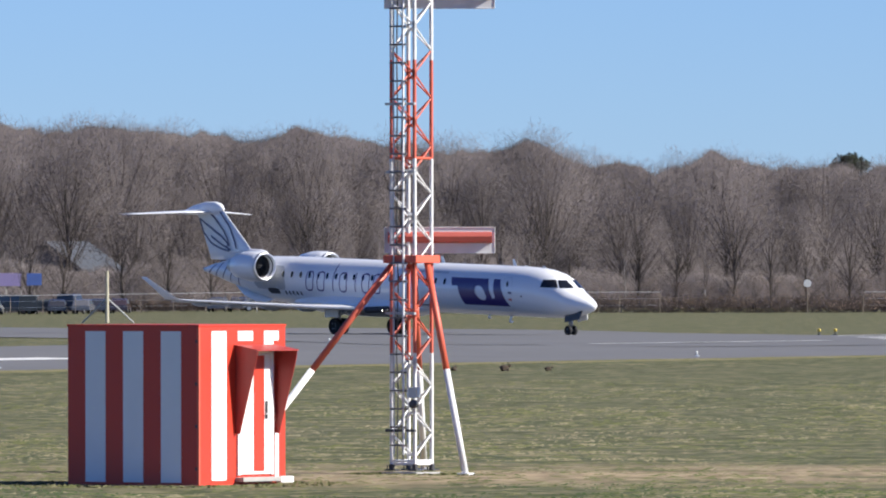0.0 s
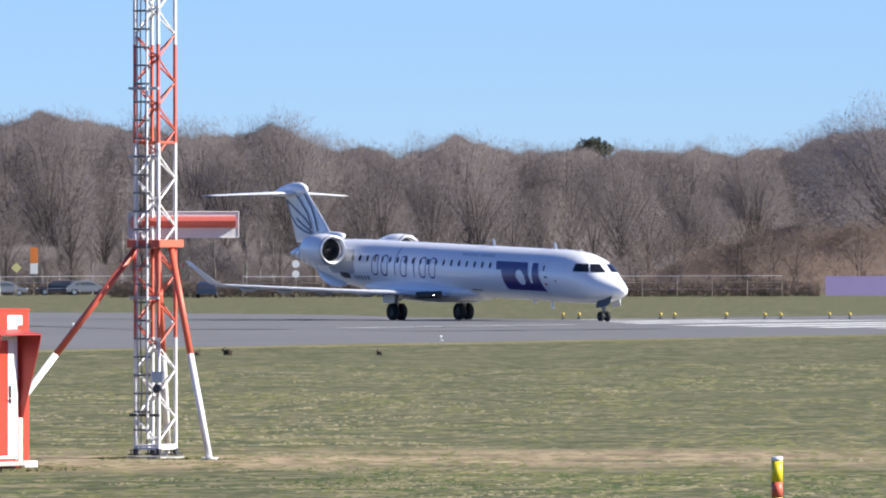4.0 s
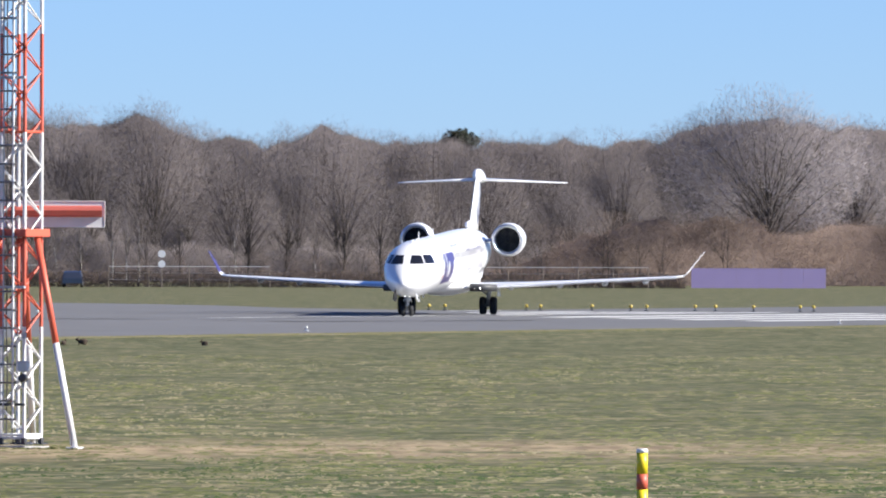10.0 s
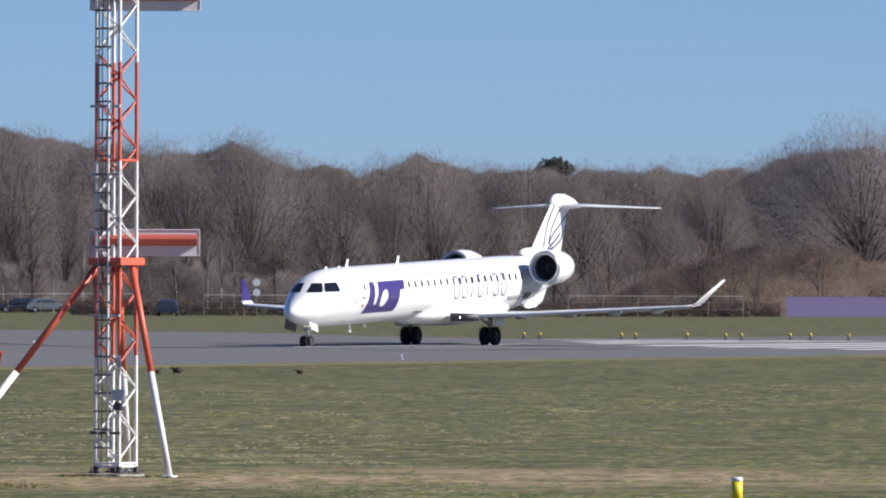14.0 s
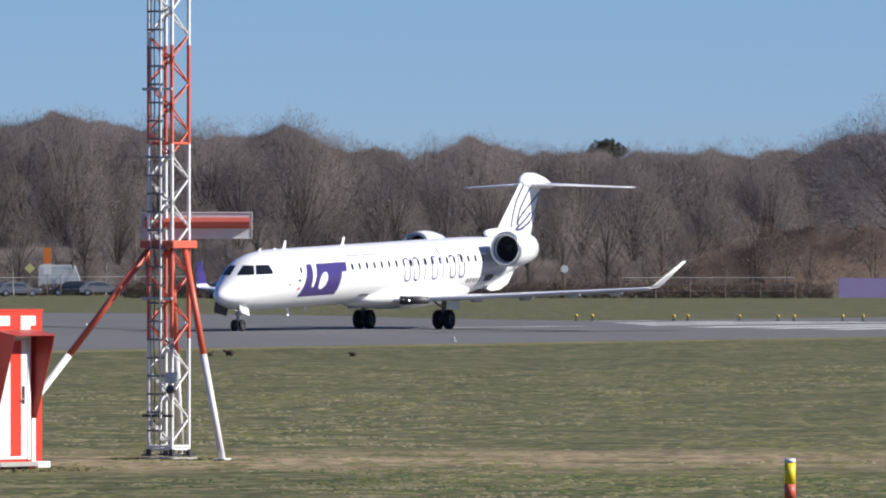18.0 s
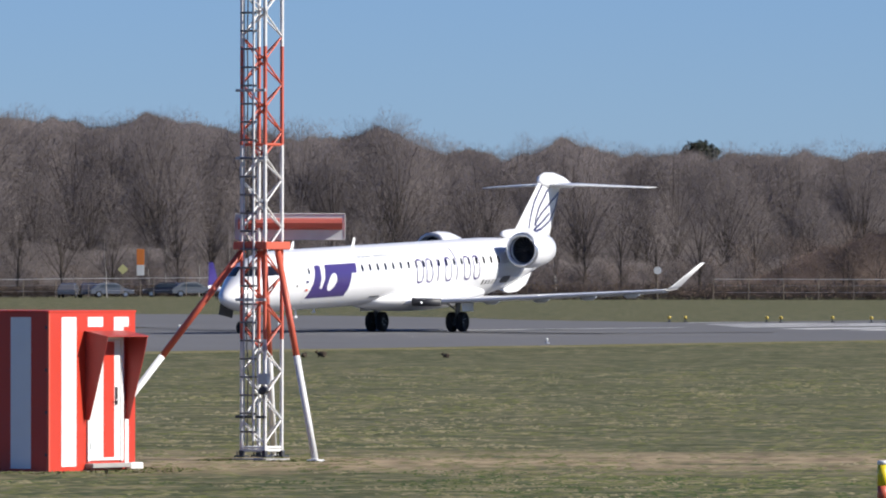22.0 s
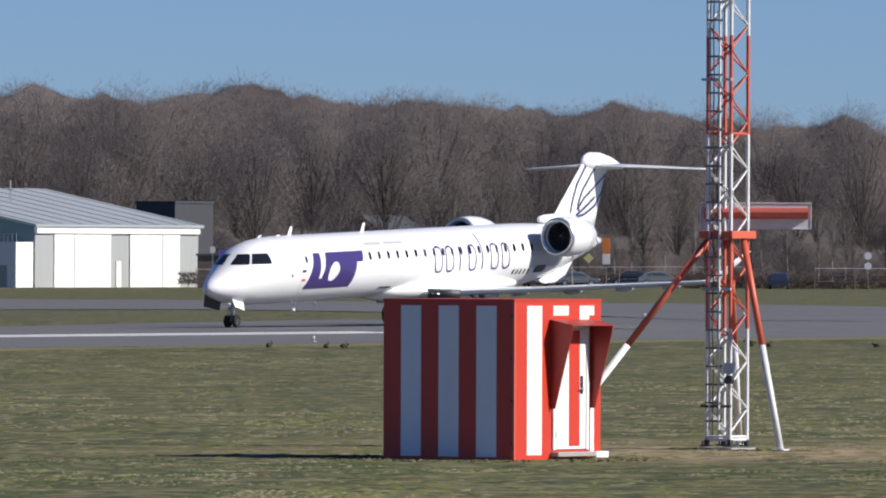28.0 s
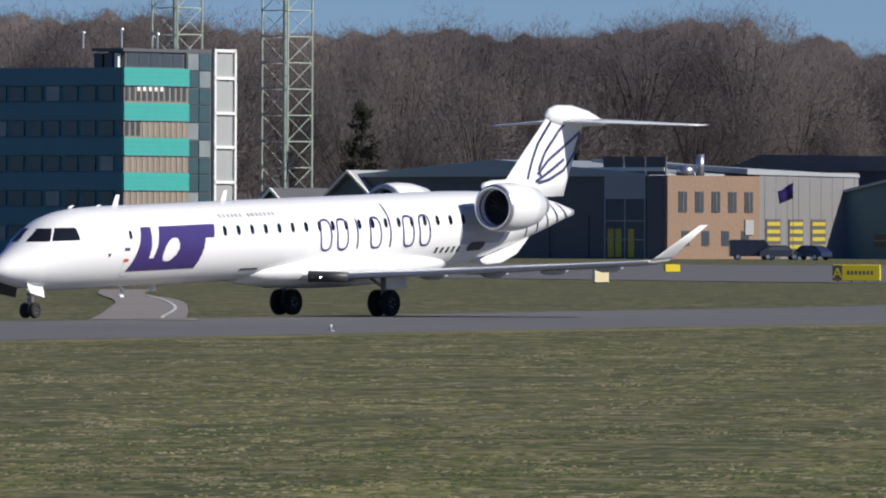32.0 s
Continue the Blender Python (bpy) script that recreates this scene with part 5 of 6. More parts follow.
M_door_white = mat("white_door_panels", (0.74, 0.74, 0.72), 0.5, grain=0.35, scale=0.8, second=(0.62, 0.62, 0.60))
M_clad_grey = mat("grey_cladding", (0.36, 0.37, 0.37), 0.55, grain=0.4, scale=0.8, stretch=(4, 4, 0.3))
M_tan = mat("tan_brick", (0.25, 0.165, 0.115), 0.85, grain=0.6, scale=2.4, second=(0.20, 0.135, 0.098), bump=0.3)
M_black = mat("dark_cladding", (0.105, 0.105, 0.112), 0.5, grain=0.4, scale=1.2)
M_wing = mat("dull_grey_panels", (0.215, 0.212, 0.215), 0.6, grain=0.4, scale=0.8, stretch=(4, 4, 0.3))
M_band = mat("dulled_yellow_paint", (0.52, 0.42, 0.05), 0.5, grain=0.4, scale=3)
M_pane = mat("window_glass", (0.055, 0.07, 0.085), 0.32, grain=0.4, scale=0.8)
M_pane_pale = mat("pale_window_glass", (0.25, 0.28, 0.29), 0.15, grain=0.6, scale=0.5, second=(0.12, 0.15, 0.16))
M_pane_teal = mat("teal_window_glass", (0.05, 0.09, 0.105), 0.12, grain=0.4, scale=0.8)
M_tower_steel = mat("green_grey_steel", (0.40, 0.46, 0.39), 0.5, grain=0.4, scale=2)
M_lilac = mat("lilac_panels", (0.36, 0.29, 0.50), 0.6, grain=0.4, scale=0.6, second=(0.30, 0.24, 0.42))
M_blue = mat("blue_board", (0.10, 0.17, 0.45), 0.5, grain=0.3, scale=2)
M_orange = mat("orange_board", (0.75, 0.22, 0.04), 0.5, grain=0.3, scale=3)
M_board = mat("pale_boards", (0.30, 0.26, 0.215), 0.8, grain=0.6, scale=3)
M_woodwall = mat("weathered_boards", (0.24, 0.20, 0.16), 0.8, grain=0.6, scale=3)


def at_bearing(u, d, rz=GRID):
    x, y = bearing(u, d)
    return pose(x, y, land(x, y), 0, 0, rz)


def boxed(name, parent, material, x0, x1, y0, y1, z0, z1, label="", bevel=0.0):
    bm = bmesh.new()
    box(bm, x0, x1, y0, y1, z0, z1, bevel)
    return part(name, bm, material, parent, label)


def hangar():
    W, L, E, A = 36.4, 32.7, 6.1, 9.7
    hg = thing("hangar", "large hangar with a pale metal roof and white sliding doors", "hangar", at_bearing(-1906, 1000))
    bm = bmesh.new()
    prof = [(0, -1), (0, E), (-W / 2, A), (-W, E), (-W, -1)]
    loft(bm, [[(x, y, z) for x, z in prof] for y in (0.0, L)])
    body = part("wall", bm, mat("grey_blue_cladding", (0.115, 0.205, 0.245), 0.6, grain=0.5, scale=0.9, second=(0.085, 0.16, 0.195), stretch=(3, 3, 0.3)), hg, "dark blue-green clad walls")
    for s, (xa, xb) in enumerate(((0.5, -W / 2), (-W - 0.5, -W / 2))):
        bm = bmesh.new()
        za = E - 0.1
        loft(bm, [[(xa, y, za), (xb, y, A + 0.05), (xb, y, A + 0.3), (xa, y, za + 0.25)] for y in (-0.5, L + 0.5)])
        roof = part("roof", bm, M_roof, hg, "pale grey ribbed metal roof")
        for k in range(9):
            y = 1 + k * (L - 2) / 8
            bm = bmesh.new()
            tube(bm, (xa, y, za + 0.27), (xb, y, A + 0.32), 0.06, n=4)
            part("roof_seam", bm, M_clad_grey, roof)
    # the door side
    def yy(px):
        return (px - 60) / 300 * L
    boxed("fascia", hg, M_door_white, 0.0, 0.35, 0.0, L, E - 0.75, E - 0.12, "white fascia over the doors")
    for a, b in ((60, 93), (197, 230), (325, 360)):
        boxed("wall_panel", hg, M_clad_grey, 0.0, 0.10, yy(a), yy(b), -0.2, E - 0.75, "grey wall panel")
    for a, b in ((93, 130), (130.5, 197), (231, 292), (292.5, 325)):
        leaf = boxed("sliding_door", hg, M_door_white, 0.05, 0.22, yy(a), yy(b), -0.1, E - 0.78, "tall white sliding door leaf")
        boxed("door_seam", leaf, M_clad_grey, 0.22, 0.24, yy(b) - 0.12, yy(b), 0.0, E - 0.9)
    boxed("side_door", hg, M_door_white, 0.1, 0.2, yy(206), yy(215), 0, 2.6, "small white side door")
    boxed("side_door", hg, M_door_white, -11.5, -10.6, -0.12, 0, 0, 2.3, "small white side door")
    # gable windows
    for x, z, w, h in ((-W / 2 - 1.3, 5.6, 2.8, 2.6), (-W / 2 - 8.2, 5.4, 1.6, 1.6), (-W / 2 + 6.8, 5.4, 1.5, 1.4), (-30, 1.2, 3.6, 1.3), (-25, 1.2, 3.4, 1.3), (-W / 2 - 1.3, 1.0, 2.8, 3.0), (-13.5, 1.6, 3.2, 1.3), (-12.8, 5.0, 1.2, 1.4)):
        win = boxed("window", hg, M_pane, x, x + w, -0.10, 0, z, z + h, "dark window with pale glazing bars")
        boxed("window_frame", win, M_clad_grey, x + w / 2 - 0.05, x + w / 2 + 0.05, -0.14, -0.08, z, z + h)
        boxed("window_frame", win, M_clad_grey, x, x + w, -0.14, -0.08, z + h / 2 - 0.05, z + h / 2 + 0.05)
    # white annexe with a railed roof, and a landing above
    an = boxed("annexe", hg, M_door_white, -4.9, -0.1, -3.4, -0.02, -0.5, 4.5, "white flat-roofed annexe")
    boxed("annexe_door", an, M_clad_grey, -2.0, -1.1, -3.45, -3.38, 0, 2.2)
    ld = boxed("landing", hg, M_door_white, -9.2, -5.0, -2.0, -0.02, 4.6, 4.9, "white landing on the gable")
    boxed("landing_wall", ld, M_door_white, -9.2, -5.0, -1.9, -1.7, 4.9, 7.4)
    for x in (-8.8, -7.5, -6.2):
        boxed("landing_pane", ld, M_pane, x, x + 0.9, -1.93, -1.88, 5.5, 7.1)
    for k in range(5):
        x = -9.2 + 4.2 * k / 4
        boxed("baluster", ld, M_clad_grey, x - 0.04, x + 0.04, -2.0, -1.9, 4.9, 7.45)
    for k in range(11):
        x = -4.9 + 4.8 * k / 10
        boxed("baluster", an, M_clad_grey, x - 0.02, x + 0.02, -3.35, -3.31, 4.5, 5.3)
    boxed("rail", an, M_clad_grey, -4.9, -0.1, -3.36, -3.30, 5.26, 5.32)
    bm = bmesh.new()
    tube(bm, (-11, 14, A - 1.6), (-11, 14, A + 1.0), 0.08, n=6)
    tube(bm, (-11.5, 14, A + 0.1), (-10.6, 14, A + 0.1), 0.05, n=6)
    part("roof_aerial", bm, M_steel, hg, "thin aerial on the roof")
    boxed("sign_board", hg, M_blue, -W / 2 - 9.5, -W / 2 - 6.3, -0.15, -0.02, 3.5, 4.9, "blue board on the gable")


def works():
    """The maintenance building: dark front, tan brick side, grey clad side with banded doors."""
    wk = thing("workshop_building", "long workshop building of dark cladding, tan brick and grey panels", "building", at_bearing(-2732, 990) @ Matrix.Diagonal((1, 1, 0.92, 1)))
    boxed("dark_block", wk, M_black, -37.5, -0.02, 0, 30, -1, 8.9, "dark clad front block")
    bm = bmesh.new()
    loft(bm, [[(-38, y, 8.9), (-20, y, 10.6), (-2, y, 9.1), (-2, y, 8.8), (-38, y, 8.7)] for y in (-0.4, 30)])
    part("shallow_roof", bm, M_roof, wk, "pale shallow roof")
    boxed("roof_edge", wk, M_door_white, -20, 0.0, -0.3, 0.2, 9.35, 9.75, "white roof edge")
    tan = boxed("brick_wing", wk, M_tan, -0.0, 0.4, -0.3, 16.4, -1, 8.9, "tan brick wall")
    boxed("brick_return", tan, M_black, -2.0, -0.02, -0.35, -0.02, -1, 8.85)
    for k in range(5):
        y = 1.6 + 3.0 * k
        w = boxed("window", wk, M_pane, 0.38, 0.46, y, y + 1.5, 5.0, 7.2, "tall window in the brick wall")
        boxed("window_frame", w, M_tan, 0.44, 0.52, y + 0.7, y + 0.8, 5.0, 7.2)
    for k in range(4):
        y = 2.2 + 3.6 * k
        boxed("window", wk, M_pane, 0.38, 0.44, y, y + 1.4, 1.4, 3.0, "lower window")
    boxed("emblem_board", wk, M_clad_grey, 0.45, 0.55, 13.6, 15.1, 2.6, 4.2, "pale square board on the brick wall")
    grey = boxed("grey_wing", wk, M_wing, -0.1, 0.35, 16.4, 35.0, -1, 9.4, "grey clad wall")
    for k in range(9):
        y = 17.4 + k * 2.1
        boxed("panel_seam", grey, M_black, 0.34, 0.37, y, y + 0.03, 0, 9.4)
    for k in range(3):
        y = 17.6 + 4.2 * k
        d = boxed("banded_door", wk, M_black, 0.34, 0.44, y, y + 2.7, -0.2, 4.3, "dark door with yellow bands")
        for j in range(5):
            boxed("yellow_band", d, M_band, 0.43, 0.48, y + 0.15, y + 2.55, 0.3 + 0.82 * j, 0.3 + 0.82 * j + 0.42)
    bm = bmesh.new()
    loft(bm, [[(0.5, 14, 9.1), (0.5, 35, 8.9), (0.5, 35, 9.2), (0.5, 14, 9.7)], [(-18, 14, 10.4), (-18, 35, 9.8), (-18, 35, 10.1), (-18, 14, 10.8)]])
    part("side_roof", bm, M_roof, wk, "pale roof over the grey wing")
    for k in range(3):
        boxed("solar_panel", wk, M_black, -7.2 + 2.5 * k, -4.9 + 2.5 * k, -0.2, 0.0, 8.95, 10.9, "dark upright panel on the roof")
    bm = bmesh.new()
    tube(bm, (-1.2, 8, 8.8), (-1.2, 8, 11.2), 0.42, n=14)
    part("flue", bm, M_alu, wk, "bare metal flue", True)
    bm = bmesh.new()
    spin(bm, [(8.9, 0.3), (9.1, 0.9), (9.8, 0.8), (10.1, 0.1)], "z", 14, (-1.5, 5.8, 0))
    part("roof_cowl", bm, M_alu, wk, "metal roof cowl", True)
    # glazed bay with yellow things inside
    bay = boxed("glazed_bay", wk, M_pane, -7.0, -2.2, -0.25, -0.02, -0.5, 6.4, "tall glazed bay")
    boxed("bay_header", wk, M_clad_grey, -7.0, -2.2, -0.3, -0.02, 6.4, 8.8, "grey panel over the bay")
    for x in (-7.0, -4.65, -2.3):
        boxed("mullion", bay, M_clad_grey, x, x + 0.12, -0.32, -0.2, -0.5, 6.4)
    for z in (2.0, 4.0):
        boxed("mullion", bay, M_clad_grey, -7.0, -2.2, -0.32, -0.2, z, z + 0.1)
    for x in (-6.6, -5.7, -4.2):
        boxed("yellow_panel", bay, M_band, x, x + 0.7, -0.30, -0.24, 0.2, 3.2)
    for k in range(6):
        boxed("bay_door", wk, M_black, -36 + k * 4.6, -32 + k * 4.6, -0.12, -0.02, -0.2, 4.6, "dark folding door")
    # the flat hall behind
    hall = thing("back_hall", "low dark-roofed hall behind the workshop", "building", at_bearing(-2560, 1040))
    boxed("wall", hall, M_black, -4, 17, 0, 20, -1, 9.0)
    bm = bmesh.new()
    loft(bm, [[(-5, y, 8.9), (0, y, 10.6), (17, y, 10.4), (18, y, 8.9)] for y in (-0.5, 20)])
    part("roof", bm, mat("brown_felt_roof", (0.22, 0.195, 0.18), 0.9, grain=0.5, scale=1), hall, "dull brown-grey felt roof")


def office():
    of = thing("office_tower", "turquoise and brown banded office block with a white-framed lift tower", "building", at_bearing(-3691, 1000))
    boxed("core", of, M_teal_shade, -30, -0.3, 0.3, 11.0, -1, 18.6)
    for k in range(6):
        z = 18.7 - 3.46 * k
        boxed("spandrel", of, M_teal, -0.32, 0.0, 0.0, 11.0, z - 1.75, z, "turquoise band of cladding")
        # front bands: shade is in their colour, turquoise only on the sunlit side
        boxed("spandrel", of, M_teal_shade, -30, -0.32, 0.0, 0.32, z - 1.75, z, "band of teal cladding, darkened in colour for the shaded front")
        if k < 5:
            strip_ = boxed("window_band", of, M_woodwall, -0.32, -0.12, 0.1, 11.0, z - 3.46, z - 1.75, "brown boarded window band")
            for j in range(11):
                y = 0.30 + 0.97 * j
                pale = k == 0 and 2 <= j <= 6
                if k > 0 and not (k == 1 and j < 3):
                    boxed("board", strip_, M_board, -0.14, -0.07, y, y + 0.42, z - 3.4, z - 1.8)
                    continue
                boxed("pane", strip_, M_pane, -0.14, -0.07, y, y + 0.55, z - 3.25, z - 1.85)
                if pale:
                    boxed("blind", strip_, M_door_white, -0.09, -0.05, y + 0.04, y + 0.51, z - 2.3, z - 1.88, "white half-drawn blind")
            for j in range(13):
                x = -29.4 + 2.2 * j
                boxed("pane", of, M_pane_pale if (j * 7 + k * 3) % 9 < 1 else M_pane_teal, x, x + 1.55, 0.12, 0.28, z - 3.3, z - 1.85)
            for h in (0.45, 0.9, 1.35):
                boxed("groove", of, M_teal_shade, -0.1, 0.012, 0.02, 11.0, z - h - 0.03, z - h)
            boxed("teal_ledge", of, M_teal_shade, -0.1, 0.06, 0, 11.0, z - 1.80, z - 1.70)
    boxed("penthouse", of, M_black, -2.6, -0.6, 0.9, 11.0, 18.6, 20.3, "dark set-back top storey")
    boxed("roof_slab", of, M_black, -4.2, -0.35, 0.3, 15.3, 20.3, 20.62, "thin dark roof slab")
    for j in range(5):
        boxed("penthouse_pane", of, M_pane, -0.6, -0.55, 1.3 + 1.9 * j, 3.0 + 1.9 * j, 18.9, 20.2)
    for k in range(3):
        boxed("roof_unit", of, M_pane if k < 2 else M_door_white, -4.0 + 1.25 * k, -3.0 + (1.25 if k < 2 else 0.95) * k, 0.4, 1.4, 18.7, 20.1)
    stair = boxed("stair_core", of, M_black, -1.2, -0.4, 11.0, 15.3, -1, 20.7, "dark glazed stair core")
    for k in range(12):
        z = 20.2 - 1.73 * k
        for j in range(2):
            boxed("pane", stair, M_pane_pale if (k * 5 + j * 3) % 4 == 0 else M_pane_teal, -0.42, -0.30, 11.15 + 2.0 * j, 13.0 + 2.0 * j, z - 1.6, z)
    lift = boxed("lift_tower", of, M_clad_grey, -3.0, -0.3, 15.4, 19.2, -1, 20.7, "grey louvred lift tower in a white frame")
    for y in (15.4, 18.9):
        boxed("white_frame", lift, M_door_white, -0.32, -0.05, y, y + 0.32, -1, 20.8)
    for z in (20.35, 17.6, 14.1, 10.7, 7.2, 3.7):
        boxed("white_frame", lift, M_door_white, -0.32, -0.05, 15.4, 19.22, z + 0.1, z + 0.4)
    for x, y, h in ((-8, 4, 1.6), (-4, 5, 1.9), (-2.5, 9, 1.5)):
        bm = bmesh.new()
        tube(bm, (x, y, 20.7), (x, y, 20.7 + h), 0.1, n=8)
        spin(bm, [(20.5 + h, 0.05), (20.6 + h, 0.25), (20.8 + h, 0.2)], "z", 10, (x, y, 0))
        part("roof_aerial", bm, M_steel, of)


def lattice_tower(u, d, w, H):
    lt = thing("radio_tower", "tall open green-grey steel lattice tower", "tower", at_bearing(u, d, -33), group="radio towers by the office block")
    h = w / 2
    cs = [(-h, -h), (h, -h), (h, h), (-h, h)]
    for x, y in cs:
        bm = bmesh.new()
        tube(bm, (x, y, -0.5), (x, y, H), 0.11, n=6)
        part("leg", bm, M_tower_steel, lt)
    bm = bmesh.new()
    tube(bm, (-0.3, 0, -0.5), (-0.3, 0, H), 0.24, n=10)
    part("centre_pole", bm, M_tower_steel, lt, "thick pale centre pole")
    n = int(H / 2.7)
    for k in range(n):
        z = 2.7 * k + 1.0
        for f in range(4):
            (xa, ya), (xb, yb) = cs[f], cs[(f + 1) % 4]
            bm = bmesh.new()
            tube(bm, (xa, ya, z), (xb, yb, z), 0.07, n=4)
            part("rung_bar", bm, M_tower_steel, lt)
            bm = bmesh.new()
            tube(bm, (xa, ya, z), (xb, yb, z + 2.7), 0.045, n=4)
            part("brace", bm, M_tower_steel, lt)
            if f in (2, 3):
                bm = bmesh.new()
                tube(bm, (xb, yb, z), (xa, ya, z + 2.7), 0.045, n=4)
                part("brace", bm, M_tower_steel, lt)


def gable_house(u, d, w, l, e, a, name, label, m_wall, m_roof, rz=GRID):
    hs = thing(name, label, "house", at_bearing(u, d, rz))
    bm = bmesh.new()
    loft(bm, [[(0, y, -1), (w, y, -1), (w, y, e), (w / 2, y, a), (0, y, e)] for y in (0, l)])
    part("wall", bm, m_wall, hs)
    for s in (0, 1):
        bm = bmesh.new()
        xa = -0.4 if s == 0 else w + 0.4
        loft(bm, [[(xa, y, e - 0.2), (w / 2, y, a + 0.05), (w / 2, y, a + 0.3), (xa, y, e + 0.05)] for y in (-0.5, l + 0.5)])
        part("roof", bm, m_roof, hs)
        bm = bmesh.new()
        tube(bm, (xa, -0.55, e - 0.05), (w / 2, -0.55, a + 0.2), 0.16, n=4)
        part("verge_board", bm, M_door_white if "white" in label else m_roof, hs, "verge board along the gable")


hangar()
works()
office()
lattice_tower(-3598, 1035, 3.6, 40)
lattice_tower(-3403, 1045, 3.65, 40)
gable_house(-3345, 1012, 7.5, 16, 5.0, 8.4, "dark_house", "dark gabled building with white verge boards", M_black, M_clad_grey)
gable_house(-3470, 1012, 6.0, 12, 3.6, 6.6, "dark_shed", "dark gabled shed with white verge boards", M_black, M_black)
gable_house(-1385, 1114, 8.6, 9, 4.6, 7.4, "blue_grey_house", "dull blue-grey gabled house among the trees", mat("dark_blue_render", (0.085, 0.10, 0.135), 0.7, grain=0.5, scale=1.5), M_blue_roof := mat("blue_grey_slates", (0.055, 0.065, 0.085), 0.95, grain=0.5, scale=1.5))
bh = thing("dark_hall", "dark windowless hall beside the hangar", "building", at_bearing(-1726, 1045))
boxed("wall", bh, mat("black_cladding", (0.05, 0.05, 0.06), 0.6, grain=0.4, scale=1), 0, 4.6, 0, 8, -1, 8.6)
boxed("parapet", bh, M_blue_roof, -0.1, 4.7, -0.1, 8.1, 8.6, 8.8)


# ---- edge of the field: fence, hedge, boards, signs ----
def fence(u0, u1, d, name, label):
    fc = thing(name, label, "fence")
    pts = []
    n = int((u1 - u0) * d / F / 3.0)
    post = None
    for k in range(n + 1):
        x, y = bearing(u0 + (u1 - u0) * k / n, d)
        z = land(x, y)
        pts.append((x, y, z))
        if post is None:
            bm = bmesh.new()
            tube(bm, (0, 0, -0.2), (0, 0, 1.95), 0.032, n=6)
            post = part("post", bm, M_woodwall, fc, at=pose(x, y, z))
        else:
            ob = new("post", post.data)
            ob.parent, ob.matrix_basis = fc, pose(x, y, z)
    for h, r in ((1.88, 0.03), (1.3, 0.012), (0.7, 0.012)):
        bm = bmesh.new()
        for (xa, ya, za), (xb, yb, zb) in zip(pts, pts[1:]):
            tube(bm, (xa, ya, za + h), (xb, yb, zb + h), r, n=4, caps=False)
        part("rail" if h > 1.8 else "wire", bm, M_mast_white if h > 1.8 else M_steel, fc)


fence(-525, -240, 905, "rail_fence", "long wire fence with a pale top rail")
fence(120, 430, 905, "rail_fence", "long wire fence with a pale top rail")
fence(-1620, -640, 985, "mesh_fence", "thin wire fence beside the car park")


def hedge(u0, u1, d, h, seed, label, m):
    rng = random.Random(seed)
    st = Sticks()
    for k in range(int((u1 - u0) * 9)):
        u = rng.uniform(u0, u1)
        x, y = bearing(u, d + rng.uniform(-1.2, 1.2))
        p = Vector((x, y, rng.random() ** 1.2 * h * (0.8 + 0.3 * noise.noise((u * 0.02, 1, 0)))))
        for g in range(2):
            st.twig(p, p + rand_dir(rng, 0.5) * rng.uniform(0.25, 0.7), 0.06, rand_dir(rng))
    ob = new("hedge", st.mesh("hedge", m))
    tagged(ob, label, "hedge", kind="stuff")


M_bramble = spray("brambles", (0.14, 0.112, 0.098), 0.3)
hedge(-760, 495, 915, 1.7, 3, "low dark brown leafless hedge behind the fence", M_bramble)
hedge(-1650, -700, 1015, 1.2, 4, "low dark hedge behind the car park", M_bramble)

wl = thing("panel_wall", "long low lilac panel wall at the airfield's edge", "wall", at_bearing(506, 930, 0))
for k in range(6):
    boxed("panel", wl, M_lilac, 2.06 * k, 2.06 * k + 2.05, 0, 0.12, -0.2, 1.78)
boxed("coping", wl, M_lilac, -0.03, 12.4, -0.005, 0.13, 1.78, 1.82)


def sign(u, d, name, label, shapes, post_h):
    sg = thing(name, label, "sign", at_bearing(u, d, 0))
    bm = bmesh.new()
    tube(bm, (0, 0, -0.2), (0, 0, post_h), 0.035, n=8)
    part("post", bm, M_woodwall, sg)
    for kind, x, z, r, w, m in shapes:
        bm = bmesh.new()
        if kind == "disc":
            spin(bm, [(-0.10, r), (-0.06, r)], "y", 24, (x, 0, z))
        elif kind == "diamond":
            loft(bm, [[(x, y, z + r), (x + r, y, z), (x, y, z - r), (x - r, y, z)] for y in (-0.10, -0.06)])
        else:
            box(bm, x - w / 2, x + w / 2, -0.10, -0.05, z - r, z + r, 0.01)
        part("plate", bm, m, sg)


sign(-431, 890, "round_sign", "two white round boards on one post", [("disc", 0, 3.0, 0.33, 0, M_white), ("disc", 0, 2.12, 0.32, 0, M_white)], 3.3)
sign(21, 895, "round_sign", "white round board on a post", [("disc", 0, 2.65, 0.34, 0, M_door_white)], 2.9)
sign(-894, 960, "banner", "orange and white upright banner on a post", [("plate", 0, 3.9, 0.75, 0.72, M_orange), ("plate", 0, 2.65, 0.5, 0.72, M_door_white)], 4.6)
sign(-925, 960, "diamond_sign", "pale yellow diamond sign on a post", [("diamond", 0, 2.75, 0.5, 0, mat("pale_yellow", (0.62, 0.58, 0.25), 0.5, grain=0.2, scale=3))], 2.9)
sign(-1394, 1010, "lilac_board", "lilac board on posts beside the car park", [("plate", 0, 3.45, 0.65, 2.7, M_lilac)], 4.0)
sign(-1347, 1010, "blue_board", "blue board on posts beside the car park", [("plate", 0, 3.45, 0.6, 1.5, M_blue)], 4.4)
sign(-2507, 960, "flag_post", "purple flag hanging from a pale pole", [], 7.6)
bm = bmesh.new()
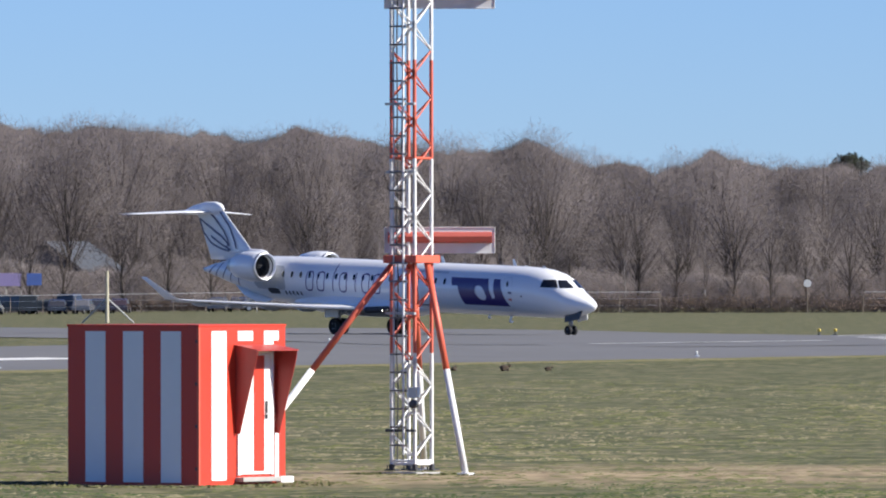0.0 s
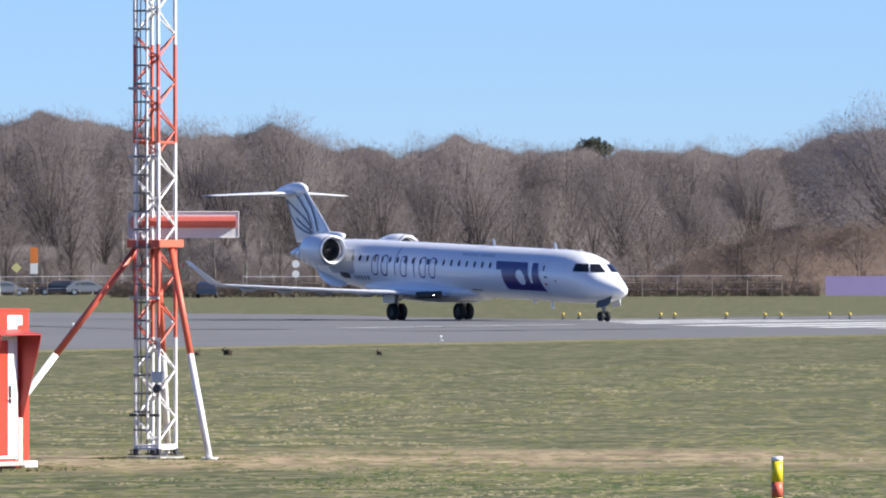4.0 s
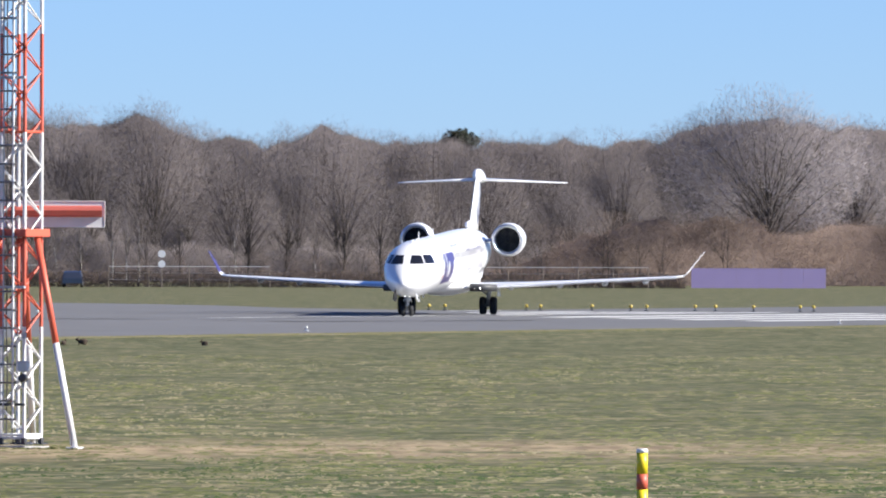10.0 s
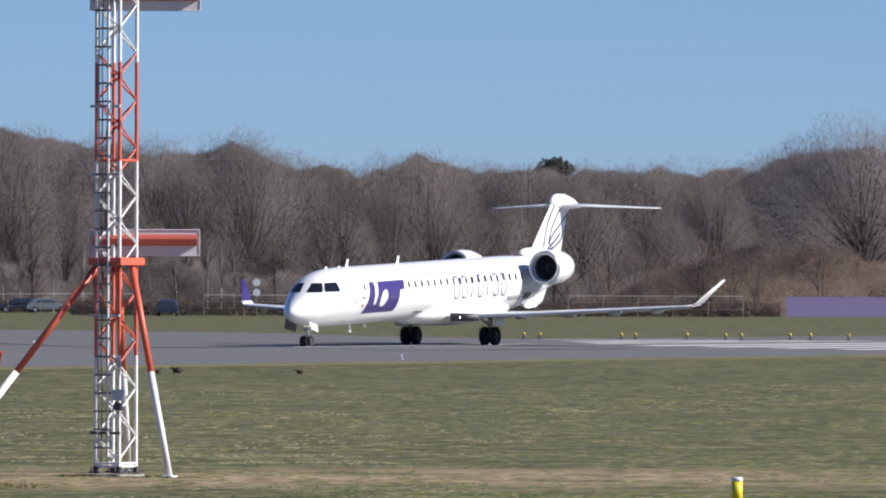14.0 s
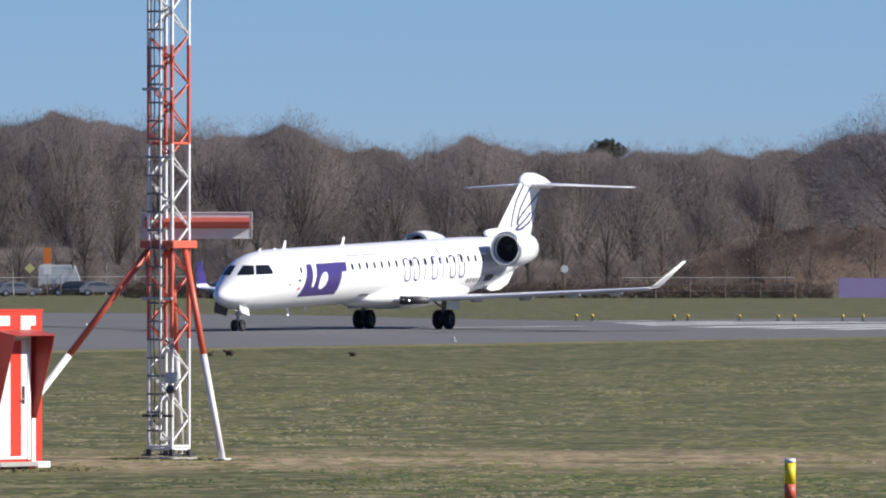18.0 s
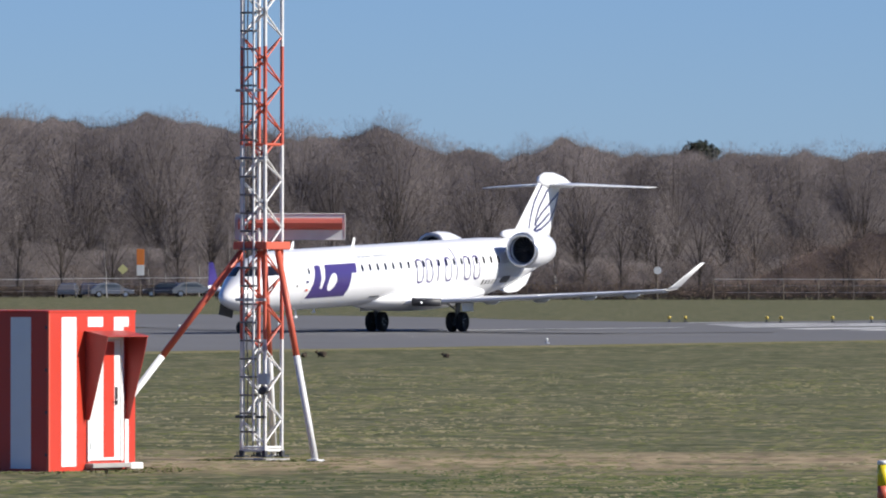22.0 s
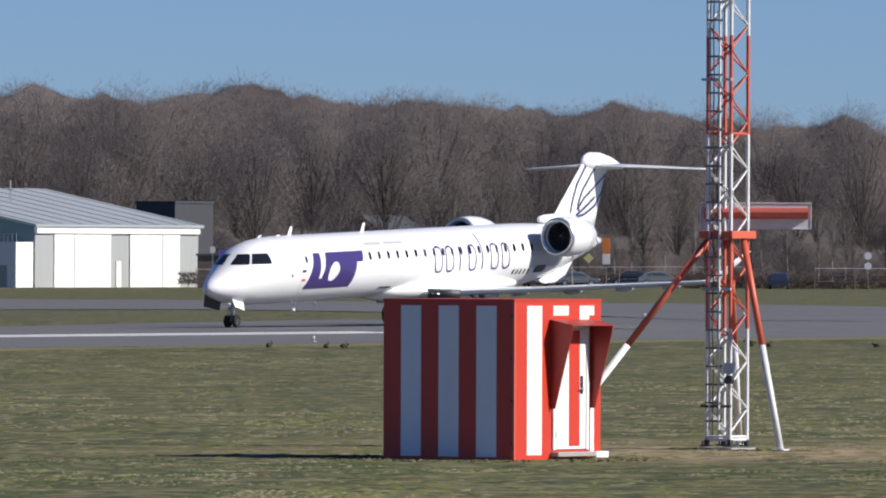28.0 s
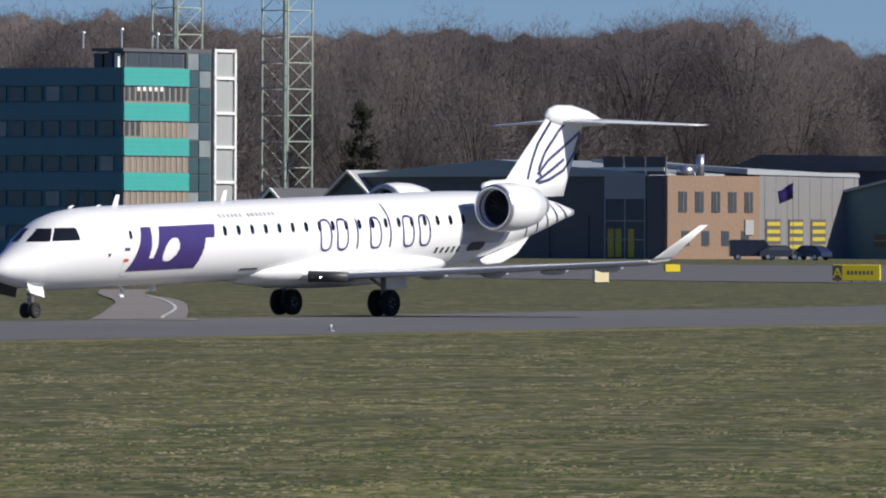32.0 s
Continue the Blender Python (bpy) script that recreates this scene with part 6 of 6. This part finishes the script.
loft(bm, [[(-1.45 * t, 0.14 * math.sin(5 * t) - 0.02, 7.35 - 0.75 * t + 0.1 * math.sin(6 * t)), (-1.45 * t, 0.14 * math.sin(5 * t) + 0.02, 7.35 - 0.75 * t + 0.1 * math.sin(6 * t)),
           (-1.25 * t - 0.05, 0.14 * math.sin(5 * t + 0.6) + 0.02, 5.9 - 0.55 * t), (-1.25 * t - 0.05, 0.14 * math.sin(5 * t + 0.6) - 0.02, 5.9 - 0.55 * t)] for t in [k / 10 for k in range(11)]])
part("flag", bm, M_purple, bpy.data.objects["flag_post"], "drooping purple flag", True)


def direction_sign():
    sg = thing("direction_sign", "yellow airfield direction sign with a black panel", "sign", at_bearing(-2395, 585, -2))
    boxed("housing", sg, M_yellow, -1.40, 1.40, 0, 0.25, 0.12, 1.05, bevel=0.03)
    boxed("black_panel", sg, M_black, -1.38, -0.82, -0.012, 0.02, 0.15, 1.02, "black panel")
    cu = bpy.data.curves.new("letter", "FONT")
    cu.body, cu.size, cu.extrude, cu.align_x = "A", 0.85, 0.004, "CENTER"
    tx = new("letter", cu)
    tx.matrix_basis = pose(-1.10, -0.02, 0.29, 90, 0, 0)
    tx.parent = sg
    cu.materials.append(M_yellow)
    for k in range(7):
        boxed("bar", sg, M_black, -0.52 + 0.23 * k, -0.40 + 0.23 * k, -0.006, 0.02, 0.48, 0.70)
    for x in (-1.1, -0.3, 0.5, 1.2):
        boxed("foot", sg, M_steel, x - 0.05, x + 0.05, 0.08, 0.18, -0.1, 0.14)


direction_sign()
for u, d, w, h, m in ((-2847, 568, 0.86, 0.9, "pale"), (-2164, 770, 0.95, 1.05, "pale"), (-2721, 700, 1.1, 0.6, "yellow")):
    bx = thing("marker_box", "small pale yellow box sign on the grass", "sign", at_bearing(u, d, 28), group="box signs on the grass")
    boxed("box", bx, mat("cream_box", (0.88, 0.76, 0.46), 0.5, grain=0.2, scale=4) if m == "pale" else M_yellow, -w / 2, w / 2, -0.2, 0.2, 0.08, h, bevel=0.03)
    boxed("foot", bx, M_steel, -w / 3, w / 3, -0.1, 0.1, -0.1, 0.1)

# things beside the car park: a brown shed, a red crate and a step ladder
sh = thing("brown_shed", "low flat-roofed brown shed beside the car park", "shed", at_bearing(-1612, 1008, 0))
boxed("wall", sh, mat("brown_boards", (0.16, 0.125, 0.10), 0.8, grain=0.6, scale=2, second=(0.11, 0.085, 0.07), stretch=(4, 4, 0.4)), -0.3, 4.4, 0, 4, -0.2, 3.2)
boxed("roof", sh, M_black, -0.45, 4.55, -0.15, 4.15, 3.2, 3.4, "dark flat roof edge")
boxed("notice", sh, M_door_white, 1.0, 1.5, -0.5, -0.45, 3.5, 4.1, "small white notice on a post")
boxed("notice_post", sh, M_steel, 1.2, 1.3, -0.44, -0.38, -0.2, 4.0)
cr = thing("red_crate", "red box crate standing by the parked cars", "crate", at_bearing(-1530, 992, 5))
boxed("box", cr, M_canopy2, -0.62, 0.62, -0.4, 0.4, 0, 0.72, bevel=0.02)
boxed("lid", cr, M_canopy2, -0.66, 0.66, -0.44, 0.44, 0.72, 0.80, bevel=0.02)
ld = thing("step_ladder", "white step ladder standing by the parked cars", "ladder", at_bearing(-1496, 991, 8))
for x in (-0.42, 0.42):
    for y0 in (-0.5, 0.5):
        bm = bmesh.new()
        tube(bm, (x, y0, 0), (x * 0.6, 0, 1.75), 0.035, n=6)
        part("rail", bm, M_stripe, ld)
for k in range(5):
    boxed("tread", ld, M_stripe, -0.40 + 0.03 * k, 0.40 - 0.03 * k, -0.46 + 0.09 * k, -0.36 + 0.09 * k, 0.30 * (k + 1), 0.30 * (k + 1) + 0.04)

# braced pole on the field
pl = thing("braced_pole", "pale wooden pole held by two raking stays", "pole", at_bearing(-1218, 717, 0))
bm = bmesh.new()
tube(bm, (0, 0, -0.3), (0, 0, 3.65), 0.13, 0.10, 10)
part("pole", bm, mat("bleached_wood", (0.50, 0.46, 0.34), 0.8, grain=0.5, scale=4), pl)
for dx, dy in ((-1.9, 0.4), (1.9, 1.2)):
    bm = bmesh.new()
    tube(bm, (0, 0, 1.75), (dx, dy, -0.1), 0.06, n=8)
    part("stay", bm, M_clad_grey, pl)


# ---- vehicles ----
def car(name, label, color, at, L=4.3, W=1.75, H=1.45, van=False, group=""):
    c = thing(name, label, "van" if van else "car", at, group)
    paint = mat("car_paint", color, 0.25, grain=0.2, scale=3, coat=0.6)
    hood = 0.95 if van else 0.85
    if van:
        prof = [(-L / 2, 0.35), (-L / 2, H * 0.95), (-L / 2 + 0.15, H), (L / 2 - 1.5, H), (L / 2 - 0.75, 1.1), (L / 2 - 0.1, 0.95), (L / 2, 0.7), (L / 2, 0.35)]
    else:
        prof = [(-L / 2, 0.35), (-L / 2 + 0.02, 0.8), (-L / 2 + 0.25, 0.95), (-L / 2 + 0.85, H - 0.08), (-L / 2 + 1.3, H), (0.35, H - 0.02), (1.15, hood + 0.08), (L / 2 - 0.25, 0.78), (L / 2, 0.58), (L / 2, 0.35)]
    bm = bmesh.new()
    rings = []
    for y, k in ((-W / 2, 0.93), (-W / 2 + 0.1, 1.0), (W / 2 - 0.1, 1.0), (W / 2, 0.93)):
        rings.append([(x, y * (1 - 0.14 * max(0, z - 0.8) / max(0.1, H - 0.8)), 0.35 + (z - 0.35) * k) for x, z in prof])
    loft(bm, rings)
    part("body", bm, paint, c)
    for s in (-1, 1):
        bm = bmesh.new()
        yy = s * W / 2 * 0.94
        g = [(-L / 2 + 0.75, 0.92), (-L / 2 + 1.15, H - 0.14), (0.3, H - 0.14), (0.95, 0.95)] if not van else [(L / 2 - 2.3, 1.05), (L / 2 - 2.3, H - 0.25), (L / 2 - 1.5, H - 0.25), (L / 2 - 0.95, 1.1)]
        loft(bm, [[(x, yy * (1 - 0.12 * (z - 0.8)), z) for x, z in g], [(x, (yy + s * 0.03) * (1 - 0.12 * (z - 0.8)), z) for x, z in g]])
        part("side_window", bm, M_pane, c)
        for x in (-L / 2 + 0.8, L / 2 - 0.85):
            bm = bmesh.new()
            tube(bm, (x, s * (W / 2 - 0.16), 0.31), (x, s * (W / 2 + 0.01), 0.31), 0.31, n=16)
            wh = part("wheel", bm, M_tyre, c)
            bm = bmesh.new()
            tube(bm, (x, s * (W / 2), 0.31), (x, s * (W / 2 + 0.02), 0.31), 0.19, n=12)
            part("rim", bm, M_alu, wh)
        bm = bmesh.new()
        box(bm, L / 2 - 0.12, L / 2 + 0.01, s * (W / 2 - 0.3) - 0.16, s * (W / 2 - 0.3) + 0.16, 0.6, 0.74, 0.01)
        part("headlight", bm, M_lamp_glass, c)
    if not van:
        bm = bmesh.new()
        loft(bm, [[(0.40, y, H - 0.06), (1.12, y, hood + 0.10), (1.15, y, hood + 0.14), (0.43, y, H - 0.02)] for y in (-W / 2 * 0.8, W / 2 * 0.8)])
        part("windscreen", bm, M_pane, c)
    return c


cars = [(-1545, 1000, 70, (0.03, 0.035, 0.05), 0), (-1500, 1004, 96, (0.02, 0.02, 0.025), 0), (-1452, 1000, 12, (0.16, 0.18, 0.19), 0), (-1388, 1002, 165, (0.07, 0.09, 0.10), 1), (-1330, 1000, 172, (0.09, 0.11, 0.12), 0),
        (-1282, 1004, 80, (0.03, 0.05, 0.09), 1), (-1236, 1002, 100, (0.03, 0.03, 0.035), 0), (-1020, 1000, 85, (0.10, 0.10, 0.11), 0), (-985, 1003, 95, (0.05, 0.05, 0.06), 0), (-945, 1000, 10, (0.13, 0.14, 0.16), 0),
        (-850, 1003, 175, (0.04, 0.04, 0.05), 0), (-800, 1000, 8, (0.15, 0.16, 0.17), 0), (-2478, 975, 150, (0.02, 0.025, 0.06), 0), (-2530, 975, 20, (0.03, 0.03, 0.04), 0), (-2575, 976, 12, (0.02, 0.02, 0.025), 1), (-588, 905, 90, (0.025, 0.03, 0.045), 0),
        (-1195, 1003, 88, (0.05, 0.035, 0.04), 0), (-1566, 1002, 84, (0.06, 0.06, 0.07), 0), (-1478, 998, 100, (0.03, 0.03, 0.035), 0), (-1422, 999, 84, (0.20, 0.21, 0.22), 0), (-1358, 998, 94, (0.025, 0.03, 0.04), 1),
        (-1306, 999, 92, (0.04, 0.04, 0.045), 0), (-1260, 998, 86, (0.12, 0.12, 0.13), 0)]
for u, d, rz, col, van in cars:
    tone = "dark" if sum(col) < 0.25 else ("red" if col[0] > 2 * col[1] else "silver-grey")
    car("parked_van" if van else "parked_car", f"{tone} {'van' if van else 'hatchback car'} parked at the airfield's edge", col, at_bearing(u, d, rz), *((4.9, 1.9, 1.95) if van else ()), van=bool(van), group="parked vehicles")
passing_van = car("passing_van", "tall pale grey van driving along the road behind the hedge", (0.46, 0.48, 0.49), None, 5.2, 2.0, 3.15, True)


# ---- hares on the runway's verge ----
M_fur = mat("brown_fur", (0.060, 0.042, 0.028), 0.95, grain=0.6, scale=22, second=(0.028, 0.02, 0.015))


def hare(at):
    h = thing("hare", "dark brown hare crouching on the grass verge", "hare", at, "hares on the verge")
    bm = bmesh.new()
    spin(bm, [(-0.27, 0.03), (-0.24, 0.11), (-0.12, 0.155), (0.05, 0.13), (0.17, 0.085), (0.2, 0.03)], "x", 14, (0, 0, 0.17))
    part("body", bm, M_fur, h, smooth=True)
    bm = bmesh.new()
    spin(bm, [(0.16, 0.03), (0.20, 0.075), (0.27, 0.065), (0.33, 0.03), (0.345, 0.01)], "x", 12, (0, 0, 0.27))
    part("head", bm, M_fur, h, smooth=True)
    for s in (-1, 1):
        bm = bmesh.new()
        loft(bm, [[(0.22 - 0.09 * t, s * (0.03 + 0.03 * t) + 0.022 * math.sin(a) * w, 0.32 + 0.15 * t + 0.01 * math.cos(a)) for a in [k * math.tau / 6 for k in range(6)]] for t, w in ((0, 0.6), (0.5, 1.0), (1, 0.2))])
        part("ear", bm, M_fur, h)
        bm = bmesh.new()
        tube(bm, (0.13, s * 0.07, 0.12), (0.17, s * 0.07, -0.01), 0.03, 0.022, 8)
        part("front_leg", bm, M_fur, h)
        bm = bmesh.new()
        spin(bm, [(-0.22, 0.03), (-0.16, 0.08), (-0.05, 0.06), (0.02, 0.02)], "x", 10, (0, s * 0.1, 0.08))
        part("hind_leg", bm, M_fur, h, smooth=True)
    bm = bmesh.new()
    spin(bm, [(-0.33, 0.01), (-0.30, 0.035), (-0.25, 0.03)], "x", 8, (0, 0, 0.2))
    part("tail", bm, M_fur, h)
    return h


def on_verge(u, d, rz):
    x, y = bearing(u, d)
    return pose(x, y, land(x, y) + 0.01, 0, 0, rz) @ Matrix.Scale(0.72, 4)


hare_a = hare(on_verge(-514, 372, 20))
hare_b = copy_thing(hare_a, on_verge(-437, 372, 170))
hare_c = copy_thing(hare_a, on_verge(-604, 371, 60))
hare_d = copy_thing(hare_a, on_verge(-1343, 353, 15))
hare_e = copy_thing(hare_a, on_verge(-1482, 352, 175))
hare_f = copy_thing(hare_a, on_verge(-1379, 352, 200))


# ---- grass standing up from the meadow ----
def tuft_material():
    m = bpy.data.materials.new("grass_blades")
    m.use_nodes = True
    nt = m.node_tree
    b = nt.nodes["Principled BSDF"]
    b.inputs["Roughness"].default_value, b.inputs["Specular IOR Level"].default_value = 0.85, 0.15
    geo, ramp = nt.nodes.new("ShaderNodeNewGeometry"), nt.nodes.new("ShaderNodeValToRGB")
    e = ramp.color_ramp.elements
    e[0].position, e[0].color = 0.0, (0.090, 0.100, 0.038, 1)
    e[1].position, e[1].color = 1.0, (0.22, 0.20, 0.12, 1)
    for pos, col in ((0.4, (0.112, 0.120, 0.047, 1)), (0.7, (0.135, 0.135, 0.058, 1)), (0.88, (0.18, 0.162, 0.086, 1))):
        x = e.new(pos)
        x.color = col
    nt.links.new(geo.outputs["Random Per Island"], ramp.inputs[0])
    nt.links.new(ramp.outputs[0], b.inputs["Base Color"])
    return m


def meadow_tufts():
    rng = random.Random(77)
    st = Sticks()
    for k in range(90000):
        d = 98 + 240 * rng.random() ** 1.7
        u = rng.uniform(-4050, 1000)
        x, y = bearing(u, d)
        if across(x, y) < 23.5:
            continue
        patch = 0.5 + noise.noise((x * 0.35, y * 0.05, 0)) * 0.9 + noise.noise((x * 1.3, y * 0.2, 3)) * 0.5
        if patch < rng.random() * 0.7:
            continue
        if -11.6 < x < -7.6 and 156.5 < y < 160.5:
            continue
        z = land(x, y)
        h = rng.uniform(0.008, 0.028) * (1.0 + 0.6 * max(0.0, patch - 0.5))
        w = rng.uniform(0.05, 0.26)
        lean = rng.uniform(-0.05, 0.05)
        p = Vector((x, y, z - 0.01))
        st.twig(p, p + Vector((lean, 0.05 + rng.uniform(0.0, 0.12), h)), w, Vector((1, 0, 0)))
    for k in range(2600):  # longer grass round the hut, the mast and the posts
        cx, cy, r = ((-9.9, 158.0, 2.2), (-6.33, 166.4, 0.8), (-5.4, 165.6, 0.35), (2.46, 105.0, 0.25))[0 if k < 1800 else (1 if k < 2300 else (2 if k < 2450 else 3))]
        a = rng.uniform(0, math.tau)
        q = r * rng.uniform(0.7, 1.35)
        x, y = cx + q * math.cos(a), cy + q * math.sin(a)
        p = Vector((x, y, land(x, y) - 0.01))
        st.twig(p, p + Vector((rng.uniform(-0.06, 0.06), rng.uniform(-0.05, 0.05), rng.uniform(0.012, 0.045))), rng.uniform(0.01, 0.04), Vector((1, 0, 0)))
    for k in range(9000):  # the ragged verge of the runway
        o, s = 23.0 + rng.random() ** 2 * 3, rng.uniform(-160, 175)
        p2 = on_runway(o, s)
        p = Vector((p2.x, p2.y, land(p2.x, p2.y) - 0.01))
        st.twig(p, p + Vector((rng.uniform(-0.1, 0.1), 0, rng.uniform(0.008, 0.03))), rng.uniform(0.04, 0.2), Vector((1, 0, 0)))
    ob = new("grass_tufts", st.mesh("grass_tufts", tuft_material(), lean=Vector((0.3, -1.2, 4.0))))
    tagged(ob, "short tufts of green and straw-coloured grass", "grass", kind="stuff")

    # streaks of dead straw, and darker green clumps towards the camera
    for name, label, color, dark, many in (("dead_grass", "streaks of bleached dead grass in the meadow", (0.29, 0.255, 0.165), (0.18, 0.16, 0.095), 2300), ("green_clumps", "low clumps of darker green grass", (0.060, 0.090, 0.036), (0.042, 0.064, 0.024), 1500)):
        st = Sticks()
        for k in range(many):
            d = 108 + 230 * rng.random() ** 1.15 if name == "dead_grass" else rng.uniform(98, 158)
            u = rng.uniform(-4000, 950)
            x, y = bearing(u, d)
            if across(x, y) < 23.2 or (-12.2 < x < -7.0 and 155.5 < y < 161.0) or noise.noise((x * 0.09, y * 0.06, 5)) < -0.15:
                continue
            long = rng.uniform(0.15, 0.9) * (1.6 if rng.random() < 0.15 else 1.0)
            for g in range(int(6 + long * 16)):
                q = Vector((x + rng.gauss(0, 0.45) * long, y + rng.gauss(0, 0.35), 0))
                q.z = land(q.x, q.y) - 0.008
                st.twig(q, q + Vector((rng.uniform(-0.07, 0.07), rng.uniform(0, 0.1), rng.uniform(0.008, 0.034))), rng.uniform(0.015, 0.075), Vector((1, 0, 0)))
        ob = new(name, st.mesh(name, mat(name, color, 0.9, grain=0.8, scale=2.0, second=dark, spec=0.1), lean=Vector((0.3, -1.2, 4.0))))
        tagged(ob, label, "grass", kind="stuff")


meadow_tufts()


# ---- motion ----
def motions():
    rows = [
        (0.0, -23.26, 550.65, -49.06),
        (1.0, -18.27, 544.82, -49.81),
        (2.0, -13.58, 539.30, -51.48),
        (3.0, -9.32, 534.10, -54.19),
        (6.0, -0.58, 519.54, -71.34),
        (7.0, 0.94, 514.72, -78.07),
        (8.0, 1.91, 509.78, -84.73),
        (9.0, 2.23, 504.73, -91.16),
        (10.0, 2.08, 499.59, -96.58),
        (11.0, 1.43, 494.40, -101.75),
        (12.0, 0.37, 489.28, -106.12),
        (13.0, -0.97, 484.31, -109.72),
        (16.0, -4.89, 471.48, -113.80),
        (18.0, -6.84, 465.38, -114.33),
        (19.0, -7.72, 463.04, -114.43),
        (21.0, -9.41, 459.08, -114.51),
        (23.0, -11.39, 454.27, -114.61),
        (24.5, -13.76, 448.28, -114.61),
        (27.0, -22.41, 429.11, -114.50),
        (28.0, -27.76, 416.93, -114.42),
        (29.0, -34.29, 401.69, -114.39),
        (30.0, -42.39, 383.25, -114.39),
        (30.5, -46.95, 372.85, -114.39),
        (31.0, -52.13, 361.69, -114.34),
        (31.5, -57.46, 349.88, -114.34),
        (32.0, -63.19, 337.49, -114.28),
    ]
    walk(plane, [(t, pose(x, y, land(x, y) + 0.012, 0, 0, h)) for t, x, y, h in rows])
    walk(passing_van, [(t, at_bearing(u, 1030, 3)) for t, u in ((0, -1600), (14.0, -1600), (16, -1450), (19, -514), (21, 106), (21.5, 262), (24, 1040), (32, 3520))])
    for ob, way in ((hare_a, ((0, -514, 20), (1, -443, 20), (2, -526, 60), (3, -545, 120), (6, -570, 170), (22, -574, 175), (24.5, -603, 180), (27, -640, 170), (32, -640, 170))),
                    (hare_b, ((0, -437, 10), (1, -285, 10), (2, -262, 40), (3, -259, 90), (6, -356, 150), (23, -354, 160), (24.5, -396, 175), (32, -420, 170))),
                    (hare_d, ((0, -1750, 15), (26, -1750, 15), (28.2, -1343, 15), (29, -1336, 15), (30, -1356, 60), (32, -1356, 60))),
                    (hare_e, ((0, -1800, 10), (26, -1800, 10), (28.2, -1482, 60), (29, -1482, 90), (30, -1443, 120), (32, -1443, 120))),
                    (hare_f, ((0, -1770, 20), (26, -1770, 20), (28.2, -1379, 80), (29, -1379, 120), (30, -1409, 170), (32, -1409, 170)))):
        d = 372 if ob in (hare_a, hare_b) else 352
        size = ob.scale.copy()
        walk(ob, [(t, on_verge(u, d, rz)) for t, u, rz in way])
        ob.scale = size
    # the wheels roll with the way that the airliner has gone
    times = [r[0] for r in rows]
    px, py, gone, turned = rows[0][1], rows[0][2], 0.0, [(0.0, 0.0)]
    for k in range(1, 961):
        t = k / 30
        x, y = (float(np.interp(t, times, [r[i] for r in rows])) for i in (1, 2))
        gone += math.hypot(x - px, y - py)
        px, py = x, y
        turned.append((t, gone))
    for w in plane_wheels:
        at, r = w.matrix_basis.translation.copy(), w.matrix_basis.translation.z
        angle, last, wheel_rows = 0.0, 0.0, []
        for t, g in turned:
            angle += min((g - last) / r, 1.4)
            last = g
            wheel_rows.append((t, pose(at.x, at.y, at.z) @ Matrix.Rotation(angle, 4, "Y")))
        walk(w, wheel_rows)


motions()
